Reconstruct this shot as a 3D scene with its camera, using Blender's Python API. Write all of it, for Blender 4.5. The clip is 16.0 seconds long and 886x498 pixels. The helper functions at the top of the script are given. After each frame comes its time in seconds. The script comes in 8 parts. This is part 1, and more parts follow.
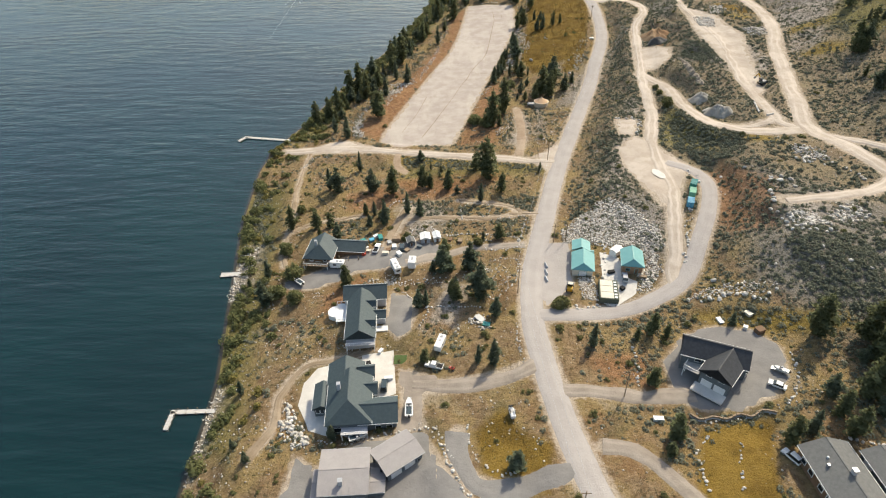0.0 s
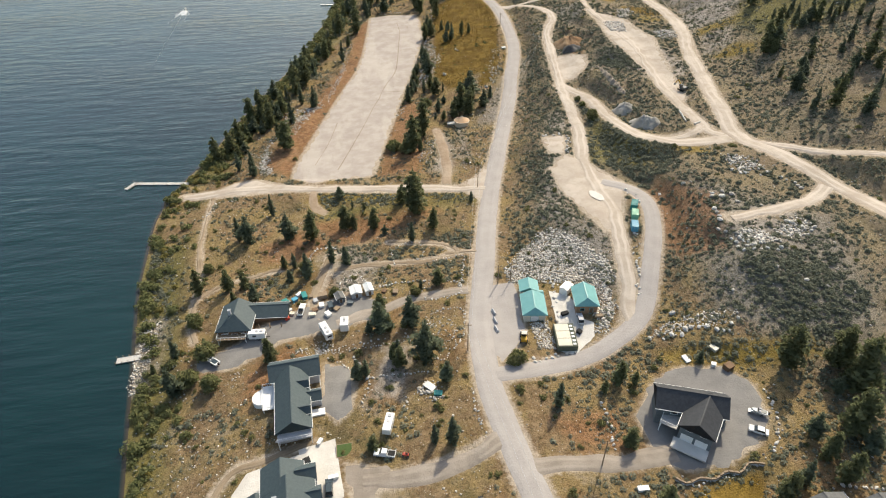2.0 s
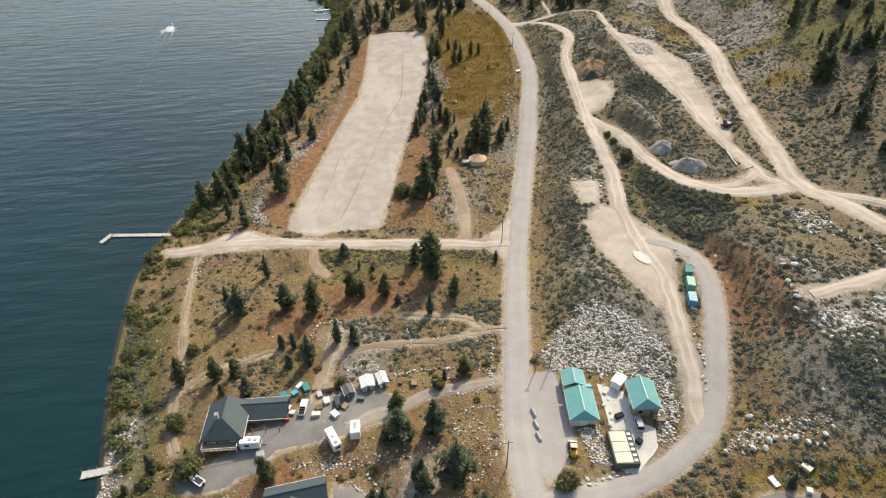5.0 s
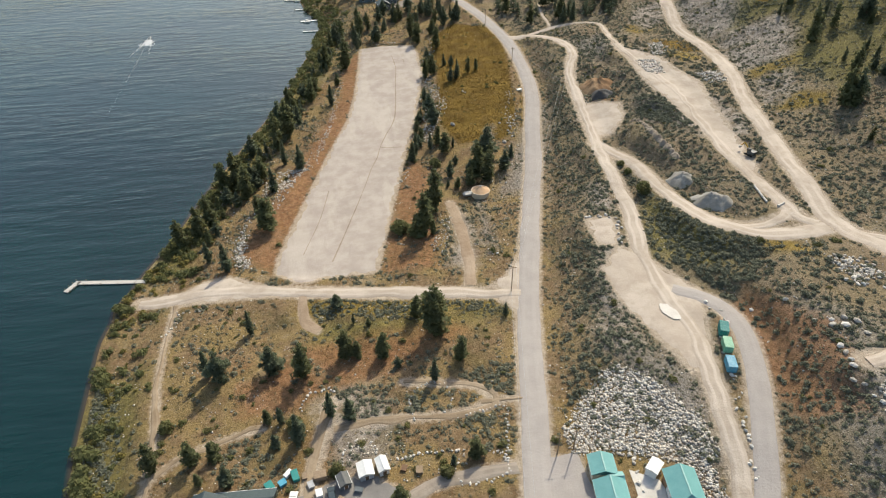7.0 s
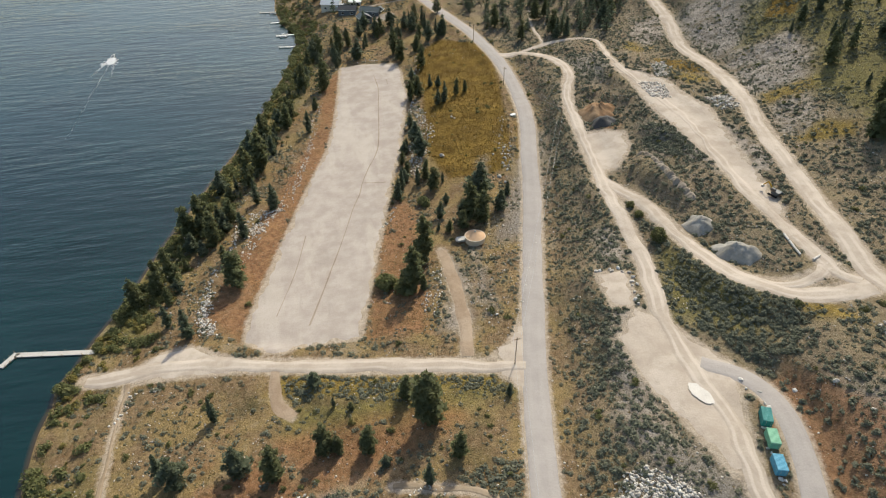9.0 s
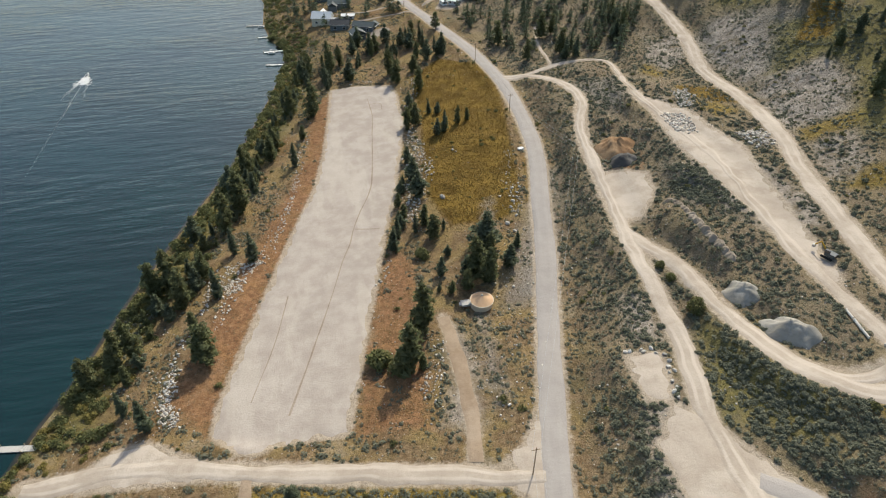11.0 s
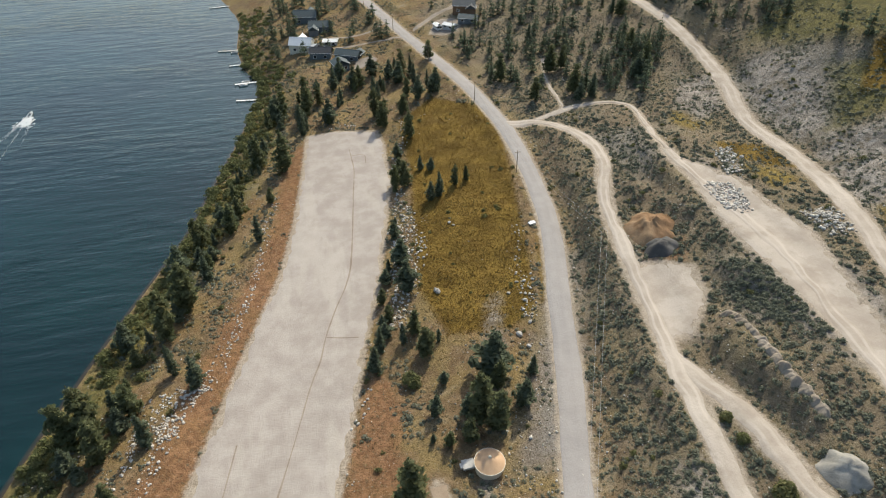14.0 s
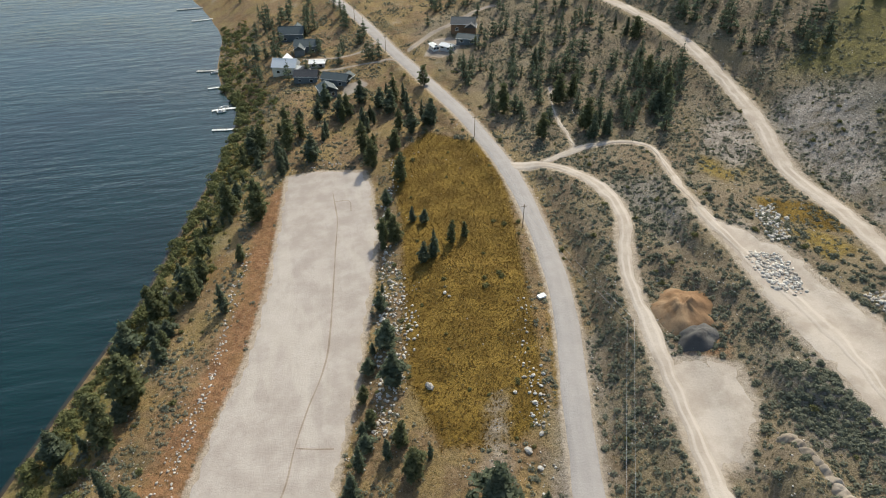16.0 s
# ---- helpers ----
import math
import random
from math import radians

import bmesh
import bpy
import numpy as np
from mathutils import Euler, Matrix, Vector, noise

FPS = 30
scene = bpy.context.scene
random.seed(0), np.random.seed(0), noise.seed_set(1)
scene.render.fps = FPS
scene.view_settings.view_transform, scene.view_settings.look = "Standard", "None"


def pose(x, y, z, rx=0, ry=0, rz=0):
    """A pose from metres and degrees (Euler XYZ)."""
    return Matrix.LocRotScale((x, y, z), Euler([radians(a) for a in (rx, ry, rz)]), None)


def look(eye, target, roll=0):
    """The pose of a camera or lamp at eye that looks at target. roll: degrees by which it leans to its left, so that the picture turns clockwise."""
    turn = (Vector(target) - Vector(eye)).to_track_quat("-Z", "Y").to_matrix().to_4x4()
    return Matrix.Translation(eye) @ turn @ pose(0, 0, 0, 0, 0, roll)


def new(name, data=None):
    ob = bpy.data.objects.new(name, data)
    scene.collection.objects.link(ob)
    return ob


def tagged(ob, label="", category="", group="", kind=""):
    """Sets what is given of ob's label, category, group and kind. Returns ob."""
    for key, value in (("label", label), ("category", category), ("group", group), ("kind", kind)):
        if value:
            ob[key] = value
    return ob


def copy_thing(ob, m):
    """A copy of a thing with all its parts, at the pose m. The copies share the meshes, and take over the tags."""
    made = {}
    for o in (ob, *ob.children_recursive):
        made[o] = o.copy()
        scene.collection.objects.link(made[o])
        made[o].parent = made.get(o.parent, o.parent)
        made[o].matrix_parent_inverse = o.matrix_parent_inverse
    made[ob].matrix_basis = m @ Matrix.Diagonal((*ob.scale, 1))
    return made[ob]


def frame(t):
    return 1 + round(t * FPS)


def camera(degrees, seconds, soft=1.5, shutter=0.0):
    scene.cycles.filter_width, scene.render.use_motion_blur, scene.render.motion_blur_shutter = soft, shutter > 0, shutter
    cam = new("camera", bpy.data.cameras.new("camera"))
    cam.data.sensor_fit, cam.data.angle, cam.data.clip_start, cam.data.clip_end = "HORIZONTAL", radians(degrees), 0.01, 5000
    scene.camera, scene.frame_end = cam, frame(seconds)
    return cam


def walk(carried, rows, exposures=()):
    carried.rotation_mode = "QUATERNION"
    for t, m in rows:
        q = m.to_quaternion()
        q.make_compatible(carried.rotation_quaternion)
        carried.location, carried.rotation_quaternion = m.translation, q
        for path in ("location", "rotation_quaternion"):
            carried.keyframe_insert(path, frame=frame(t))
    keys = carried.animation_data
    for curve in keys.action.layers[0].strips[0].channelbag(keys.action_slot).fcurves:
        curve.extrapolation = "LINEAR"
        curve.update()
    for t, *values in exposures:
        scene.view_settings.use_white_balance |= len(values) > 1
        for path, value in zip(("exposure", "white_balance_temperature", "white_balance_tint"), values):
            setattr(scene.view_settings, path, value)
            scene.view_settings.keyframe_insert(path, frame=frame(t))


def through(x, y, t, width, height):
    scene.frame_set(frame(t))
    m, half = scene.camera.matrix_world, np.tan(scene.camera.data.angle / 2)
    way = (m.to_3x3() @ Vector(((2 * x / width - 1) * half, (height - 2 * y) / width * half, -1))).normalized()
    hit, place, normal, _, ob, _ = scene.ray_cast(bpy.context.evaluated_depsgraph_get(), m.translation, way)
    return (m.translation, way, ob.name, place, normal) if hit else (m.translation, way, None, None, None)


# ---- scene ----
cam = camera(72.5, 16.0, soft=1.1)
PATH = [
    (0, (1.616, -0.997, 143.934), (1.6, 0.603, 142.734), -1.1),
    (0.5, (0.353, 6.292, 143.908), (0.465, 7.887, 142.706), -1.0),
    (1, (-0.706, 13.613, 143.885), (-0.502, 15.198, 142.682), -0.9),
    (1.5, (-1.426, 20.667, 143.666), (-1.189, 22.248, 142.463), -0.9),
    (2, (-2.033, 27.677, 143.477), (-1.781, 29.256, 142.276), -0.8),
    (2.5, (-2.511, 34.6, 143.535), (-2.253, 36.178, 142.334), -0.9),
    (3, (-3.086, 41.434, 143.568), (-2.824, 43.011, 142.367), -0.9),
    (3.5, (-3.577, 48.071, 143.513), (-3.31, 49.649, 142.313), -0.8),
    (4, (-4.029, 54.775, 143.41), (-3.76, 56.353, 142.21), -0.8),
    (6.5, (-4.63, 88.093, 143.825), (-4.351, 89.669, 142.626), -0.8),
    (7, (-3.723, 95.495, 143.777), (-3.421, 97.067, 142.578), -0.8),
    (7.5, (-2.861, 103.274, 143.948), (-2.535, 104.84, 142.748), -0.8),
    (8, (-1.868, 111.249, 144.004), (-1.531, 112.814, 142.805), -0.7),
    (8.5, (-0.457, 119.396, 143.781), (-0.114, 120.96, 142.583), -0.6),
    (9, (1.008, 127.73, 143.505), (1.356, 129.294, 142.308), -0.7),
    (11.5, (9.209, 172.34, 142.987), (9.571, 173.903, 141.793), -0.5),
    (12, (11.05, 181.938, 142.985), (11.415, 183.5, 141.791), -0.5),
    (12.5, (13.21, 191.724, 142.933), (13.576, 193.285, 141.737), -0.5),
    (13, (15.866, 201.537, 142.889), (16.235, 203.097, 141.693), -0.6),
    (13.5, (18.648, 211.321, 142.958), (19.019, 212.88, 141.762), -0.6),
    (14, (21.669, 221.221, 143.048), (22.04, 222.78, 141.851), -0.6),
    (14.5, (24.593, 231.06, 142.986), (24.965, 232.62, 141.79), -0.5),
    (15, (27.523, 240.975, 142.936), (27.895, 242.534, 141.74), -0.5),
    (15.5, (30.317, 250.778, 142.971), (30.69, 252.337, 141.775), -0.5),
    (16, (32.833, 260.408, 143.024), (33.206, 261.966, 141.826), -0.4),
]
walk(cam, [(t, look(eye, target, roll)) for t, eye, target, roll in PATH], [(0, 0.22, 7200, 6.5), (6, 0.09, 7100, 6.2), (12, -0.05, 6850, 4.6), (16, -0.03, 6700, 3.8)])

# ---------------------------------------------------------------- light
SUN_AZ, SUN_EL = 35.0, 44.0  # degrees: bearing from +y towards +x, height over the horizon
world = bpy.data.worlds.new("sky")
scene.world = world
world.use_nodes = True
wn = world.node_tree
sky = wn.nodes.new("ShaderNodeTexSky")
sky.sky_type, sky.sun_disc = "NISHITA", False
sky.sun_elevation, sky.sun_rotation = radians(SUN_EL), radians(SUN_AZ)
sky.air_density, sky.dust_density, sky.ozone_density = 1.0, 2.4, 1.0
wn.nodes["Background"].inputs["Strength"].default_value = 0.19
wn.links.new(sky.outputs[0], wn.nodes["Background"].inputs["Color"])
sun_data = bpy.data.lights.new("sun", "SUN")
sun_data.energy, sun_data.angle, sun_data.color = 4.0, radians(1.0), (1.0, 0.93, 0.82)
sun = new("sun", sun_data)
sun_way = Vector((math.sin(radians(SUN_AZ)) * math.cos(radians(SUN_EL)), math.cos(radians(SUN_AZ)) * math.cos(radians(SUN_EL)), math.sin(radians(SUN_EL))))
sun.matrix_world = look(tuple(sun_way * 900), (0, 0, 0))


# ---------------------------------------------------------------- materials
class Nodes:
    """A short hand for building one material's nodes."""

    def __init__(self, name, rough=0.9, metal=0.0, spec=0.3):
        self.mat = bpy.data.materials.new(name)
        self.mat.use_nodes = True
        self.t = self.mat.node_tree
        self.b = self.t.nodes["Principled BSDF"]
        self.b.inputs["Roughness"].default_value, self.b.inputs["Metallic"].default_value = rough, metal
        self.b.inputs["Specular IOR Level"].default_value = spec
        self.where = self.t.nodes.new("ShaderNodeNewGeometry").outputs["Position"]

    def put(self, socket, v):
        if isinstance(v, bpy.types.NodeSocket):
            self.t.links.new(v, socket)
        elif isinstance(v, tuple):
            socket.default_value = (*v, 1.0)[: len(socket.default_value)]
        else:
            socket.default_value = v

    def noise(self, scale, detail=4.0, rough=0.6, where=None, stretch=None):
        n = self.t.nodes.new("ShaderNodeTexNoise")
        n.inputs["Scale"].default_value, n.inputs["Detail"].default_value, n.inputs["Roughness"].default_value = scale, detail, rough
        src = where or self.where
        if stretch:
            m = self.t.nodes.new("ShaderNodeMapping")
            m.inputs["Scale"].default_value = stretch[:3]
            m.inputs["Rotation"].default_value = (0, 0, stretch[3] if len(stretch) > 3 else 0)
            self.t.links.new(src, m.inputs["Vector"])
            src = m.outputs[0]
        self.t.links.new(src, n.inputs["Vector"])
        return n.outputs["Fac"]

    def ramp(self, v, lo, hi, a=0.0, b=1.0):
        n = self.t.nodes.new("ShaderNodeMapRange")
        n.interpolation_type = "SMOOTHSTEP"
        self.put(n.inputs["Value"], v)
        for k, x in (("From Min", lo), ("From Max", hi), ("To Min", a), ("To Max", b)):
            n.inputs[k].default_value = x
        return n.outputs["Result"]

    def math(self, op, a, b=0.0):
        n = self.t.nodes.new("ShaderNodeMath")
        n.operation = op
        self.put(n.inputs[0], a)
        self.put(n.inputs[1], b)
        return n.outputs[0]

    def mix(self, f, a, b):
        n = self.t.nodes.new("ShaderNodeMix")
        n.data_type = "RGBA"
        self.put(n.inputs["Factor"], f)
        self.put(n.inputs[6], a)
        self.put(n.inputs[7], b)
        return n.outputs[2]

    def attr(self, name):
        n = self.t.nodes.new("ShaderNodeAttribute")
        n.attribute_name = name
        return n.outputs["Fac"]

    def chance(self):
        return self.t.nodes.new("ShaderNodeObjectInfo").outputs["Random"]

    def island(self):
        return self.t.nodes.new("ShaderNodeNewGeometry").outputs["Random Per Island"]

    def bump(self, v, dist, strength=1.0):
        n = self.t.nodes.new("ShaderNodeBump")
        n.inputs["Distance"].default_value, n.inputs["Strength"].default_value = dist, strength
        self.put(n.inputs["Height"], v)
        self.t.links.new(n.outputs[0], self.b.inputs["Normal"])

    def done(self, colour, through=0.0):
        """Sets the colour; through: the share of light that thin leaves let pass."""
        self.put(self.b.inputs["Base Color"], colour)
        if through:
            back, both = self.t.nodes.new("ShaderNodeBsdfTranslucent"), self.t.nodes.new("ShaderNodeMixShader")
            self.put(back.inputs["Color"], colour)
            both.inputs[0].default_value = through
            self.t.links.new(self.b.outputs[0], both.inputs[1])
            self.t.links.new(back.outputs[0], both.inputs[2])
            self.t.links.new(both.outputs[0], self.t.nodes["Material Output"].inputs["Surface"])
        return self.mat


def speckled(name, a, b, scale=3.0, rough=0.9, metal=0.0, bump=0.0, spec=0.3, per="", c=None, fine=0.0):
    """A surface of two tones at two scales; per: 'object' or 'island' shifts the tone from piece to piece."""
    n = Nodes(name, rough, metal, spec)
    f = n.math("ADD", n.math("MULTIPLY", n.ramp(n.noise(scale), 0.3, 0.7), 0.6), n.math("MULTIPLY", n.ramp(n.noise(scale * 7), 0.3, 0.7), 0.4))
    col = n.mix(f, a, b)
    if per:
        r = n.chance() if per == "object" else n.island()
        col = n.mix(n.ramp(r, 0.0, 1.0, 0.0, 0.75), col, c or b)
    if bump:
        n.bump(n.noise(fine or scale * 5), bump)
    return n.done(col)


def ground_material():
    n = Nodes("dry_ground", 0.95, spec=0.1)
    big, mid, small, grain = n.noise(0.02, 3), n.noise(0.09, 5), n.noise(0.5, 5), n.noise(2.6, 4, 0.7)
    soil = n.mix(n.ramp(small, 0.35, 0.65), (0.158, 0.104, 0.056), (0.255, 0.178, 0.102))
    straw = n.mix(n.ramp(grain, 0.3, 0.7), (0.175, 0.125, 0.052), (0.315, 0.228, 0.108))
    col = n.mix(n.ramp(mid, 0.42, 0.60), soil, straw)
    col = n.mix(n.ramp(n.noise(0.05, 4), 0.55, 0.70, 0, 0.75), col, (0.10, 0.085, 0.042))
    col = n.mix(n.ramp(n.noise(0.035, 6, 0.65), 0.54, 0.66, 0, 0.5), col, (0.225, 0.125, 0.055))
    col = n.mix(n.ramp(n.noise(0.045, 6, 0.7), 0.56, 0.68, 0, 0.6), col, (0.30, 0.25, 0.19))
    wob = n.math("MULTIPLY", n.math("SUBTRACT", n.noise(0.25, 5), 0.5), 9.0)
    wobf = n.math("MULTIPLY", n.math("SUBTRACT", n.noise(0.9, 5), 0.5), 3.5)

    def zone(name, soft, amount=1.0, w=None):
        return n.ramp(n.math("ADD", n.attr(name), w or wob), -soft, soft, 0.0, amount)

    grey = n.mix(n.ramp(grain, 0.3, 0.7), (0.16, 0.148, 0.132), (0.335, 0.31, 0.28))
    col = n.mix(zone("grey", 6, 0.85), col, grey)
    ashen = n.mix(n.ramp(grain, 0.3, 0.7), (0.135, 0.118, 0.085), (0.265, 0.235, 0.185))
    col = n.mix(zone("ashen", 10, 0.52), col, ashen)
    red = n.mix(n.ramp(small, 0.3, 0.7), (0.165, 0.078, 0.038), (0.315, 0.16, 0.082))
    col = n.mix(zone("red", 3, 0.72), col, red)
    gold = n.mix(n.ramp(small, 0.3, 0.7), (0.15, 0.10, 0.022), (0.27, 0.195, 0.045))
    col = n.mix(zone("gold", 2.5, 0.85, wobf), col, gold)
    green = n.mix(n.ramp(small, 0.3, 0.7), (0.085, 0.085, 0.032), (0.19, 0.165, 0.05))
    col = n.mix(zone("green", 6, 0.8), col, green)
    col = n.mix(n.ramp(grain, 0.62, 0.8, 0, 0.35), col, (0.42, 0.36, 0.29))
    col = n.mix(n.ramp(n.noise(1.1, 6, 0.75), 0.52, 0.66, 0, 0.55), col, (0.075, 0.062, 0.035))
    col = n.mix(n.ramp(n.noise(0.75, 6, 0.8), 0.54, 0.62, 0, 0.5), col, (0.085, 0.078, 0.045))
    col = n.mix(n.ramp(n.noise(1.7, 4, 0.7), 0.60, 0.68, 0, 0.55), col, (0.40, 0.34, 0.265))
    field = n.mix(n.ramp(n.noise(0.12, 5), 0.35, 0.65), (0.122, 0.074, 0.014), (0.238, 0.152, 0.033))
    field = n.mix(n.ramp(grain, 0.35, 0.75, 0, 0.55), field, (0.085, 0.058, 0.014))
    field = n.mix(n.ramp(n.noise(0.9, 6, 0.75), 0.55, 0.68, 0, 0.55), field, (0.255, 0.17, 0.065))
    col = n.mix(zone("field", 1.5, 0.95, wobf), col, field)
    scree = n.mix(n.ramp(n.noise(0.35, 6, 0.7), 0.35, 0.65), (0.20, 0.172, 0.142), (0.40, 0.355, 0.305))
    scree = n.mix(n.ramp(n.noise(0.12, 6, 0.7), 0.50, 0.66, 0, 0.8), scree, (0.15, 0.115, 0.065))
    col = n.mix(zone("scree", 3.5, 0.85), col, scree)
    pale = n.mix(n.ramp(small, 0.3, 0.7), (0.34, 0.28, 0.215), (0.46, 0.39, 0.31))
    col = n.mix(zone("dirt", 0.9, 0.9, wobf), col, pale)
    n.bump(n.math("ADD", n.noise(0.8, 6, 0.7), n.math("MULTIPLY", grain, 0.4)), 0.5)
    return n.done(col)


def gravel_material(name, a, b, tracks=0.5, stretch=None, pale=(0.62, 0.56, 0.48), lanes=0.0):
    n = Nodes(name, 0.95, spec=0.1)
    f = n.ramp(n.noise(0.16, 5), 0.32, 0.68)
    col = n.mix(f, a, b)
    col = n.mix(n.ramp(n.noise(0.07, 4, 0.6, stretch=stretch), 0.52, 0.62, 0, tracks), col, pale)
    col = n.mix(n.ramp(n.noise(0.35, 6, 0.75, stretch=stretch), 0.55, 0.75, 0, tracks * 0.7), col, tuple(v * 0.66 for v in a))
    col = n.mix(n.ramp(n.noise(0.05, 5, 0.7), 0.54, 0.64, 0, tracks * 0.5), col, tuple(v * 0.8 for v in a))
    col = n.mix(n.ramp(n.noise(2.5, 3), 0.55, 0.8, 0, 0.3), col, tuple(v * 0.75 for v in a))
    if lanes:
        off = n.math("ABSOLUTE", n.math("SUBTRACT", n.math("ABSOLUTE", n.attr("across")), 0.40))
        track = n.math("MULTIPLY", n.ramp(off, 0.22, 0.06), n.ramp(n.noise(0.06, 4), 0.35, 0.6))
        col = n.mix(n.math("MULTIPLY", track, lanes), col, pale)
        edge = n.math("ADD", n.math("ABSOLUTE", n.attr("across")), n.math("MULTIPLY", n.math("SUBTRACT", n.noise(0.4, 5), 0.5), 0.5))
        col = n.mix(n.ramp(edge, 0.74, 0.98, 0.0, 0.5), col, tuple(v * 0.62 for v in a))
    n.bump(n.noise(1.5, 6, 0.7), 0.12)
    return n.done(col)


def water_material():
    n = Nodes("lake_water", 0.10, spec=0.85)
    n.b.inputs["IOR"].default_value = 1.33
    shallow = n.ramp(n.attr("depth"), 0.0, 0.4)
    deep = n.mix(n.ramp(n.noise(0.012, 3), 0.35, 0.65), (0.0005, 0.0145, 0.0150), (0.0012, 0.0220, 0.0220))
    col = n.mix(shallow, (0.050, 0.037, 0.022), deep)
    a = n.noise(0.11, 2.5, 0.5, stretch=(0.45, 1.5, 1, 0.22))
    b = n.noise(0.5, 4, 0.65, stretch=(0.5, 1.5, 1, 0.1))
    gust = n.ramp(n.noise(0.011, 3, stretch=(0.6, 1.3, 1, 0.5)), 0.3, 0.7, 0.55, 1.15)
    n.bump(n.math("MULTIPLY", n.math("ADD", a, n.math("MULTIPLY", b, 0.24)), gust), 1.4, 0.5)
    return n.done(col)


M = {}
M["ground"] = ground_material()
M["water"] = water_material()
M["asphalt"] = gravel_material("worn_asphalt", (0.335, 0.308, 0.288), (0.375, 0.346, 0.324), 0.22, pale=(0.415, 0.382, 0.356), lanes=0.3)
M["gravel"] = gravel_material("pale_gravel", (0.385, 0.325, 0.265), (0.47, 0.405, 0.34), 0.5, pale=(0.55, 0.485, 0.415), lanes=0.75)
M["pad"] = gravel_material("graded_pad_gravel", (0.355, 0.308, 0.268), (0.435, 0.385, 0.342), 0.5, stretch=(1.0, 0.22, 1, 0.27), pale=(0.485, 0.435, 0.38))
M["path"] = gravel_material("trodden_soil", (0.22, 0.165, 0.11), (0.30, 0.235, 0.165), 0.5, pale=(0.37, 0.30, 0.22), lanes=0.3)
M["drive"] = gravel_material("grey_driveway", (0.235, 0.20, 0.165), (0.32, 0.275, 0.23), 0.35, pale=(0.40, 0.35, 0.295), lanes=0.4)
M["paving"] = gravel_material("dark_grey_paving", (0.185, 0.176, 0.168), (0.235, 0.225, 0.212), 0.3, pale=(0.29, 0.275, 0.25))
M["dirt_spur"] = gravel_material("bare_tan_soil", (0.27, 0.20, 0.14), (0.36, 0.28, 0.205), 0.5, pale=(0.42, 0.34, 0.26))
M["trench"] = gravel_material("dark_trench_soil", (0.25, 0.20, 0.155), (0.34, 0.28, 0.225), 0.3, pale=(0.38, 0.32, 0.26))
M["concrete"] = gravel_material("pale_concrete", (0.55, 0.52, 0.47), (0.66, 0.63, 0.58), 0.3, pale=(0.72, 0.69, 0.64))

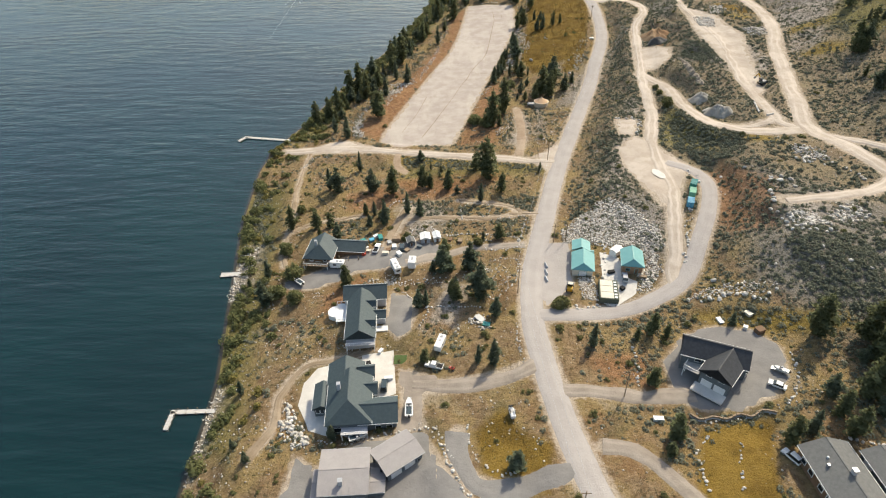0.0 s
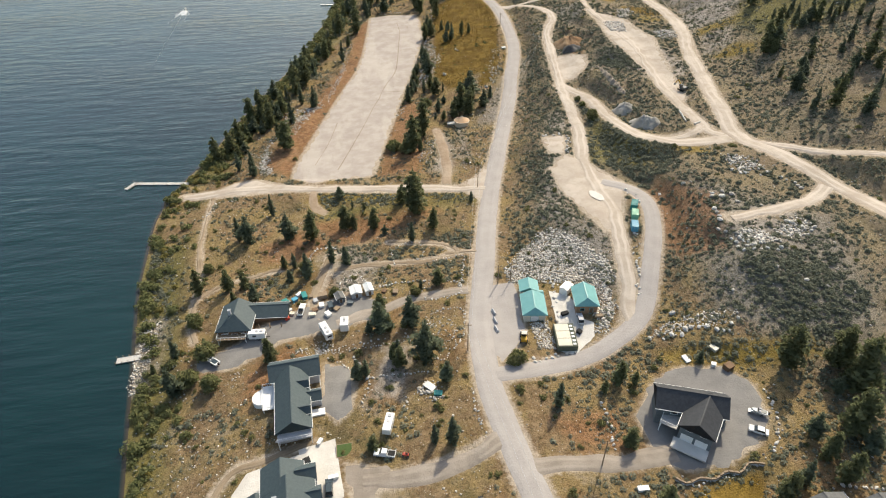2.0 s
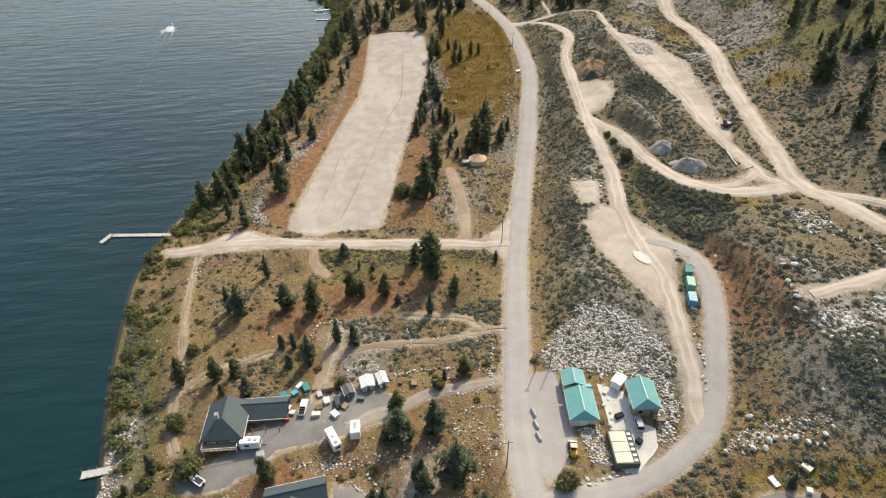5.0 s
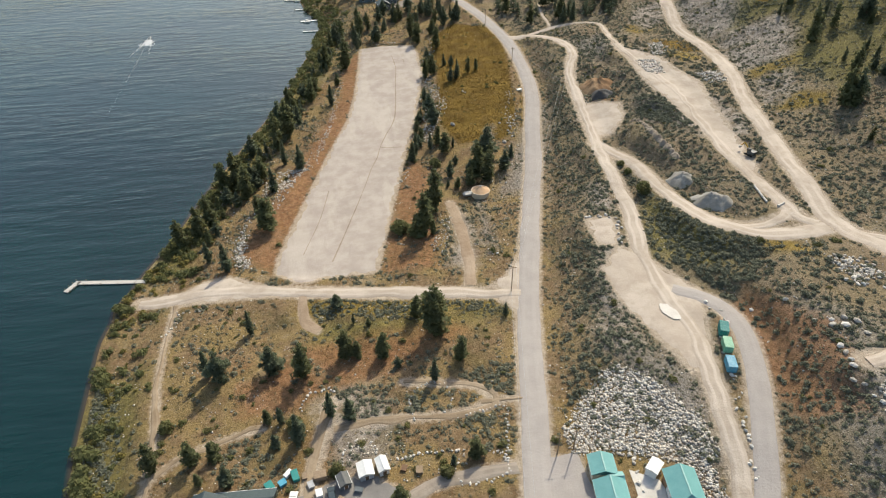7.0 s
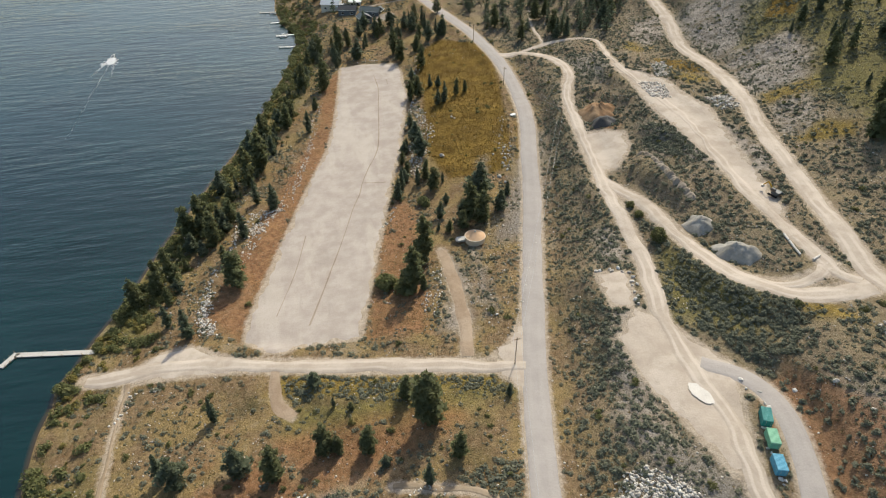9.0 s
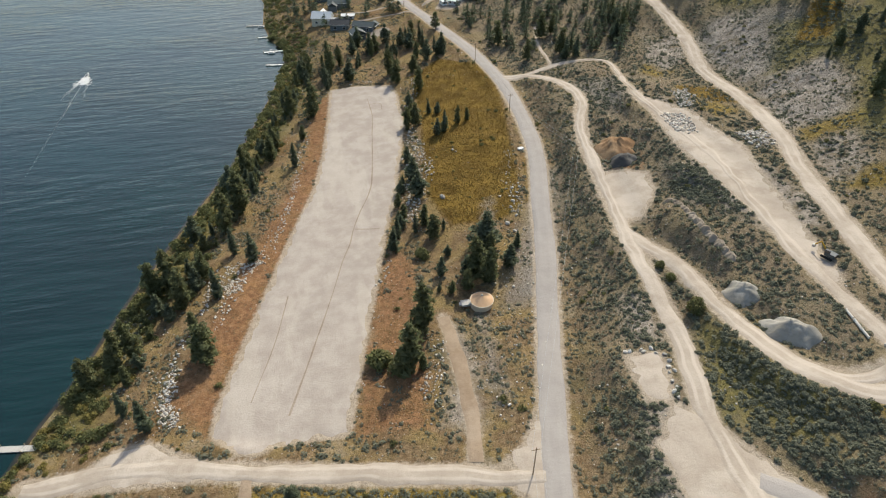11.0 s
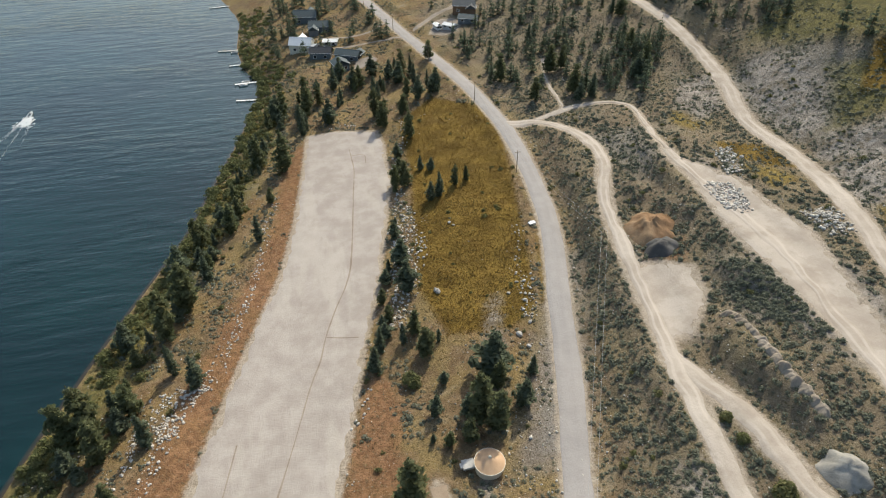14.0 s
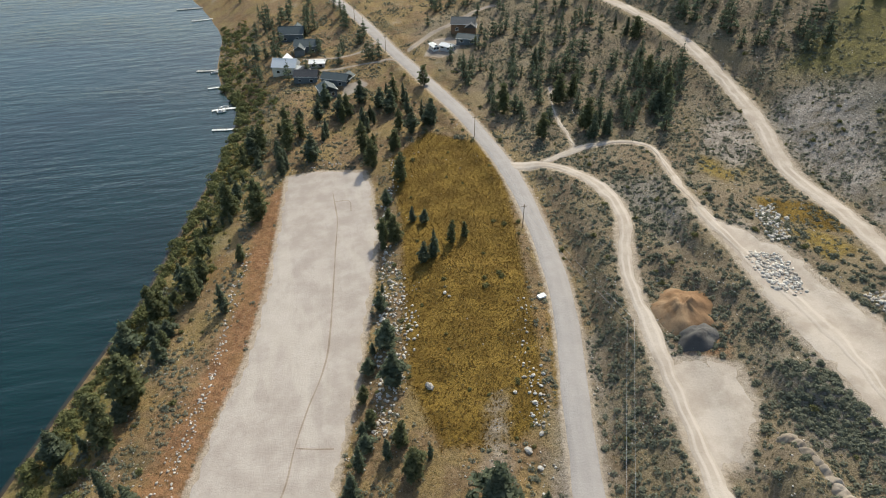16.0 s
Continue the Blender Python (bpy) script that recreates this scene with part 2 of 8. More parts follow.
# ---------------------------------------------------------------- landform
# Guide lines run along the valley (y); each gives the place x and height z of one crease of the slope.
LINES = [
    # shoreline
    [(-400, -60, 0), (40, -66, 0), (89, -68.5, 0), (121, -69.5, 0), (146, -74.1, 0), (172, -78.6, 0), (210, -85.5, 0), (258, -89.5, 0), (290, -83.1, 0),
     (310, -75.4, 0), (345, -66.5, 0), (394, -50.9, 0), (443, -33.7, 0), (490, -23.4, 0), (525, -15.2, 0), (575, -6, 0), (605, -4, 0), (633, -14, 0), (674, -20.1, 0),
     (747, -19.3, 0), (812, -34.6, 0), (900, -62, 0), (1300, -172, 0)],
    # top of the shore bank
    [(-400, -40, 6), (89, -46, 5.5), (137, -41, 6.4), (208, -57, 4.5), (258, -62, 3.5), (296, -45, 4), (342, -26, 4.5), (413, -8, 4.5), (470, 6, 6),
     (525, 18, 8), (580, 26, 12), (640, 20, 12), (740, 15, 13), (900, -20, 14), (1300, -130, 14)],
    # middle of the terrace
    [(-400, 0, 10), (89, 0, 10), (143, 0, 9.3), (207, 8, 9.2), (258, 10, 8.5), (300, 12, 6.5), (340, 18, 6.3), (413, 30, 7.5), (470, 38, 8.6), (510, 44, 9.5),
     (560, 52, 11), (640, 55, 17), (740, 45, 18), (900, 10, 20), (1300, -100, 22)],
    # foot of the main road
    [(-400, 30, 13), (82, 28, 12.5), (120, 24, 12), (162, 25, 12), (193, 32, 12), (232, 42, 11.6), (264, 52, 11.6), (300, 62, 12), (340, 75, 14), (380, 88, 16),
     (429, 100, 18), (475, 108, 20), (540, 106, 22), (586, 97, 23), (648, 87, 24), (740, 70, 26), (900, 35, 28), (1300, -70, 30)],
    # far side of the main road
    [(-400, 44, 13), (82, 42, 12.5), (120, 37, 12), (162, 40, 12), (193, 47, 12), (232, 58, 11.8), (264, 68, 12), (300, 81, 12.5), (340, 93, 15), (380, 104, 17),
     (429, 116, 19), (475, 123, 20.5), (540, 122, 22.5), (586, 113, 23.5), (648, 103, 25), (740, 86, 27), (900, 50, 29), (1300, -55, 31)],
    # lower bench
    [(-400, 80, 15), (82, 75, 14), (120, 72, 13.5), (150, 74, 13), (175, 71, 15.5), (200, 67, 19.8), (227, 78, 20), (262, 82, 20.5), (300, 101, 21.5), (330, 110, 23), (370, 117, 25),
     (410, 122, 27), (445, 128, 25.5), (475, 132, 23), (540, 135, 25), (648, 120, 28), (740, 105, 30), (900, 70, 33), (1300, -30, 40)],
    # foot of the upper bank
    [(-400, 110, 16), (82, 105, 15.5), (120, 100, 15.5), (135, 99, 17), (150, 101, 21), (165, 101, 22), (185, 100, 21), (203, 101, 20), (227, 104, 20.5), (245, 104, 21), (270, 107, 21.5), (300, 116, 24), (340, 126, 25),
     (380, 132, 26), (420, 140, 27), (475, 150, 25.5), (540, 155, 29), (648, 150, 33), (740, 135, 36), (900, 100, 42), (1300, 10, 55)],
    # rim of the upper bench
    [(-400, 150, 19), (82, 135, 18), (112, 132, 18.5), (135, 122, 23), (158, 117, 29.5), (180, 118, 30.5), (208, 124, 31), (228, 130, 31), (245, 127, 29), (275, 133, 29.5), (300, 140, 30.5),
     (340, 143, 31.5), (380, 152, 34.5), (405, 156, 34.5), (425, 160, 32), (475, 168, 28.5), (540, 172, 33), (648, 170, 40), (740, 160, 45), (900, 130, 52), (1300, 60, 72)],
    # hill foot
    [(-400, 190, 27), (82, 165, 22), (112, 165, 25), (158, 165, 30), (208, 170, 32), (258, 178, 34.5), (300, 185, 35.5), (374, 202, 36), (400, 205, 35.5), (430, 209, 38),
     (500, 220, 44), (560, 232, 52), (648, 240, 62), (740, 240, 70), (900, 220, 82), (1300, 160, 110)],
    # hillside
    [(-400, 260, 62), (82, 235, 55), (158, 225, 54), (208, 225, 53), (258, 230, 56), (300, 238, 57), (374, 246, 57), (430, 250, 64), (500, 275, 74), (648, 310, 98), (900, 320, 130), (1300, 280, 170)],
    # ridge
    [(-400, 560, 190), (300, 560, 200), (648, 640, 230), (1300, 700, 300)],
]
STEP = 2.0
GX, GY = np.arange(-160, 620, STEP), np.arange(-120, 1100, STEP)


def smoothed(a, n, axis):
    """A running mean over 2n + 1 samples along one axis."""
    w = np.hanning(2 * n + 3)[1:-1]
    pad = [(0, 0)] * a.ndim
    pad[axis] = (n, n)
    return np.apply_along_axis(lambda v: np.convolve(v, w / w.sum(), "valid"), axis, np.pad(a, pad, "edge"))


def landform():
    xs, zs = [], []
    for line in LINES:
        y, x, z = np.array(line, float).T
        xs.append(smoothed(np.interp(GY, y, x), 4, 0))
        zs.append(smoothed(np.interp(GY, y, z), 4, 0))
    out = np.zeros((len(GY), len(GX)))
    for j in range(len(GY)):
        kx = [-160.0, xs[0][j] - 14] + [v[j] for v in xs]
        kz = [-9.0, -3.5] + [v[j] for v in zs]
        out[j] = np.interp(GX, kx, kz)
    return smoothed(smoothed(out, 2, 0), 2, 1)


HM = landform()


def ground(x, y):
    """Height of the ground at x, y (numbers or arrays)."""
    u = np.clip((np.asarray(x, float) - GX[0]) / STEP, 0, len(GX) - 1.001)
    v = np.clip((np.asarray(y, float) - GY[0]) / STEP, 0, len(GY) - 1.001)
    i, j = u.astype(int), v.astype(int)
    a, b = u - i, v - j
    return (HM[j, i] * (1 - a) + HM[j, i + 1] * a) * (1 - b) + (HM[j + 1, i] * (1 - a) + HM[j + 1, i + 1] * a) * b


# ---------------------------------------------------------------- roads and yards in plan
# centre lines: name, width, material, (x, y) ...
ROADS = [
    ("main_road", 8.2, "asphalt", [(52, 20), (42, 60), (35, 82), (31.5, 100), (29, 120), (28, 139), (31, 162), (39.3, 193), (49.8, 231), (61, 264), (73.5, 300), (83, 327),
                               (89, 347), (94.5, 364.5), (100.5, 384), (105, 405), (107.8, 427), (109.6, 450), (110, 470), (108, 499), (104, 530), (98.5, 561), (89, 610), (78, 672), (65, 737), (30, 900)]),
    ("lane", 6.0, "gravel", [(51, 239), (30, 245.5), (6, 252.6), (-18.7, 260.3), (-35.6, 265.7), (-48, 269.5), (-58, 271), (-67, 271.6), (-79, 273)]),
    ("loop_road", 6.5, "asphalt", [(30, 139), (44.5, 139.5), (59, 141.5), (70, 145.8), (78.5, 151.5), (84.5, 160), (93.5, 177), (99.7, 190), (103.5, 204), (101, 215), (93, 222)]),
    ("bench_road", 5.6, "gravel", [(74.5, 150), (79, 161), (82, 172), (86, 188), (89.4, 205), (90, 222), (90.6, 234), (92.4, 244), (95.6, 254.5), (98.6, 265), (101, 276), (103, 290), (105.6, 307), (109.2, 326),
                                 (113.6, 350), (119, 378), (127.5, 401.5), (135, 418), (135.5, 436), (130, 455), (122, 465), (110, 470)]),
    ("upper_road", 6.5, "gravel", [(106.5, 316), (109.8, 307), (112.8, 298), (114.4, 286), (115, 272), (116.6, 257), (119.5, 244.5), (126, 234), (134.5, 229), (148, 228)]),
    ("hill_road", 8.0, "gravel", [(203, 640), (212, 596), (218, 552), (219, 521), (216.5, 492), (213, 470), (206, 444), (199, 424), (196, 409), (195.5, 384), (190.5, 356), (184, 337), (176, 315), (169, 291),
                                (161.5, 267), (156, 246), (152.5, 232), (155.5, 218), (161.5, 203), (165.5, 189), (171, 160), (178, 120)]),
    ("side_road", 4.5, "gravel", [(151, 228), (156, 222), (166, 215), (176, 204), (190, 190)]),
    ("spur_road", 5.0, "gravel", [(162, 188), (151, 180.5), (138, 177.8), (126, 177), (119, 177)]),
    ("quarry_road", 5.5, "gravel", [(147, 231), (143, 237), (144, 248), (144, 258), (145.5, 274), (147, 290), (151, 314), (154.5, 340), (154, 362), (152.7, 384), (153, 398), (154, 404)]),
    ("quarry_track", 3.0, "gravel", [(153.5, 396), (155.5, 411), (161.3, 433.5), (166, 453.5), (161, 463), (149, 468.5), (137, 468.5), (125, 466.5)]),
    ("link_road", 4.5, "gravel", [(144.5, 239), (135, 236.6), (126, 238.5), (119.5, 246)]),
    ("east_drive", 5.5, "drive", [(33, 108.5), (44, 108), (56, 106), (68, 106)]),
    ("west_drive", 4.5, "drive", [(30, 178), (19.5, 178), (9.3, 177.6), (2, 175.3), (-14, 173)]),
    ("shared_drive", 7.0, "drive", [(29, 119), (18.6, 115.3), (4, 113), (-9, 114)]),
    ("south_drive", 5.0, "drive", [(40, 91), (48.4, 89), (54, 82.6), (60, 74), (70, 60)]),
    ("corner_drive", 6.0, "paving", [(33, 84), (24, 82), (15.6, 80.5), (7, 82), (3, 90), (3.5, 97)]),
    ("garden_path", 1.5, "path", [(-66, 268), (-66, 237), (-62.5, 207), (-62.5, 188), (-60, 176)]),
    ("shore_path", 2.0, "path", [(-52, 93), (-47, 102), (-48, 113), (-42.5, 124.5), (-33, 126.8), (-20, 128.6)]),
    ("garden_path", 1.3, "path", [(-33.5, 206.3), (-38.5, 206.6), (-47.9, 204.2), (-56.2, 202), (-61, 198)]),
    ("garden_track", 1.8, "path", [(26, 198.2), (33.2, 197.6), (38, 197)]),
    ("garden_track", 2.2, "path", [(-14, 201.5), (1.5, 199.8), (15.8, 197), (28, 197), (29.5, 201.5), (21.2, 206.8), (6.5, 211.6)]),
    ("garden_spur", 3.5, "path", [(-22, 181), (-20, 190), (-17, 200), (-14.5, 210)]),
    ("field_spur", 5.4, "dirt_spur", [(34.6, 248), (37.4, 260), (38.6, 272), (39, 284), (39.6, 294), (39.2, 302)]),
    ("trench", 0.42, "trench", [(38.7, 484), (38.5, 465), (35.9, 444.6), (29.8, 401), (26.4, 386.5), (21.4, 374.4), (17.1, 362.6), (14.6, 353), (10.6, 342), (3.8, 320), (-1.7, 303.5), (-5.1, 293), (-10.7, 277)]),
    ("trench", 0.3, "trench", [(-9.6, 329.4), (-14.3, 307.3), (-21.3, 285)]),
    ("trench", 0.36, "trench", [(17.3, 362), (22, 360.4), (27, 359)]),
    ("trench", 0.36, "trench", [(39, 477), (44.6, 475.5), (44.4, 468)]),
    ("far_drive", 3.0, "drive", [(88, 640), (75, 628), (57.7, 627.3), (45, 634), (36, 636)]),
    ("far_drive", 3.0, "drive", [(90, 600), (69, 608.7), (56, 612), (45, 616)]),
    ("hill_drive", 4.5, "drive", [(98, 612), (114, 629), (130.7, 637), (147.7, 646), (160, 648)]),
    ("footpath", 1.2, "gravel", [(136.5, 467), (141.6, 474.8), (142.9, 490.4), (145.1, 506.2), (152.1, 527.6)]),
    ("lot_spur", 3.6, "dirt_spur", [(-21.5, 261), (-22.2, 253), (-21.4, 246), (-17, 240.5)]),
]
# flat areas: name, material, outline
YARDS = [
    ("graded_pad", "pad", [(20, 505), (36, 504), (54, 497), (55, 482), (52, 446), (46, 420), (37, 382), (29, 357), (22, 330), (13, 297), (5, 266), (-15, 268), (-18, 266), (-23.5, 267),
                           (-31.5, 276), (-31, 285), (-24, 311), (-10, 358), (4, 400), (10, 429), (15.5, 467)]),
    ("turning_place", "gravel", [(-66.4, 268), (-63.6, 274.9), (-55.6, 278.9), (-48.6, 279.2), (-39.4, 272.2), (-30.5, 266), (-31, 261.6), (-52, 265.5)]),
    ("bench_yard", "gravel", [(76, 236), (86, 246), (92, 240), (97, 229), (102, 218), (98, 212), (93.5, 202), (90, 192), (82, 190), (79, 205), (76, 222)]),
    ("junction", "gravel", [(42, 237), (42, 246.5), (48, 249), (55, 259), (57, 250), (50, 230), (46, 226), (45, 234)]),
    ("puddle_patch", "concrete", [(86.2, 209.5), (88.4, 209), (89.6, 212), (88.6, 216), (86.4, 217), (85.2, 213)]),
    ("quarry_floor", "gravel", [(153, 400), (158.3, 392), (166.3, 376), (166.6, 358), (169.4, 344), (163, 322), (158, 300), (151, 270), (145, 262), (145, 290), (147, 331), (146, 347), (148, 367)]),
    ("pile_yard", "gravel", [(113, 355), (122, 352), (131, 346), (128, 333), (117, 322), (109, 322)]),
    ("stone_court", "gravel", [(82, 265), (91, 262.4), (90.6, 258.5), (88.6, 252), (85.8, 246.5), (80, 249), (80.4, 257)]),
    ("east_yard", "paving", [(62, 104), (62.2, 119), (72.3, 129.4), (82, 132.3), (92.4, 129.5), (98, 121), (96.2, 111), (89, 103), (79, 99.5), (68.5, 100)]),
    ("west_yard", "paving", [(3, 178), (-2, 171), (-16, 168), (-30, 168), (-38, 164), (-46, 160), (-57, 162), (-58, 167), (-46, 172), (-40, 178), (-26, 183), (-12, 187), (-4, 184)]),
    ("middle_yard", "paving", [(-19, 158), (-10, 153.5), (-8, 145), (-10, 136), (-15, 132), (-20, 140)]),
    ("patio", "concrete", [(-25, 127.5), (-15.5, 129), (-13.5, 111), (-24, 108)]),
    ("terrace", "concrete", [(-38, 123.4), (-24.6, 126), (-21.5, 100), (-31.7, 98.8), (-37, 101), (-41.6, 109.8), (-41.4, 118)]),
    ("shared_yard", "drive", [(-14.4, 122.2), (-4, 118.5), (1, 112), (-5, 109.5), (-5, 103), (-3, 98), (-13.2, 97), (-13.2, 111)]),
    ("south_yard", "paving", [(-40, 95), (-33, 90), (-21, 98), (-5, 98), (-1.5, 92), (9, 76), (4, 60), (-44, 62)]),
    ("far_yard", "drive", [(55, 590), (66, 590), (69, 581), (58.5, 577), (52, 578)]),
    ("hill_yard", "drive", [(103, 600), (114, 622), (124, 618), (128, 606), (122, 594), (112, 592)]),
    ("roadside_lot", "asphalt", [(32, 180), (47, 178), (46.5, 166), (44, 152), (40, 147), (33, 142), (28, 150), (31, 168)]),
    ("fire_hall_yard", "concrete", [(55.5, 170), (61, 165.5), (62, 155), (64.5, 153), (63, 148), (55, 142.5), (51, 145), (53, 152), (54.5, 162)]),
]


def resampled(points, gap):
    """A smooth line through the points, in even steps."""
    p = np.array(points, float)
    p = np.vstack([2 * p[0] - p[1], p, 2 * p[-1] - p[-2]])
    out = []
    for a, b, c, d in zip(p, p[1:], p[2:], p[3:]):
        t = np.linspace(0, 1, 24, endpoint=False)[:, None]
        out.append(0.5 * (2 * b + (c - a) * t + (2 * a - 5 * b + 4 * c - d) * t * t + (3 * b - a - 3 * c + d) * t ** 3))
    out = np.vstack(out + [p[-2:-1]])
    s = np.r_[0, np.cumsum(np.hypot(*np.diff(out, axis=0).T))]
    at = np.linspace(0, s[-1], max(3, int(s[-1] / gap)))
    return np.stack([np.interp(at, s, out[:, 0]), np.interp(at, s, out[:, 1])], 1)


def line_distance(px, py, line):
    """Distance of points from a polyline."""
    best = np.full(np.shape(px), 1e9)
    for (ax, ay), (bx, by) in zip(line, line[1:]):
        dx, dy = bx - ax, by - ay
        t = np.clip(((px - ax) * dx + (py - ay) * dy) / (dx * dx + dy * dy + 1e-9), 0, 1)
        best = np.minimum(best, np.hypot(px - ax - t * dx, py - ay - t * dy))
    return best


def inside_by(px, py, outline):
    """Signed distance from an outline: above zero inside."""
    d = line_distance(px, py, list(outline) + [outline[0]])
    odd = np.zeros(np.shape(px), bool)
    for (ax, ay), (bx, by) in zip(outline, list(outline[1:]) + [outline[0]]):
        cut = (ay > py) != (by > py)
        odd ^= cut & (px < (bx - ax) * (py - ay) / ((by - ay) or 1e-9) + ax)
    return np.where(odd, d, -d)


rng = np.random.default_rng(7)
rough = smoothed(smoothed(rng.normal(0, 1, HM.shape), 2, 0), 2, 1) * 0.75 + smoothed(smoothed(rng.normal(0, 1, HM.shape), 7, 0), 7, 1) * 3.5
MX, MY = np.meshgrid(GX, GY)
HM = HM + rough * np.clip((HM - 0.3) / 3, 0, 1)


def level_yard(outline, soft=5.0):
    global HM
    p = np.array(outline)
    (x0, y0), (x1, y1) = p.min(0) - 12, p.max(0) + 12
    i0, i1 = np.searchsorted(GX, (x0, x1))
    j0, j1 = np.searchsorted(GY, (y0, y1))
    sx, sy, sz = MX[j0:j1, i0:i1], MY[j0:j1, i0:i1], HM[j0:j1, i0:i1]
    d = inside_by(sx, sy, outline)
    m = d > 0
    cx, cy = sx[m].mean(), sy[m].mean()
    form = lambda a, b: np.stack([np.ones(a.shape), a - cx, b - cy, (b - cy) ** 2], -1)
    k = np.linalg.lstsq(form(sx[m], sy[m]), sz[m], rcond=None)[0]
    flat = np.clip(form(sx, sy) @ k, sz[m].min() - 1, sz[m].max() + 1)
    w = np.clip((d + 2.5 + soft) / soft, 0, 1)
    w = w * w * (3 - 2 * w)
    HM[j0:j1, i0:i1] = sz * (1 - w) + flat * w


def level_road(line, width, soft=5.0):
    global HM
    c = resampled(line, 2.0)
    z = smoothed(ground(c[:, 0], c[:, 1]), min(9, len(c) // 3), 0)
    x0, y0 = c.min(0) - 14
    x1, y1 = c.max(0) + 14
    i0, i1 = np.searchsorted(GX, (x0, x1))
    j0, j1 = np.searchsorted(GY, (y0, y1))
    sx, sy, sz = MX[j0:j1, i0:i1], MY[j0:j1, i0:i1], HM[j0:j1, i0:i1]
    best, bz = np.full(sx.shape, 1e9), np.zeros(sx.shape)
    for (ax, ay), (bx, by), za, zb in zip(c, c[1:], z, z[1:]):
        dx, dy = bx - ax, by - ay
        t = np.clip(((sx - ax) * dx + (sy - ay) * dy) / (dx * dx + dy * dy + 1e-9), 0, 1)
        d = np.hypot(sx - ax - t * dx, sy - ay - t * dy)
        bz = np.where(d < best, za + (zb - za) * t, bz)
        best = np.minimum(best, d)
    w = np.clip((width / 2 + 2.6 + soft - best) / soft, 0, 1)
    w = w * w * (3 - 2 * w)
    HM[j0:j1, i0:i1] = sz * (1 - w) + bz * w


for x, y, rz, a, b, h in ((124.4, 306, 2, 6.2, 22, 3.4), (132, 392, 15, 6, 10, 3.0), (141, 372, 25, 4.5, 10, 2.2), (140, 335, 20, 6, 8, 2.4), (177, 346, 10, 5, 7, 1.8)):
    # overgrown ridges of dumped soil
    c, s = math.cos(radians(rz)), math.sin(radians(rz))
    u, v = ((MX - x) * c + (MY - y) * s) / a, (-(MX - x) * s + (MY - y) * c) / b
    HM = HM + h * np.clip(1 - u * u - v ** 4, 0, 1) ** 0.8 * (1 + 0.22 * np.sin(MY * 1.3 + MX * 0.5))
for name, mat, outline in YARDS:
    level_yard(outline)
for name, width, mat, line in reversed([q for q in ROADS if q[2] != "trench"]):
    level_road(line, width)


# ---------------------------------------------------------------- ground, lake, roads
def mesh_object(name, verts, faces, mat, parent=None, smooth=False):
    me = bpy.data.meshes.new(name)
    me.from_pydata([tuple(v) for v in verts], [], [tuple(int(i) for i in f) for f in faces])
    me.update()
    for m in mat if isinstance(mat, (list, tuple)) else [mat]:
        me.materials.append(m)
    if smooth:
        me.shade_smooth()
    ob = new(name, me)
    ob.parent = parent
    return ob


def sheet(xs, ys):
    nx, ny = len(xs), len(ys)
    j, i = np.meshgrid(np.arange(ny - 1), np.arange(nx - 1), indexing="ij")
    a = (j * nx + i).ravel()
    return np.stack([a, a + 1, a + nx + 1, a + nx], 1)


def spread(a, b, gap, far0, far1):
    """Even steps between a and b, widening outwards to far0 and far1."""
    left, right, s = [a], [b], gap
    while left[-1] > far0 or right[-1] < far1:
        s *= 1.22
        if left[-1] > far0:
            left.append(max(far0, left[-1] - s))
        if right[-1] < far1:
            right.append(min(far1, right[-1] + s))
    return np.array(left[:0:-1] + list(np.arange(a, b, gap)) + right)


xs, ys = spread(-95, 262, 1.5, -2600, 2600), spread(62, 640, 1.5, -2600, 2600)
X, Y = np.meshgrid(xs, ys)
Z = ground(X, Y)
far = np.hypot(np.maximum(0, X - 600), np.maximum(0, np.maximum(Y - 1080, -100 - Y)))
Z = Z + np.where(X > 0, far * 0.08, 0)
dirt = np.full(X.shape, -30.0)
near = (np.abs(X - 60) < 260) & (Y > 0) & (Y < 950)
nx_, ny_ = X[near], Y[near]
best = np.full(nx_.shape, -30.0)
for name, width, mat, line in ROADS:
    best = np.maximum(best, width / 2 + (0.5 if mat in ("gravel", "asphalt", "path") else -0.6) - line_distance(nx_, ny_, resampled(line, 6.0)))
for name, mat, outline in YARDS:
    best = np.maximum(best, inside_by(nx_, ny_, outline) + (0.8 if mat in ("gravel", "pad") else -0.6))
dirt[near] = best
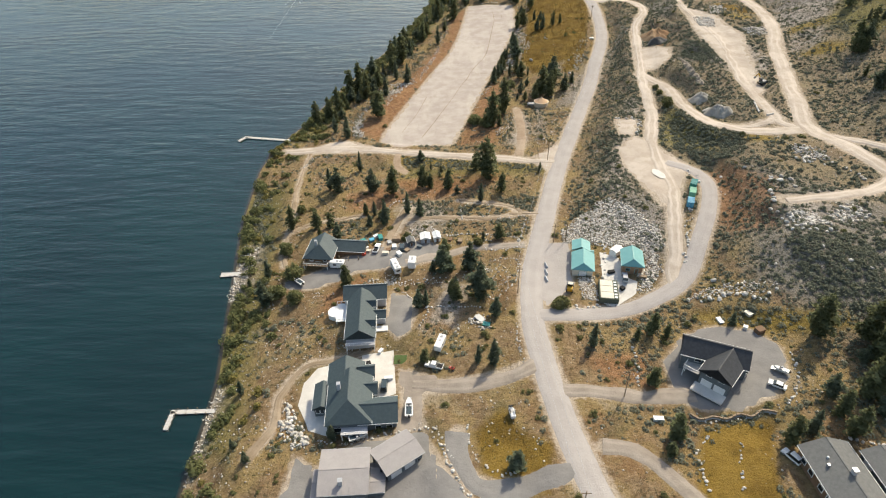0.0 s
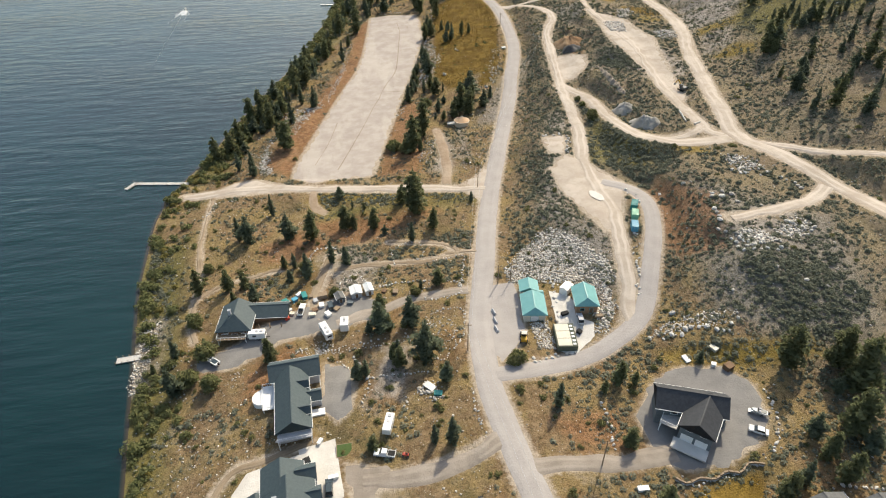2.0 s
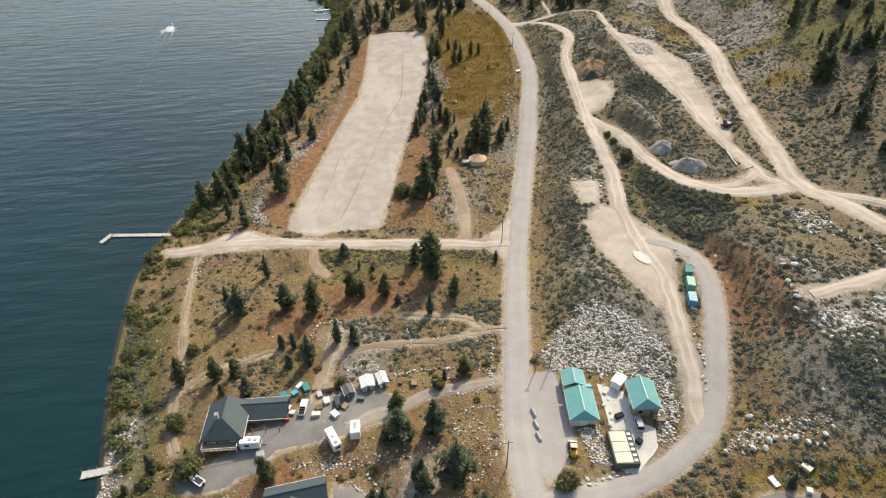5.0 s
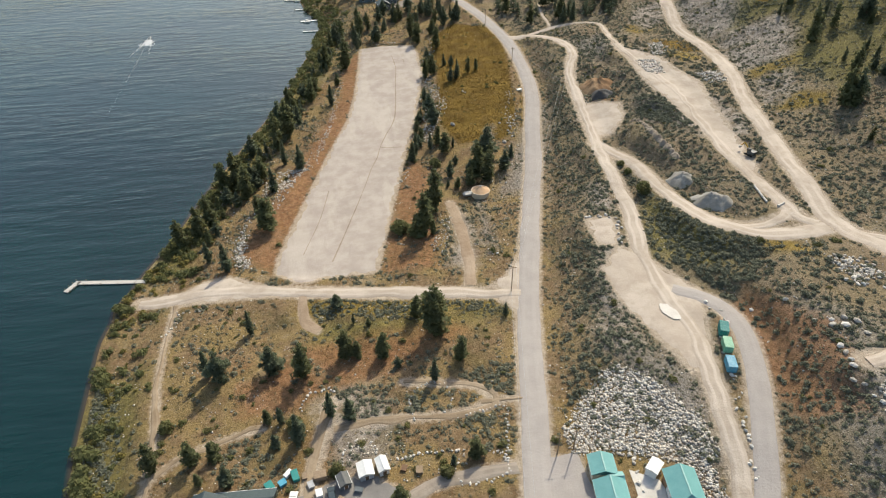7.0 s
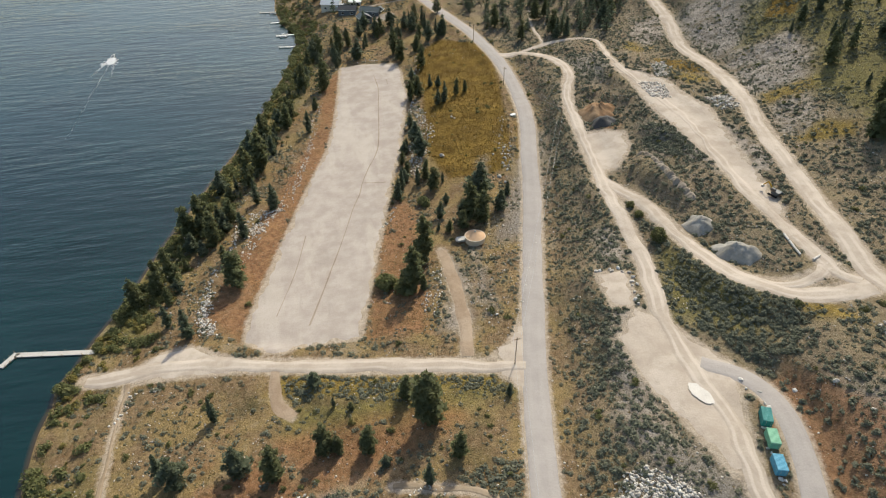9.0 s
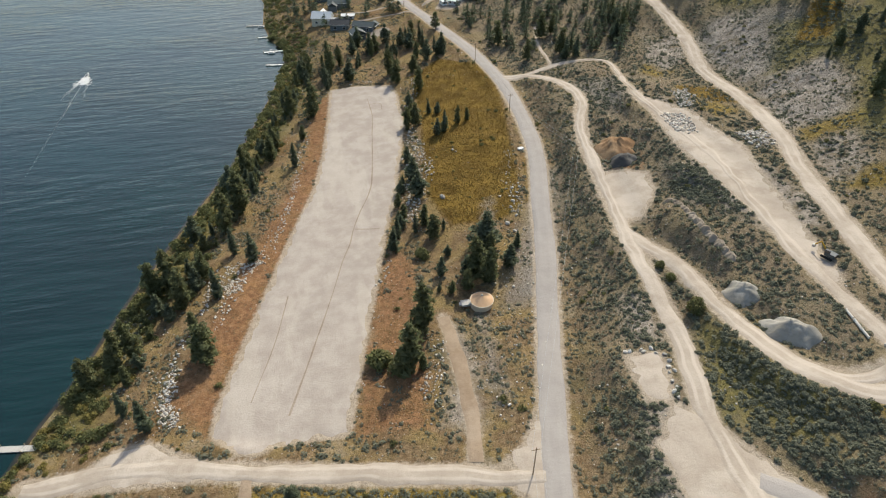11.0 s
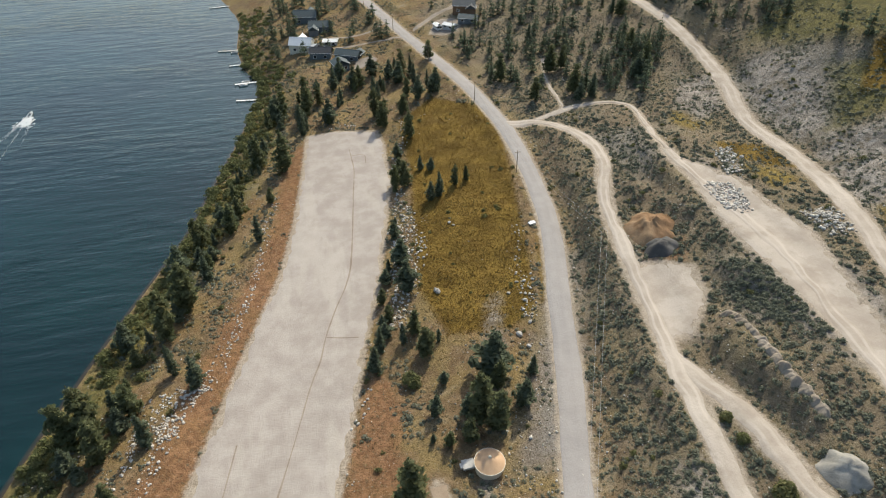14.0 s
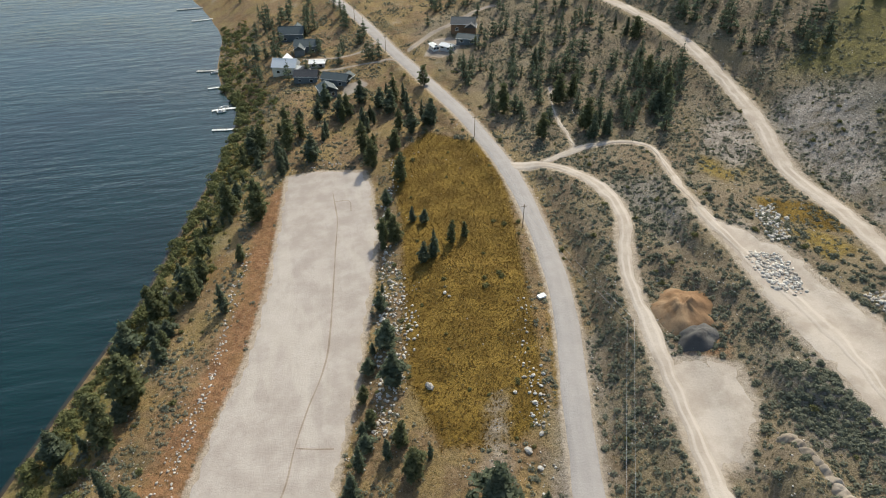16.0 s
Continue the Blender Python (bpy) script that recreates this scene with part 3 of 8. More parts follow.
ZONES = {
    "field": [[(66, 500), (86, 514), (104, 492), (108, 470), (101, 432), (94, 400), (88, 372), (82, 352), (72, 346), (54, 350), (50, 372), (52, 392), (57, 420), (62, 450), (64, 480)], [(98, 392), (92, 356), (84, 352)],
              [(175, 405), (190, 396), (196, 372), (182, 384), (172, 392)], [(20, 96), (28, 92), (25, 78), (10, 82), (8, 97), (16, 104)], [(58, 74), (63, 88), (66, 95.5), (85, 97), (80, 84), (77, 70), (76, 58), (57, 60)],
              [(230, 400), (250, 420), (262, 412), (240, 392)]],
    "red": [[(-2.8, 224), (5.7, 222), (2.7, 215), (-9.7, 220), (-12.7, 224)], [(-42, 224), (-26, 228), (-14, 217), (-24, 209), (-40, 212)], [(-33, 276), (-31, 285), (-24, 311), (-10, 358), (4, 400), (10, 429), (15.5, 467), (19, 500), (11, 490), (6, 468), (1, 432), (-7, 402), (-22, 362), (-37, 318), (-45, 290)],
            [(6, 264), (14, 297), (22, 328), (30, 345), (36, 335), (31, 300), (27, 262)], [(98, 205), (112, 215), (120, 190), (112, 165), (100, 170)],
            [(116, 352), (124, 362), (134, 358), (130, 350)], [(42, 122), (58, 122), (60, 108), (46, 112)], [(-24, 235), (24, 238), (30, 226), (-10, 214)],
            [(-32, 140), (-24, 160), (-28, 168), (-40, 160), (-42, 145)]],
    "gold": [[(176, 438), (181.4, 425.4), (184, 419.6), (172.7, 415.8), (169, 427)], [(172.2, 386.3), (183.2, 382.8), (186, 370), (173.4, 368)], [(182, 314.3), (193, 316), (203, 300.4), (197, 295), (184, 305)],
             [(197, 351), (206, 345), (218, 340), (211, 332), (193, 339)], [(112, 250), (117, 272), (122, 262), (119, 244)], [(78, 138), (100, 134), (120, 130), (120, 124), (100, 126), (78, 134)],
             [(-22, 257), (20, 246), (42, 240), (40, 234), (10, 240), (-24, 250)], [(100, 372), (95, 352), (86, 330), (82, 330), (90, 355), (96, 378)], [(134, 226), (136, 216), (126, 222), (122, 232)]],
    "grey": [[(201, 458.8), (210.5, 452), (223, 456), (236, 447), (231, 419), (219.5, 401), (204, 401), (203, 424)], [(208, 387), (230, 380), (220, 350), (203, 339), (194, 345), (200, 368)], [(62, 175), (68, 215), (84, 190), (78, 160)], [(100, 150), (116, 205), (150, 170), (140, 128), (110, 128)], [(205, 395), (216, 440), (238, 446), (245, 415), (222, 392)],
             [(130, 318), (138, 345), (148, 332), (148, 318)], [(60, 300), (96, 372), (106, 372), (76, 300)], [(140, 395), (136, 440), (156, 430), (150, 400)]],
    "scree": [[(217.9, 451.6), (231.7, 447.6), (229.8, 415.8), (214.9, 394.2), (204.6, 394.6), (205.2, 416.2), (208.9, 433.6)], [(209, 393), (219.6, 385.8), (231.6, 382), (228, 361.5), (214, 345), (200.7, 347.6), (192, 351), (196.7, 368)],
              [(192, 335), (206, 332), (196, 312), (186.6, 308.5), (182, 312.5)], [(193, 463), (206, 451), (198, 430), (180, 422), (179, 439)],
              [(162, 400), (163.5, 376), (165, 353), (167.6, 328), (167, 304), (165, 290), (143.5, 295.6), (140, 306), (145.7, 336.6), (147, 365)],
              [(39, 296), (43, 297), (45, 283), (43, 269), (39, 257), (30, 260), (36, 279)], [(114.5, 362), (122, 354.5), (122.5, 339), (118, 320), (108, 325.6), (108, 339)], [(92, 288), (98, 284), (94, 266), (85, 269)],
              [(62, 205), (80, 250), (88, 246), (72, 200)], [(56, 318), (70, 360), (73, 360), (60, 318)], [(45, 262), (50, 300), (52, 300), (48, 262)],
              [(-12, 186), (-20, 210), (-8, 214), (2, 204), (0, 188)], [(-6, 140), (0, 158), (8, 156), (4, 138)], [(-79, 160), (-80, 178), (-78, 192), (-71, 192), (-70, 182), (-71, 171), (-73, 160)], [(-74, 88), (-74, 108), (-71, 122), (-66, 119), (-66, 104), (-68, 88)], [(116, 172), (128, 182), (140, 176), (134, 162), (118, 160)]],
    "ashen": [[(56, 200), (66, 240), (84, 300), (104, 372), (118, 430), (118, 470), (112, 560), (100, 640), (600, 900), (600, 0), (140, 60), (104, 140), (90, 185)]],
    "green": [[(234, 421), (262, 403), (420, 440), (420, 250), (262, 290), (206, 300), (207, 331), (230, 362), (232, 384), (220, 388), (210, 389), (226, 409)], [(236, 448), (230, 470), (330, 520), (420, 440), (262, 404)], [(109, 273), (112, 264), (114, 245), (118, 231), (93, 238), (96, 252)],
              [(-85, 100), (-80, 170), (-90, 230), (-70, 240), (-62, 150), (-58, 95)], [(-82, 285), (-70, 330), (-45, 400), (-20, 470), (0, 560), (14, 560), (-6, 470), (-30, 400), (-55, 330), (-66, 285)],
              [(-15, 245), (45, 235), (44, 228), (-20, 236)], [(100, 235), (116, 262), (122, 236), (112, 222)]],
}
g = mesh_object("ground", np.stack([X.ravel(), Y.ravel(), Z.ravel()], 1), sheet(xs, ys), M["ground"], smooth=True)
tagged(g, "dry grassy valley side with pale soil and sage", "ground", kind="structure")


def vertex_values(ob, name, values):
    ob.data.attributes.new(name, "FLOAT", "POINT").data.foreach_set("value", np.asarray(values, np.float32).ravel())


vertex_values(g, "dirt", dirt)
for zone, outlines in ZONES.items():
    v = np.full(X.shape, -40.0)
    v[near] = np.max([inside_by(nx_, ny_, o) for o in outlines], 0)
    vertex_values(g, zone, v)

wx, wy = spread(-100, 20, 3.0, -2600, 400), spread(60, 720, 3.0, -2600, 2600)
WX, WY = np.meshgrid(wx, wy)
lake = mesh_object("lake", np.stack([WX.ravel(), WY.ravel(), 0 * WX.ravel()], 1), sheet(wx, wy), M["water"], smooth=True)
vertex_values(lake, "depth", np.where(WX > 30, 3.0, -ground(WX, WY)))
tagged(lake, "dark blue lake with small wind ripples", "lake", kind="structure")


def ribbon(name, width, mat, line, lift):
    c = resampled(line, 1.6)
    d = np.gradient(c, axis=0)
    nrm = np.stack([d[:, 1], -d[:, 0]], 1) / np.hypot(*d.T)[:, None]
    k = np.arange(len(c))
    r = np.random.default_rng(len(c))
    ragged = 0.05 if mat == "trench" else 0.1 if mat == "asphalt" else 0.5
    sides = []
    for sgn in (-1, 1):
        wob = smoothed(r.normal(0, 1, len(c)), 2, 0) * ragged * 1.4 + smoothed(r.normal(0, 1, len(c)), 7, 0) * ragged * 3
        sides.append(sgn * (width / 2 + np.clip(wob, -width * 0.25, 1.2)))
    rows = [c + nrm * (sides[0] * (1 - f) + sides[1] * f)[:, None] for f in np.linspace(0, 1, 6)]
    P = np.stack(rows, 1)
    z = ground(P[..., 0], P[..., 1]) + lift
    if mat != "trench":
        z[:, 0] -= lift + 0.15
        z[:, -1] -= lift + 0.15
    v = np.concatenate([P.reshape(-1, 2), z.reshape(-1, 1)], 1)
    ob = mesh_object(name, v, sheet(np.arange(6), k), M[mat], smooth=True)
    vertex_values(ob, "across", np.tile(np.linspace(-1, 1, 6), (len(c), 1)))
    return ob


from mathutils import geometry


def flat_area(name, mat, outline, lift, gap=2.0):
    p = list(outline) + [outline[0]]
    edge = []
    wob = 0.06 if mat == "concrete" else 0.42
    if name == "puddle_patch":
        gap, wob = 0.5, 0.1
    r = np.random.default_rng(len(p))
    for (ax, ay), (bx, by) in zip(p, p[1:]):
        n = max(1, int(math.hypot(bx - ax, by - ay) / gap))
        for q in range(n):
            edge.append((ax + (bx - ax) * q / n + r.normal(0, wob), ay + (by - ay) * q / n + r.normal(0, wob)))
    if mat not in ("concrete", "asphalt") or name == "puddle_patch":
        edge = [(x + 1.3 * noise.noise((x * 0.16, y * 0.16, 5.0)), y + 1.3 * noise.noise((x * 0.16, y * 0.16, 9.0))) for x, y in edge]
    q = np.array(edge)
    gx, gy = np.meshgrid(np.arange(q[:, 0].min(), q[:, 0].max(), gap), np.arange(q[:, 1].min(), q[:, 1].max(), gap))
    inn = inside_by(gx.ravel(), gy.ravel(), edge) > gap * 0.4
    pts = [Vector(e) for e in edge] + [Vector(e) for e in np.stack([gx.ravel()[inn], gy.ravel()[inn]], 1)]
    vs, _, fs, *_ = geometry.delaunay_2d_cdt(pts, [], [list(range(len(edge)))], 1, 1e-4)
    v = np.array([(a.x, a.y) for a in vs])
    up = np.full(len(v), lift)
    if mat != "concrete":
        up[:len(edge)] = -0.12
    return mesh_object(name, np.c_[v, ground(v[:, 0], v[:, 1]) + up], fs, M[mat], smooth=True)


LABELS = {"asphalt": "worn pale grey asphalt surface", "gravel": "pale dusty gravel surface", "drive": "grey gravel driveway surface", "path": "narrow trodden path of pale brown soil", "paving": "worn dark grey paving with dusty edges", "dirt_spur": "short spur of bare tan soil", "concrete": "pale poured concrete slab", "trench": "narrow dark trench line across the pad", "pad": "wide graded pale gravel pad with wheel marks"}
for k, (name, width, mat, line) in enumerate(ROADS):
    tagged(ribbon(name, width, mat, line, 0.30 - 0.008 * k if mat != "trench" else 0.17), LABELS[mat], "road", kind="structure")
for k, (name, mat, outline) in enumerate(YARDS):
    tagged(flat_area(name, mat, outline, 0.13 - 0.006 * k if mat != "concrete" else 0.2 - 0.004 * k if name != "puddle_patch" else 0.36), LABELS[mat] if name != "puddle_patch" else "dried pale puddle on packed gravel", "yard", kind="structure")

# ---------------------------------------------------------------- trees
def foliage(name, a, b, c, through=0.35):
    n = Nodes(name, 0.85, spec=0.15)
    col = n.mix(n.ramp(n.noise(1.2, 4), 0.3, 0.7), a, b)
    col = n.mix(n.ramp(n.island(), 0.0, 1.0, 0.0, 0.7), col, c)
    col = n.mix(n.ramp(n.chance(), 0.0, 1.0, 0.0, 0.45), col, tuple(v * 1.5 for v in a))
    return n.done(col, through)


M["needles"] = foliage("pine_needles", (0.112, 0.138, 0.090), (0.180, 0.204, 0.124), (0.145, 0.170, 0.120), 0.48)
M["needles_pale"] = foliage("pale_pine_needles", (0.120, 0.138, 0.070), (0.188, 0.196, 0.096), (0.150, 0.160, 0.088), 0.48)
M["leaves"] = foliage("green_shrub_leaves", (0.098, 0.112, 0.048), (0.178, 0.180, 0.070), (0.200, 0.182, 0.090), 0.42)
M["gold_leaves"] = foliage("yellow_shrub_leaves", (0.160, 0.135, 0.042), (0.255, 0.215, 0.070), (0.140, 0.135, 0.060))
M["sage"] = foliage("grey_sage_leaves", (0.132, 0.142, 0.102), (0.225, 0.230, 0.172), (0.112, 0.114, 0.076), 0.3)
M["scrub"] = foliage("low_olive_scrub", (0.115, 0.110, 0.055), (0.195, 0.175, 0.085), (0.088, 0.082, 0.046), 0.3)
M["tuft"] = foliage("dry_grass_tufts", (0.25, 0.19, 0.09), (0.37, 0.295, 0.155), (0.17, 0.13, 0.065))
M["field_tuft"] = foliage("golden_grass_tufts", (0.13, 0.078, 0.018), (0.22, 0.14, 0.038), (0.28, 0.19, 0.07))
M["bark"] = speckled("pine_bark", (0.09, 0.06, 0.04), (0.17, 0.115, 0.08), 4.0, 0.95, bump=0.05)
M["stone"] = speckled("pale_rock", (0.33, 0.305, 0.27), (0.52, 0.485, 0.43), 1.5, 0.95, bump=0.08, per="object", c=(0.72, 0.69, 0.64))
M["rubble"] = speckled("broken_rock", (0.24, 0.212, 0.176), (0.45, 0.408, 0.348), 1.5, 0.95, bump=0.08, per="island", c=(0.74, 0.69, 0.61))

OCTA_V = np.array([(1, 0, 0), (-1, 0, 0), (0, 1, 0), (0, -1, 0), (0, 0, 1), (0, 0, -1)], float)
OCTA_F = np.array([(0, 2, 4), (2, 1, 4), (1, 3, 4), (3, 0, 4), (2, 0, 5), (1, 2, 5), (3, 1, 5), (0, 3, 5)])
_p = (1 + 5 ** 0.5) / 2
ICO_V = np.array([(-1, _p, 0), (1, _p, 0), (-1, -_p, 0), (1, -_p, 0), (0, -1, _p), (0, 1, _p), (0, -1, -_p), (0, 1, -_p), (_p, 0, -1), (_p, 0, 1), (-_p, 0, -1), (-_p, 0, 1)], float) / 1.902
ICO_F = np.array([0, 11, 5, 0, 5, 1, 0, 1, 7, 0, 7, 10, 0, 10, 11, 1, 5, 9, 5, 11, 4, 11, 10, 2, 10, 7, 6, 7, 1, 8, 3, 9, 4, 3, 4, 2, 3, 2, 6, 3, 6, 8, 3, 8, 9, 4, 9, 5, 2, 4, 11, 6, 2, 10, 8, 6, 7, 9, 8, 1]).reshape(-1, 3)


_q = np.random.default_rng(3)


def burst(n, wide):
    """A tuft: narrow blades that spread upwards and outwards from one root."""
    v, f = [], []
    for k in range(n):
        a, e = 2.4 * k, 0.25 + 1.15 * ((k * 0.37) % 1)
        d = np.array((math.cos(a) * math.cos(e), math.sin(a) * math.cos(e), math.sin(e)))
        s = np.array((-math.sin(a), math.cos(a), 0.0)) * wide
        v += [d * 0.12 - s, d * 0.12 + s, d * (0.8 + 0.35 * ((k * 0.61) % 1))]
        f.append((3 * k, 3 * k + 1, 3 * k + 2))
    return np.array(v), np.array(f)


TUFT_V, TUFT_F = burst(12, 0.34)
SPRAY_V, SPRAY_F = burst(9, 0.42)
SPRAY_V = SPRAY_V * (1.25, 1.25, 1.0) - (0, 0, 0.35)


def dome(n, leaf):
    """A low round bush: leaves set about a half ball, tilted outwards."""
    v, f = [], []
    for k in range(n):
        a, z = 2.4 * k, (k + 0.5) / n
        r = math.sqrt(1 - z * z) * (0.82 + 0.3 * ((k * 0.71) % 1))
        c = np.array((math.cos(a) * r, math.sin(a) * r, z * (0.8 + 0.25 * ((k * 0.43) % 1))))
        side = np.array((-math.sin(a), math.cos(a), 0.0)) * leaf
        up = np.array((-math.cos(a) * z, -math.sin(a) * z, 0.35 + 0.65 * (1 - z))) * leaf
        v += [c - side - up * 0.7, c + side - up * 0.7, c + up * 1.2]
        f.append((3 * k, 3 * k + 1, 3 * k + 2))
    return np.array(v), np.array(f)


DOME_V, DOME_F = dome(11, 0.5)
LEAFY_V, LEAFY_F = dome(19, 0.34)


def triangles(name, v, f, mat):
    """A mesh from arrays of corners and triangles."""
    me = bpy.data.meshes.new(name)
    me.vertices.add(len(v))
    me.vertices.foreach_set("co", np.asarray(v, np.float32).ravel())
    me.loops.add(f.size)
    me.loops.foreach_set("vertex_index", np.asarray(f, np.int32).ravel())
    me.polygons.add(len(f))
    me.polygons.foreach_set("loop_start", np.arange(0, f.size, 3, dtype=np.int32))
    me.update(calc_edges=True)
    me.validate()
    me.materials.append(mat)
    return me


def blobs(base_v, base_f, where, size, r, jitter=0.25, spin=None):
    """Many jittered copies of a small solid: places (n, 3), sizes (n, 3)."""
    n = len(where)
    v = base_v[None] * (1 + r.uniform(-jitter, jitter, (n, len(base_v), 1))) * size[:, None, :]
    a = r.uniform(0, 2 * math.pi, n) if spin is None else spin
    c, s = np.cos(a)[:, None], np.sin(a)[:, None]
    v = np.stack([v[..., 0] * c - v[..., 1] * s, v[..., 0] * s + v[..., 1] * c, v[..., 2]], -1) + where[:, None, :]
    f = base_f[None] + (np.arange(n) * len(base_v))[:, None, None]
    return v.reshape(-1, 3), f.reshape(-1, 3)


def conifer(kind, seed, mat, reach=0.22, levels=13, low=0.10, lean=0.0, spokes=7, clumps=3, full=0.75):
    """A conifer ten metres high: a tapered trunk and uneven limbs with needle sprays; a small full gives a rounder crown."""
    r = np.random.default_rng(seed)
    tree = new(kind)
    rings = [(0, 0.20), (0.3, 0.16), (0.6, 0.10), (0.93, 0.02)]
    v = [(math.cos(k) * w + lean * h, math.sin(k) * w, h * 10 - 0.4) for h, w in rings for k in np.linspace(0, 2 * math.pi, 7)[:-1]]
    f = [(a * 6 + k, a * 6 + (k + 1) % 6, a * 6 + 6 + (k + 1) % 6, a * 6 + 6 + k) for a in range(3) for k in range(6)]
    mesh_object("trunk", v, f, M["bark"], tree)
    spots, sizes, spin = [], [], []
    tilt = r.uniform(0, 6.28, 3)
    for i in range(levels):
        h = low + (0.98 - low) * (i + r.uniform(-0.35, 0.35)) / levels
        rad = 10 * reach * max(0.02, 1 - h) ** full * min(1.0, 0.6 + 2.2 * (h - low)) * r.uniform(0.78, 1.15)
        n = spokes if h < 0.7 else max(4, spokes - 2)
        for a in np.arange(n) * 2 * math.pi / n + r.uniform(0, 6):
            if r.random() < 0.12:
                continue
            rr = rad * r.uniform(0.5, 1.2) * (1 + 0.22 * math.cos(a - tilt[0] - 3 * h) + 0.14 * math.cos(2 * a - tilt[1] + 7 * h))
            for q in (0.3, 0.65, 1.0) if clumps == 3 else (0.5, 1.0):
                spots.append((math.cos(a) * rr * q + lean * h, math.sin(a) * rr * q, h * 10 - rr * q * 0.16 + r.uniform(-0.2, 0.2)))
                w = rr * (0.40 - 0.10 * q) + 0.20
                sizes.append((rr * 0.27 + 0.2, w, 0.26 + 0.13 * rr))
                spin.append(a + r.uniform(-0.4, 0.4))
    spots.append((lean, 0, 9.75)), sizes.append((0.18, 0.18, 0.5)), spin.append(0)
    inner = np.arange(len(spots)) % 5 == 0
    spots, sizes, spin = np.array(spots), np.array(sizes), np.array(spin)
    cv, cf = blobs(DOME_V, DOME_F, spots[inner] - (0, 0, 0.1), sizes[inner] * (1.1, 1.1, 1.2), r, 0.3, spin[inner])
    sv, sf = blobs(SPRAY_V, SPRAY_F, spots[~inner], sizes[~inner] * (1.05, 1.05, 1.4), r, 0.3, spin[~inner])
    cv, cf = np.concatenate([cv, sv]), np.concatenate([cf, sf + len(cv)])
    crown = new("crown", triangles("crown", cv, cf, mat))
    crown.parent = tree
    return tree


PINES = [
    tagged(conifer("conifer", 11, M["needles"], 0.25, 14, 0.05, full=0.7), "dark green conifer on the dry slope", "tree", "conifers on the slope"),
    tagged(conifer("conifer", 12, M["needles"], 0.29, 13, 0.07, full=0.6), "bushy dark green conifer on the dry slope", "tree", "conifers on the slope"),
    tagged(conifer("conifer", 13, M["needles"], 0.20, 15, 0.05, full=0.7), "slim dark green conifer on the dry slope", "tree", "conifers on the slope"),
    tagged(conifer("pine", 14, M["needles_pale"], 0.30, 11, 0.14, 0.5, full=0.42), "broad olive green pine in dry grass", "tree", "pines on the slope"),
    tagged(conifer("pine", 15, M["needles_pale"], 0.25, 12, 0.10, -0.3, full=0.45), "olive green pine in dry grass", "tree", "pines on the slope"),
    tagged(conifer("pine", 16, M["needles_pale"], 0.23, 13, 0.08, 0.2, full=0.5), "tall olive green pine in dry grass", "tree", "pines on the slope"),
]
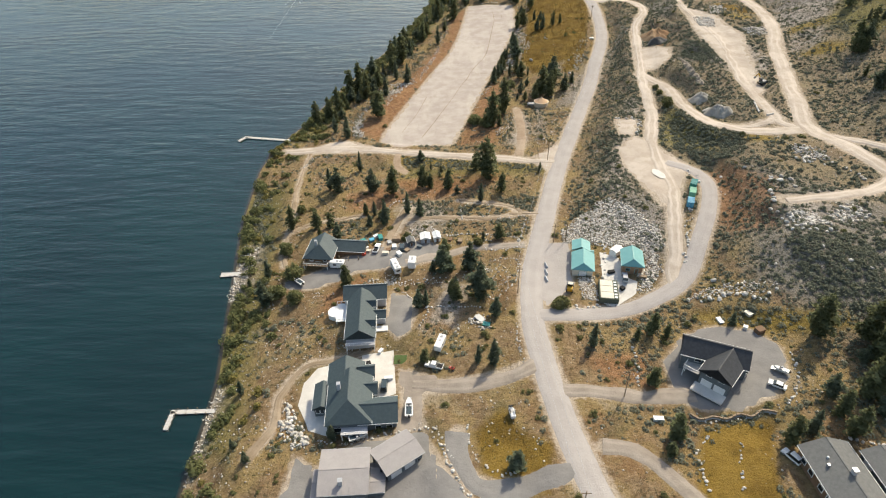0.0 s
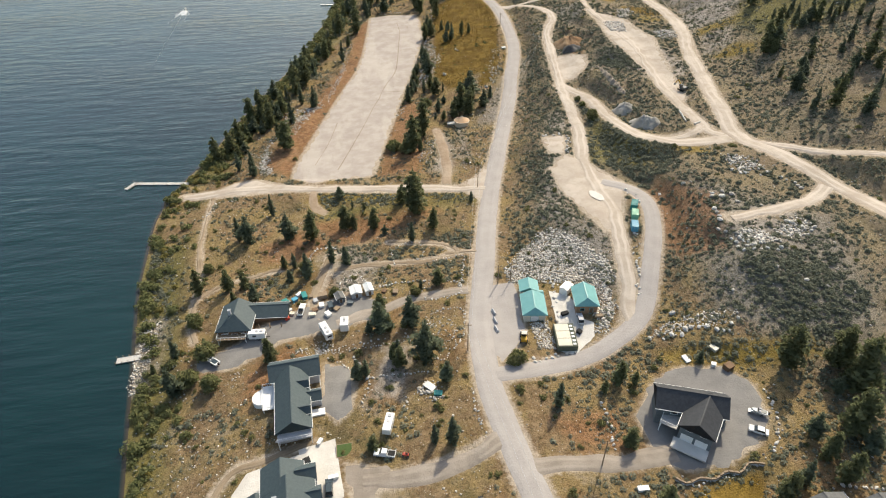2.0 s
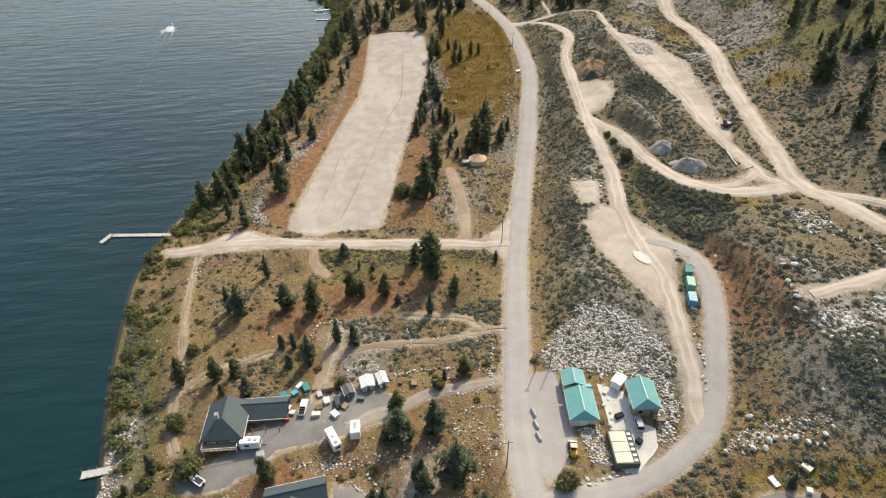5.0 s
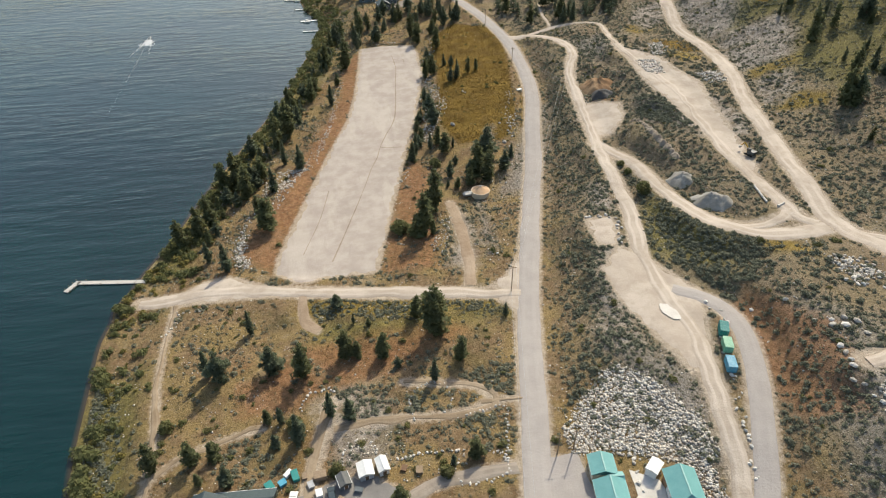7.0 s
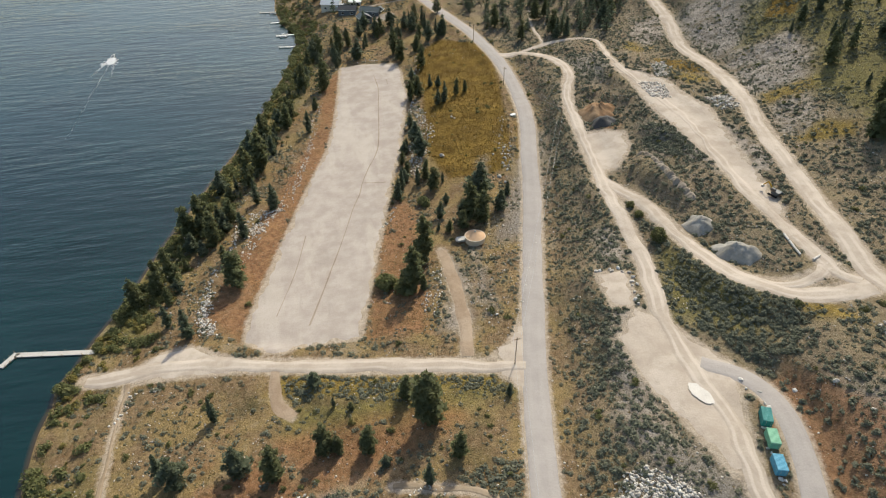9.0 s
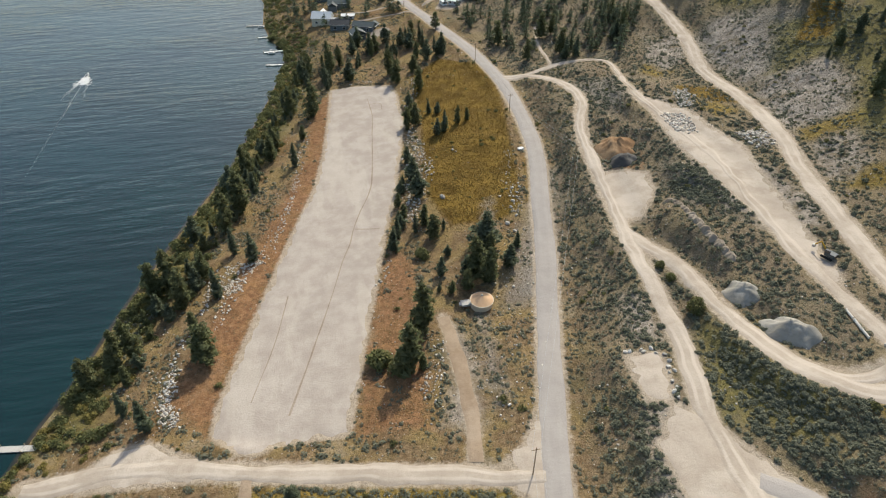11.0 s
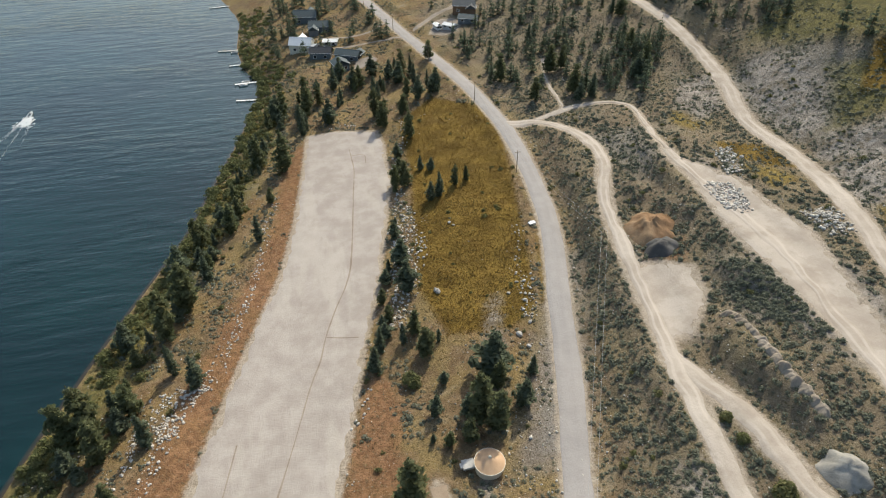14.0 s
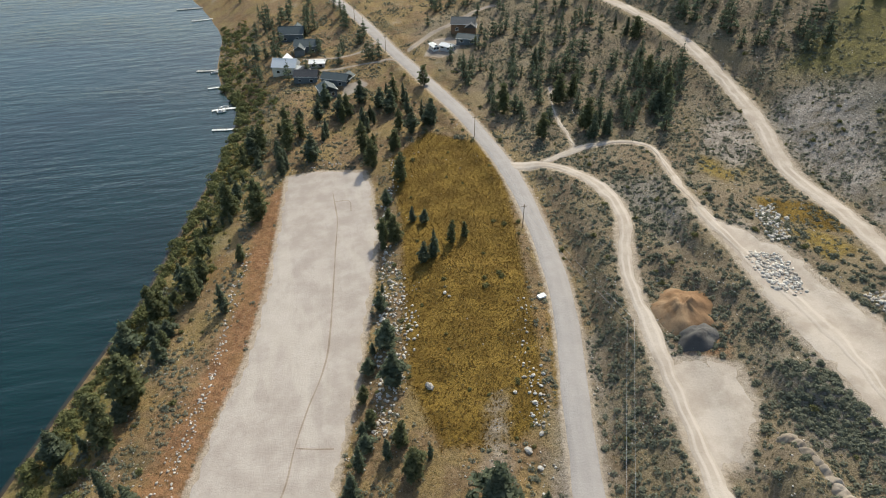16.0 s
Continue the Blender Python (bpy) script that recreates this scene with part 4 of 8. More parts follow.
TREES = {
    "garden": [
        (-31.1, 226.5, 13), (-21.6, 221.8, 19), (-9.2, 226.7, 12.2), (-5.5, 226.2, 8.3), (2.1, 224.5, 15.2), (5.9, 218.2, 4.7), (15.5, 210, 10.1), (18.3, 227.8, 16.1),
        (-0.9, 238.2, 4.9), (-5.5, 240.6, 5.1), (24.3, 215, 8.1), (-14.5, 205.2, 13.3), (-9.7, 203.3, 9.7), (14.6, 237.6, 7.7), (-38.5, 245.9, 13.3), (-50.1, 230, 14.2),
        (-46, 226.5, 13.3), (-23.4, 200, 14.4), (-32.1, 208.2, 8.5), (-28.4, 207.1, 8.9), (-29.7, 199.6, 7.1), (-50.6, 199.3, 10.4), (-45.3, 199.8, 5.8), (-41, 190.5, 8.8),
        (-10.6, 250.1, 5.7), (42, 230.2, 6.6),
    ],
    "lots": [
        (0.7, 175.1, 7.9), (-0.3, 165.5, 12.1), (9.2, 165.7, 12.5), (12, 150, 15.9), (-5.8, 148.6, 9.2), (2.7, 152.7, 10), (-34.2, 161.3, 15.4), (-64.9, 172.2, 9.7),
        (27.1, 137.3, 12.2), (14.8, 182, 5.6), (20.5, 182.9, 6.8), (-48.6, 192.4, 6.6), (2.2, 166.8, 8.1), (3.7, 149.3, 8), (-60.9, 199.9, 9.3), (-62.4, 156.4, 11.4),
        (-70.7, 167.6, 6.2), (-55.6, 173.3, 6.5),
    ],
    "east": [
        (44.6, 126, 15.5), (57.9, 127.5, 10), (63, 129.7, 8.5), (67.2, 128.8, 10), (87.2, 131.6, 9.4), (107.6, 124.2, 15.8), (57.7, 110.8, 9), (58.8, 92.7, 18.5),
        (56.2, 87.9, 9.9), (119.4, 120.9, 18.8), (85.7, 90.2, 14.3), (92.3, 92.6, 15.8), (101.6, 97.4, 17.8), (111.4, 102.8, 20.6), (119.8, 113.2, 19.7), (101.5, 90.6, 11.8),
        (102, 103.7, 10.8), (37.5, 141.5, 5.9), (10.1, 121.6, 11.9), (14.5, 120.3, 16.4), (16.8, 140.9, 10.8), (-29.9, 98.1, 9.4), (18.2, 85.6, 9.5), (4.1, 152.9, 12.5),
        (-8.1, 147.7, 10.9), (-6, 123.1, 7.1), (2.7, 164.5, 10.8), (-3.7, 166, 8.5), (-60, 117, 9.1), (-56.9, 97.1, 7.3), (-52, 92.3, 8),
    ],
    "field": [
        (62.2, 332, 17), (54.7, 319, 13.5), (50.4, 312, 10), (57.8, 313, 12.5), (32, 297.5, 17.6), (25.2, 283, 15.5), (28.5, 282.7, 10.7),
        (66.9, 318.4, 10), (72.5, 327.5, 9.6), (32.9, 350.8, 14.1), (30.3, 343.9, 13.9), (39.9, 352.1, 10.9), (44.2, 355.1, 15.5), (45.6, 346.1, 11.3), (45.8, 375.8, 13.3),
        (46.5, 389.4, 11.7), (53.6, 443.2, 11.2), (57.4, 453.2, 12), (57, 439.5, 13.3), (66.2, 449.9, 9.7), (70.5, 447.1, 6.5), (65.3, 424.1, 9.3), (69.1, 425.7, 15.3),
        (76.6, 430, 8.1), (81.8, 431.8, 10.6), (69.4, 508.7, 10.6), (58.5, 499.1, 14.9), (60.2, 531, 13.5), (89.8, 520.4, 14.3), (81.8, 538.8, 15.4), (67, 478.2, 11.8),
    ],
    "shore": [
        (-55, 344.6, 23.9), (-49.6, 346.4, 15.4), (-44.6, 335.5, 13.3), (-38.3, 348.9, 13.6), (-33.7, 337.1, 20.1), (-27, 391.2, 23.9), (-21.6, 354.8, 17.6), (-28.9, 361, 17.5),
        (-3.4, 423.5, 19.2), (-13.4, 439.7, 14), (1.3, 450.5, 12), (8.4, 475.6, 16.1), (-49.4, 283.8, 19.8), (-56.9, 291, 12.9), (-35.6, 306.2, 19), (-63.2, 310.7, 20.6),
        (-58.4, 315.4, 13.6), (-39.8, 320, 12.9), (-22.3, 407.5, 15), (-32.4, 379.6, 17.1), (-3.9, 485.8, 13.7), (22.4, 530.2, 12.8), (32.7, 515.9, 14.3), (29.3, 542.8, 11.2),
        (40.9, 544.1, 9.4), (17.6, 517.5, 12.6),
    ],
    "north": [
        (55.5, 512, 13.4), (57.6, 499.6, 15), (60.3, 508.7, 8.4), (74.5, 545.3, 13.2), (81.8, 549.9, 14.7), (87.3, 530.2, 12.8), (90.8, 521.3, 14), (95.4, 560.9, 12),
        (31.9, 515, 19.5), (18.1, 507.6, 17.9), (20.7, 511.4, 14), (28.6, 538.2, 10.3), (50.4, 548.9, 9), (40.8, 537.2, 11.7), (39.8, 574.8, 9.4), (68.3, 506.7, 7),
        (150.6, 475.2, 22.4), (156.5, 474.3, 17.6), (150.4, 483.5, 16.7), (186.4, 506.6, 14.5), (182.5, 480.5, 12.7), (188.1, 484.1, 11.4), (192.6, 507.9, 10.6), (201.2, 549, 12.7),
        (202.9, 543.2, 12.6), (202.1, 564, 8.7), (148.2, 510.5, 16.2), (132, 485.9, 13.1), (123.5, 514.8, 16.5), (151.3, 549.3, 17.3), (155.7, 511.8, 13.6), (156.5, 482.6, 14.1),
    ],
}


def plant(x, y, h, kind, r):
    h = min(h, 16.5) * 0.88
    s = h / 10
    w = s * r.uniform(0.8, 1.1) * (1.2 if h < 7 else 1.0)
    m = pose(x, y, float(ground(x, y)), 0, 0, r.uniform(0, 360)) @ Matrix.Diagonal((w, w, s, 1))
    if kind in FRESH:
        FRESH.discard(kind)
        PINES[kind].matrix_basis = m
    else:
        copy_thing(PINES[kind], m)


def natural(px, py):
    """Distance from the nearest road or yard."""
    best = np.full(px.shape, 60.0)
    for name, width, mat, line in ROADS:
        best = np.minimum(best, line_distance(px, py, resampled(line, 8.0)) - width / 2)
    for name, mat, outline in YARDS:
        best = np.minimum(best, -inside_by(px, py, outline))
    return best


FRESH = set(range(len(PINES)))
r = np.random.default_rng(21)
TAKEN = []
for area, spots in TREES.items():
    for x, y, h in spots:
        if natural(np.array([x]), np.array([y]))[0] < -2.0:
            continue
        plant(x, y, h * (0.8 if area == "east" else 1.0), int(r.choice([0, 1, 2, 3, 4, 5])), r)
        TAKEN.append((x, y))
# woods: outline, number of trees, least and most height
FAR_WOODS = [
    ([(225, 450), (270, 440), (330, 400), (330, 330), (280, 330), (245, 400)], 22, 8, 15),
    ([(150, 474), (131, 483), (118, 510), (114, 560), (106, 640), (130, 690), (200, 640), (211, 560), (209, 515), (178, 470)], 125, 7, 13.5),
    ([(160, 470), (178, 460), (206, 500), (208, 540), (180, 520)], 16, 8, 15),
    ([(8, 600), (60, 612), (90, 600), (88, 650), (64, 760), (0, 760), (0, 640)], 60, 8, 15),
    ([(226, 480), (229, 520), (226, 620), (300, 640), (340, 520), (300, 452), (250, 452)], 150, 9, 17),
    ([(-20, 800), (60, 780), (200, 660), (320, 640), (320, 900), (-40, 900)], 120, 9, 16),
]
WOODS = [
    ([(20, 512), (100, 520), (104, 560), (92, 600), (20, 560), (4, 535)], 22, 8, 15),
    ([(-72, 300), (-58, 350), (-40, 400), (-20, 452), (-6, 520), (6, 560), (14, 545), (2, 500), (-10, 450), (-24, 400), (-36, 355), (-52, 315), (-62, 296)], 52, 6, 13),
    ([(182, 232), (196, 285), (226, 335), (262, 352), (270, 320), (232, 258), (200, 205)], 56, 8, 15),
    ([(206, 345), (232, 385), (262, 395), (270, 360), (240, 330)], 14, 8, 14),
    ([(116, 82), (106, 104), (112, 130), (128, 132), (140, 105), (140, 70)], 9, 8, 12),
    ([(38, 312), (50, 352), (62, 330), (68, 318), (52, 312)], 10, 5, 10),
    ([(36, 352), (50, 420), (60, 470), (54, 478), (46, 425), (33, 360)], 22, 5, 10),
]


HOMES = [(-26, 109, 14), (-26, 144, 14), (-24, 86, 12), (-12, 90, 9), (92, 78, 14), (76, 112, 11), (-42, 180, 12), (48, 166, 10), (64, 161, 8), (54, 149, 8), (52.4, 303.4, 6),
         (30, 680, 10), (38, 650, 8), (26, 624, 10), (44, 596, 10), (52, 588, 8), (133, 622, 12), (124, 603, 10)]


def clear(px, py, gap):
    ok = natural(px, py) > gap
    for hx, hy, d in HOMES:
        ok &= np.hypot(px - hx, py - hy) > d
    return ok & (ground(px, py) > 0.5)


def wood_spots(outline, count, lo, hi):
    p = np.array(outline)
    q = r.uniform(p.min(0), p.max(0), (count * 8, 2))
    q = q[inside_by(q[:, 0], q[:, 1], outline) > 0]
    q = q[clear(q[:, 0], q[:, 1], 2.5)]
    done = 0
    for x, y in q:
        if done < count and all((x - a) ** 2 + (y - b) ** 2 > 7 for a, b in TAKEN[-160:]):
            TAKEN.append((x, y))
            done += 1
            yield x, y, r.uniform(lo, hi) * r.uniform(0.75, 1.1)


for outline, count, lo, hi in WOODS:
    for x, y, h in wood_spots(outline, count, lo, hi):
        plant(x, y, h, int(r.choice([0, 1, 1, 2, 4, 5])), r)


def woodland(areas):
    """Distant woods as one mesh: the same trees, joined."""
    store = []
    far_trees = [conifer("conifer", 71, M["needles"], 0.24, 9, 0.06, 0, 5, 2), conifer("conifer", 72, M["needles"], 0.20, 10, 0.05, 0, 5, 2), conifer("conifer", 73, M["needles"], 0.28, 8, 0.08, 0, 5, 2)]
    for tree in far_trees:
        rows = []
        for c in tree.children:
            v = np.empty(len(c.data.vertices) * 3, np.float32)
            c.data.vertices.foreach_get("co", v)
            c.data.calc_loop_triangles()
            f = np.empty(len(c.data.loop_triangles) * 3, np.int32)
            c.data.loop_triangles.foreach_get("vertices", f)
            rows.append((v.reshape(-1, 3), f.reshape(-1, 3), 1 if c.name.startswith("trunk") else 0))
        store.append(rows)
    vs, fs, ms, at = [], [], [], 0
    for area in areas:
        for x, y, h in wood_spots(*area):
            s, a = h / 10, r.uniform(0, 6.28)
            w = s * r.uniform(0.85, 1.2)
            for v, f, m in store[int(r.choice([0, 0, 1, 1, 2]))]:
                c, d = math.cos(a) * w, math.sin(a) * w
                vs.append(np.stack([v[:, 0] * c - v[:, 1] * d + x, v[:, 0] * d + v[:, 1] * c + y, v[:, 2] * s + float(ground(x, y))], 1))
                fs.append(f + at)
                ms.append(np.full(len(f), m, np.int32))
                at += len(v)
    for tree in far_trees:
        for c in list(tree.children):
            bpy.data.objects.remove(c)
        bpy.data.objects.remove(tree)
    me = triangles("woodland", np.concatenate(vs), np.concatenate(fs), M["needles"])
    me.materials.append(M["bark"])
    me.polygons.foreach_set("material_index", np.concatenate(ms))
    tagged(new("woodland", me), "far conifer woods on the dry hillside", "woods", kind="stuff")


woodland(FAR_WOODS)


# ---------------------------------------------------------------- bushes and tufts
def patchy(px, py, seed, size):
    """A smooth random field, about 0 to 1."""
    q = np.random.default_rng(seed)
    g = q.uniform(0, 1, (64, 64))
    u, v = (px / size) % 63, (py / size) % 63
    i, j = u.astype(int), v.astype(int)
    a, b = u - i, v - j
    a, b = a * a * (3 - 2 * a), b * b * (3 - 2 * b)
    return (g[j, i] * (1 - a) + g[j, (i + 1) % 64] * a) * (1 - b) + (g[(j + 1) % 64, i] * (1 - a) + g[(j + 1) % 64, (i + 1) % 64] * a) * b


BARE = [ZONES["red"][2], ZONES["field"][4]]


def scatter(n, box, keep, seed):
    """Random places in a box that pass keep, clear of roads, yards, homes and the bare rust bank."""
    q = np.random.default_rng(seed)
    x, y = q.uniform(box[0], box[2], n), q.uniform(box[1], box[3], n)
    m = (ground(x, y) > 0.35)
    x, y = x[m], y[m]
    m = keep(x, y, q) & (np.max([inside_by(x, y, o) for o in BARE], 0) < q.normal(1.0, 1.5, x.shape))
    x, y = x[m], y[m]
    m = natural(x, y) > 0.8
    x, y = x[m], y[m]
    for hx, hy, d in HOMES[:11]:
        m = np.hypot(x - hx, y - hy) > d * 0.75
        x, y = x[m], y[m]
    return x, y, q


FIELD = ZONES["field"]


THICKETS = [[(133.6, 442), (132.4, 420), (122, 390), (117, 360), (110.6, 324), (100.5, 284.5), (89, 267.5), (81, 272), (88.5, 304), (95, 337)],
            [(123, 317), (133, 310), (137, 282.6), (133, 249), (126.5, 241.7), (125, 254.5), (126.5, 276.7), (121.6, 300)],
            [(130, 345.6), (140.7, 342), (145, 326), (141, 305), (138.8, 289), (131.6, 296), (125.5, 315.6), (124, 330)]]


BELTS = [[(-20, 257), (14, 248), (47, 237.6), (45, 230.5), (25, 238), (4.6, 240), (-10, 248), (-20, 244)],
         [(-13, 215), (1, 211), (-1, 199), (-11, 200)], [(22, 209), (40, 213), (36, 198), (21, 199.5), (20, 206)], [(8, 208), (18, 204), (16.6, 198), (5.7, 199.4)],
         [(12, 197), (32, 196), (28, 175), (25.5, 175.7), (27.7, 183.6), (19, 190.7), (11.5, 192.5)], [(-44, 202), (-33.6, 207), (-34, 200.5), (-39, 193), (-44, 194)],
         [(-84.5, 235.6), (-77, 231), (-70, 195), (-79, 199), (-86, 226)]]


def sage_there(x, y, q):
    d = patchy(x, y, 3, 17) * 0.55 + patchy(x, y, 4, 4) * 0.45
    d = d - 0.10 * ((y < 175) & (x < 60) & (x > -25)) + 0.06 * ((y < 175) & (x < -25)) - 0.10 * ((x < 50) & (y < 262)) + 0.18 * (x > np.interp(y, [0, 200, 300, 480, 640], [60, 50, 80, 125, 130])) - 0.5 * (inside_by(x, y, FIELD[0]) > 0)
    d = d - 0.12 * (np.max([inside_by(x, y, o) for o in ZONES["red"]], 0) > 0)
    d = d + 0.3 * (np.max([inside_by(x, y, o) for o in THICKETS], 0) > 0) 
    d = d + 0.2 * (np.max([inside_by(x, y, o) for o in BELTS], 0) > q.normal(0, 1.5, x.shape))
    return q.uniform(0.33, 0.78, x.shape) < d


x, y, q = scatter(150000, (-88, 66, 262, 740), sage_there, 31)
s = (0.26 + 0.62 * q.uniform(0, 1, x.shape) ** 1.8) * (0.6 + 0.7 * patchy(x, y, 9, 9))
v, f = blobs(DOME_V, DOME_F, np.stack([x, y, ground(x, y) - 0.05], 1), np.stack([s, s * q.uniform(0.8, 1.1, s.shape), s * 0.85], 1), q, 0.2)
tagged(new("sagebrush", triangles("sagebrush", v, f, M["sage"])), "grey green sagebrush scattered over dry soil", "sagebrush", kind="stuff")

x, y, q = scatter(74000, (-88, 66, 130, 420), lambda x, y, q: q.uniform(0.1, 1, x.shape) < 0.15 + 0.75 * patchy(x, y, 25, 5) + 0.3 * ((x < -15) & (y < 175)), 34)
s = q.uniform(0.12, 0.34, x.shape)
v, f = blobs(DOME_V[:18], DOME_F[:6], np.stack([x, y, ground(x, y) - 0.05], 1), np.stack([s, s, s], 1), q, 0.3)
tagged(new("low_scrub", triangles("low_scrub", v, f, M["scrub"])), "low olive scrub dotted over dry grass", "scrub", kind="stuff")

x, y, q = scatter(30000, (-88, 66, 262, 600), lambda x, y, q: q.uniform(0, 1, x.shape) < 0.35 + 0.5 * patchy(x, y, 5, 8), 32)
s = q.uniform(0.15, 0.45, x.shape)
v, f = blobs(TUFT_V[:18], TUFT_F[:6], np.stack([x, y, ground(x, y) - 0.02], 1), np.stack([s, s, s * 1.2], 1), q, 0.3)
tagged(new("dry_grass", triangles("dry_grass", v, f, M["tuft"])), "tufts of dry straw coloured grass", "grass", kind="stuff")


def shrubs(name, label, n, box, keep, seed, lo, hi, mat):
    x, y, q = scatter(n, box, keep, seed)
    parts = []
    big = lo + (hi - lo) * q.uniform(0, 1, x.shape) ** 1.6
    for k in range(8):
        s = big * q.uniform(0.38, 0.7, x.shape)
        o = big * (0.15 if k == 0 else q.uniform(0.3, 1.0, x.shape))
        a = q.uniform(0, 6.3, x.shape)
        w = np.stack([x + np.cos(a) * o, y + np.sin(a) * o, ground(x, y) + big * q.uniform(0.15, 0.95, x.shape) * (1.1 - o / (big * 1.3))], 1)
        parts.append(blobs(*((DOME_V, DOME_F) if mat is M["sage"] else (LEAFY_V, LEAFY_F)), w - (0, 0, 0.1), np.stack([s, s * 0.9, s * 0.9], 1) * 1.1, q, 0.35))
    at, fs = 0, []
    for v, f in parts:
        fs.append(f + at)
        at += len(v)
    tagged(new(name, triangles(name, np.concatenate([v for v, f in parts]), np.concatenate(fs), mat)), label, "shrubs", kind="stuff")


def shore_there(x, y, q):
    off = x - np.interp(y, *np.array(LINES[0], float).T[:2])
    d = np.interp(off, [0.5, 2, 9, 22, 30], [0.6, 0.9, 0.7, 0.3, 0.0]) * np.interp(y, [60, 90, 120, 150, 165, 190, 230, 255, 275, 600], [0.35, 0.5, 0.45, 0.75, 0.45, 0.5, 0.75, 0.4, 0.9, 0.8])
    return q.uniform(0.15, 1, x.shape) < d * (0.45 + 0.9 * patchy(x, y, 8, 9))


shrubs("shore_shrubs", "dense green shrubs along the lake shore", 19000, (-94, 66, 20, 760), shore_there, 41, 0.4, 2.0, M["leaves"])
shrubs("yellow_shrubs", "yellowing autumn shrubs along the lake shore", 9000, (-94, 66, 20, 760), shore_there, 48, 0.35, 1.5, M["gold_leaves"])


def brim_there(x, y, q):
    off = x - np.interp(y, *np.array(LINES[0], float).T[:2])
    bare = ((y > 60) & (y < 122)) | ((y > 158) & (y < 193))
    return (off > -0.8) & (off < 4.5) & (q.uniform(0.1, 1, x.shape) < np.where(bare, 0.12, 0.2) + np.where(bare, 0.25, 0.8) * patchy(x, y, 10, 3))


shrubs("brim_shrubs", "tall green bushes leaning over the lake edge", 14000, (-95, 66, 30, 640), brim_there, 47, 1.2, 2.8, M["leaves"])


def slope_there(x, y, q):
    d = np.max([inside_by(x, y, o) for o in ([(100, 232), (108, 262), (118, 268), (128, 232), (116, 214), (108, 216)], [(112, 132), (112, 158), (132, 158), (142, 138), (128, 128)], [(132, 325), (136, 342), (147, 334), (148, 318), (140, 312)])], 0)
    return (d > 0) & (q.uniform(0, 1, x.shape) < 0.55)


shrubs("slope_shrubs", "dark green shrubs on the steep banks", 20000, (95, 120, 155, 345), slope_there, 42, 0.4, 0.95, M["sage"])
EAST = [(48, 190), (62, 232), (78, 280), (92, 320), (104, 365), (118, 420), (126, 455), (150, 455), (170, 400), (200, 330), (190, 230), (150, 150), (110, 130), (96, 160), (74, 200)]
shrubs("bank_shrubs", "grey green sage bushes on the dry bank", 13000, (45, 125, 205, 470), lambda x, y, q: (inside_by(x, y, EAST) > 0) & (q.uniform(0.1, 0.9, x.shape) < patchy(x, y, 14, 7)), 44, 0.35, 0.95, M["sage"])
x, y, q = scatter(9000, (-90, 172, 48, 272), lambda x, y, q: np.max([inside_by(x, y, o) for o in BELTS], 0) > q.normal(0, 1.2, x.shape), 46)
s = q.uniform(0.3, 0.85, x.shape)
v, f = blobs(DOME_V, DOME_F, np.stack([x, y, ground(x, y) - 0.05], 1), np.stack([s, s, s * 0.85], 1), q, 0.25)
tagged(new("sagebrush_belt", triangles("sagebrush_belt", v, f, M["sage"])), "dense belts of grey green sagebrush beside lanes", "sagebrush", kind="stuff")
x, y, q = scatter(16000, (48, 340, 112, 520), lambda x, y, q: inside_by(x, y, FIELD[0]) > -1, 45)
s = q.uniform(0.2, 0.5, x.shape)
v, f = blobs(TUFT_V[:21], TUFT_F[:7], np.stack([x, y, ground(x, y) - 0.02], 1), np.stack([s, s, s], 1), q, 0.3)
tagged(new("field_grass", triangles("field_grass", v, f, M["field_tuft"])), "golden brown grass tufts across the field", "grass", kind="stuff")
shrubs("field_shrubs", "low green shrubs among dry grass", 4200, (-62, 66, 250, 620), lambda x, y, q: q.uniform(0, 1, x.shape) < np.where((x < 44) & (y < 260), 0.55, 0.2), 43, 0.5, 1.1, M["leaves"])


def round_bush(x, y, wide, high, label, seed):
    """A single dense bush: a short stem and a rounded crown of leafy clumps."""
    q = np.random.default_rng(seed)
    b = new("bush")
    b.matrix_basis = pose(x, y, float(ground(x, y)), 0, 0, q.uniform(0, 360))
    tagged(b, label, "bush", "single bushes")
    n = 46
    a, z, d = q.uniform(0, 6.28, n), q.uniform(0.12, 0.95, n), q.uniform(0.35, 1.0, n)
    rr = wide / 2 * np.sqrt(1 - (z - 0.35) ** 2 / 0.45) * d
    w = np.stack([np.cos(a) * rr, np.sin(a) * rr, z * high - 0.2], 1)
    k = q.uniform(0.16, 0.30, n) * wide
    v, f = blobs(LEAFY_V, LEAFY_F, w, np.stack([k, k, k], 1), q, 0.3)
    crown = new("crown", triangles("crown", v, f, M["leaves"]))
    crown.parent = b
    mesh_object("stem", [(math.cos(t) * 0.12, math.sin(t) * 0.12, h) for h in (-0.3, high * 0.5) for t in np.linspace(0, 6.28, 7)[:-1]], [(t, (t + 1) % 6, 6 + (t + 1) % 6, 6 + t) for t in range(6)], M["bark"], b)


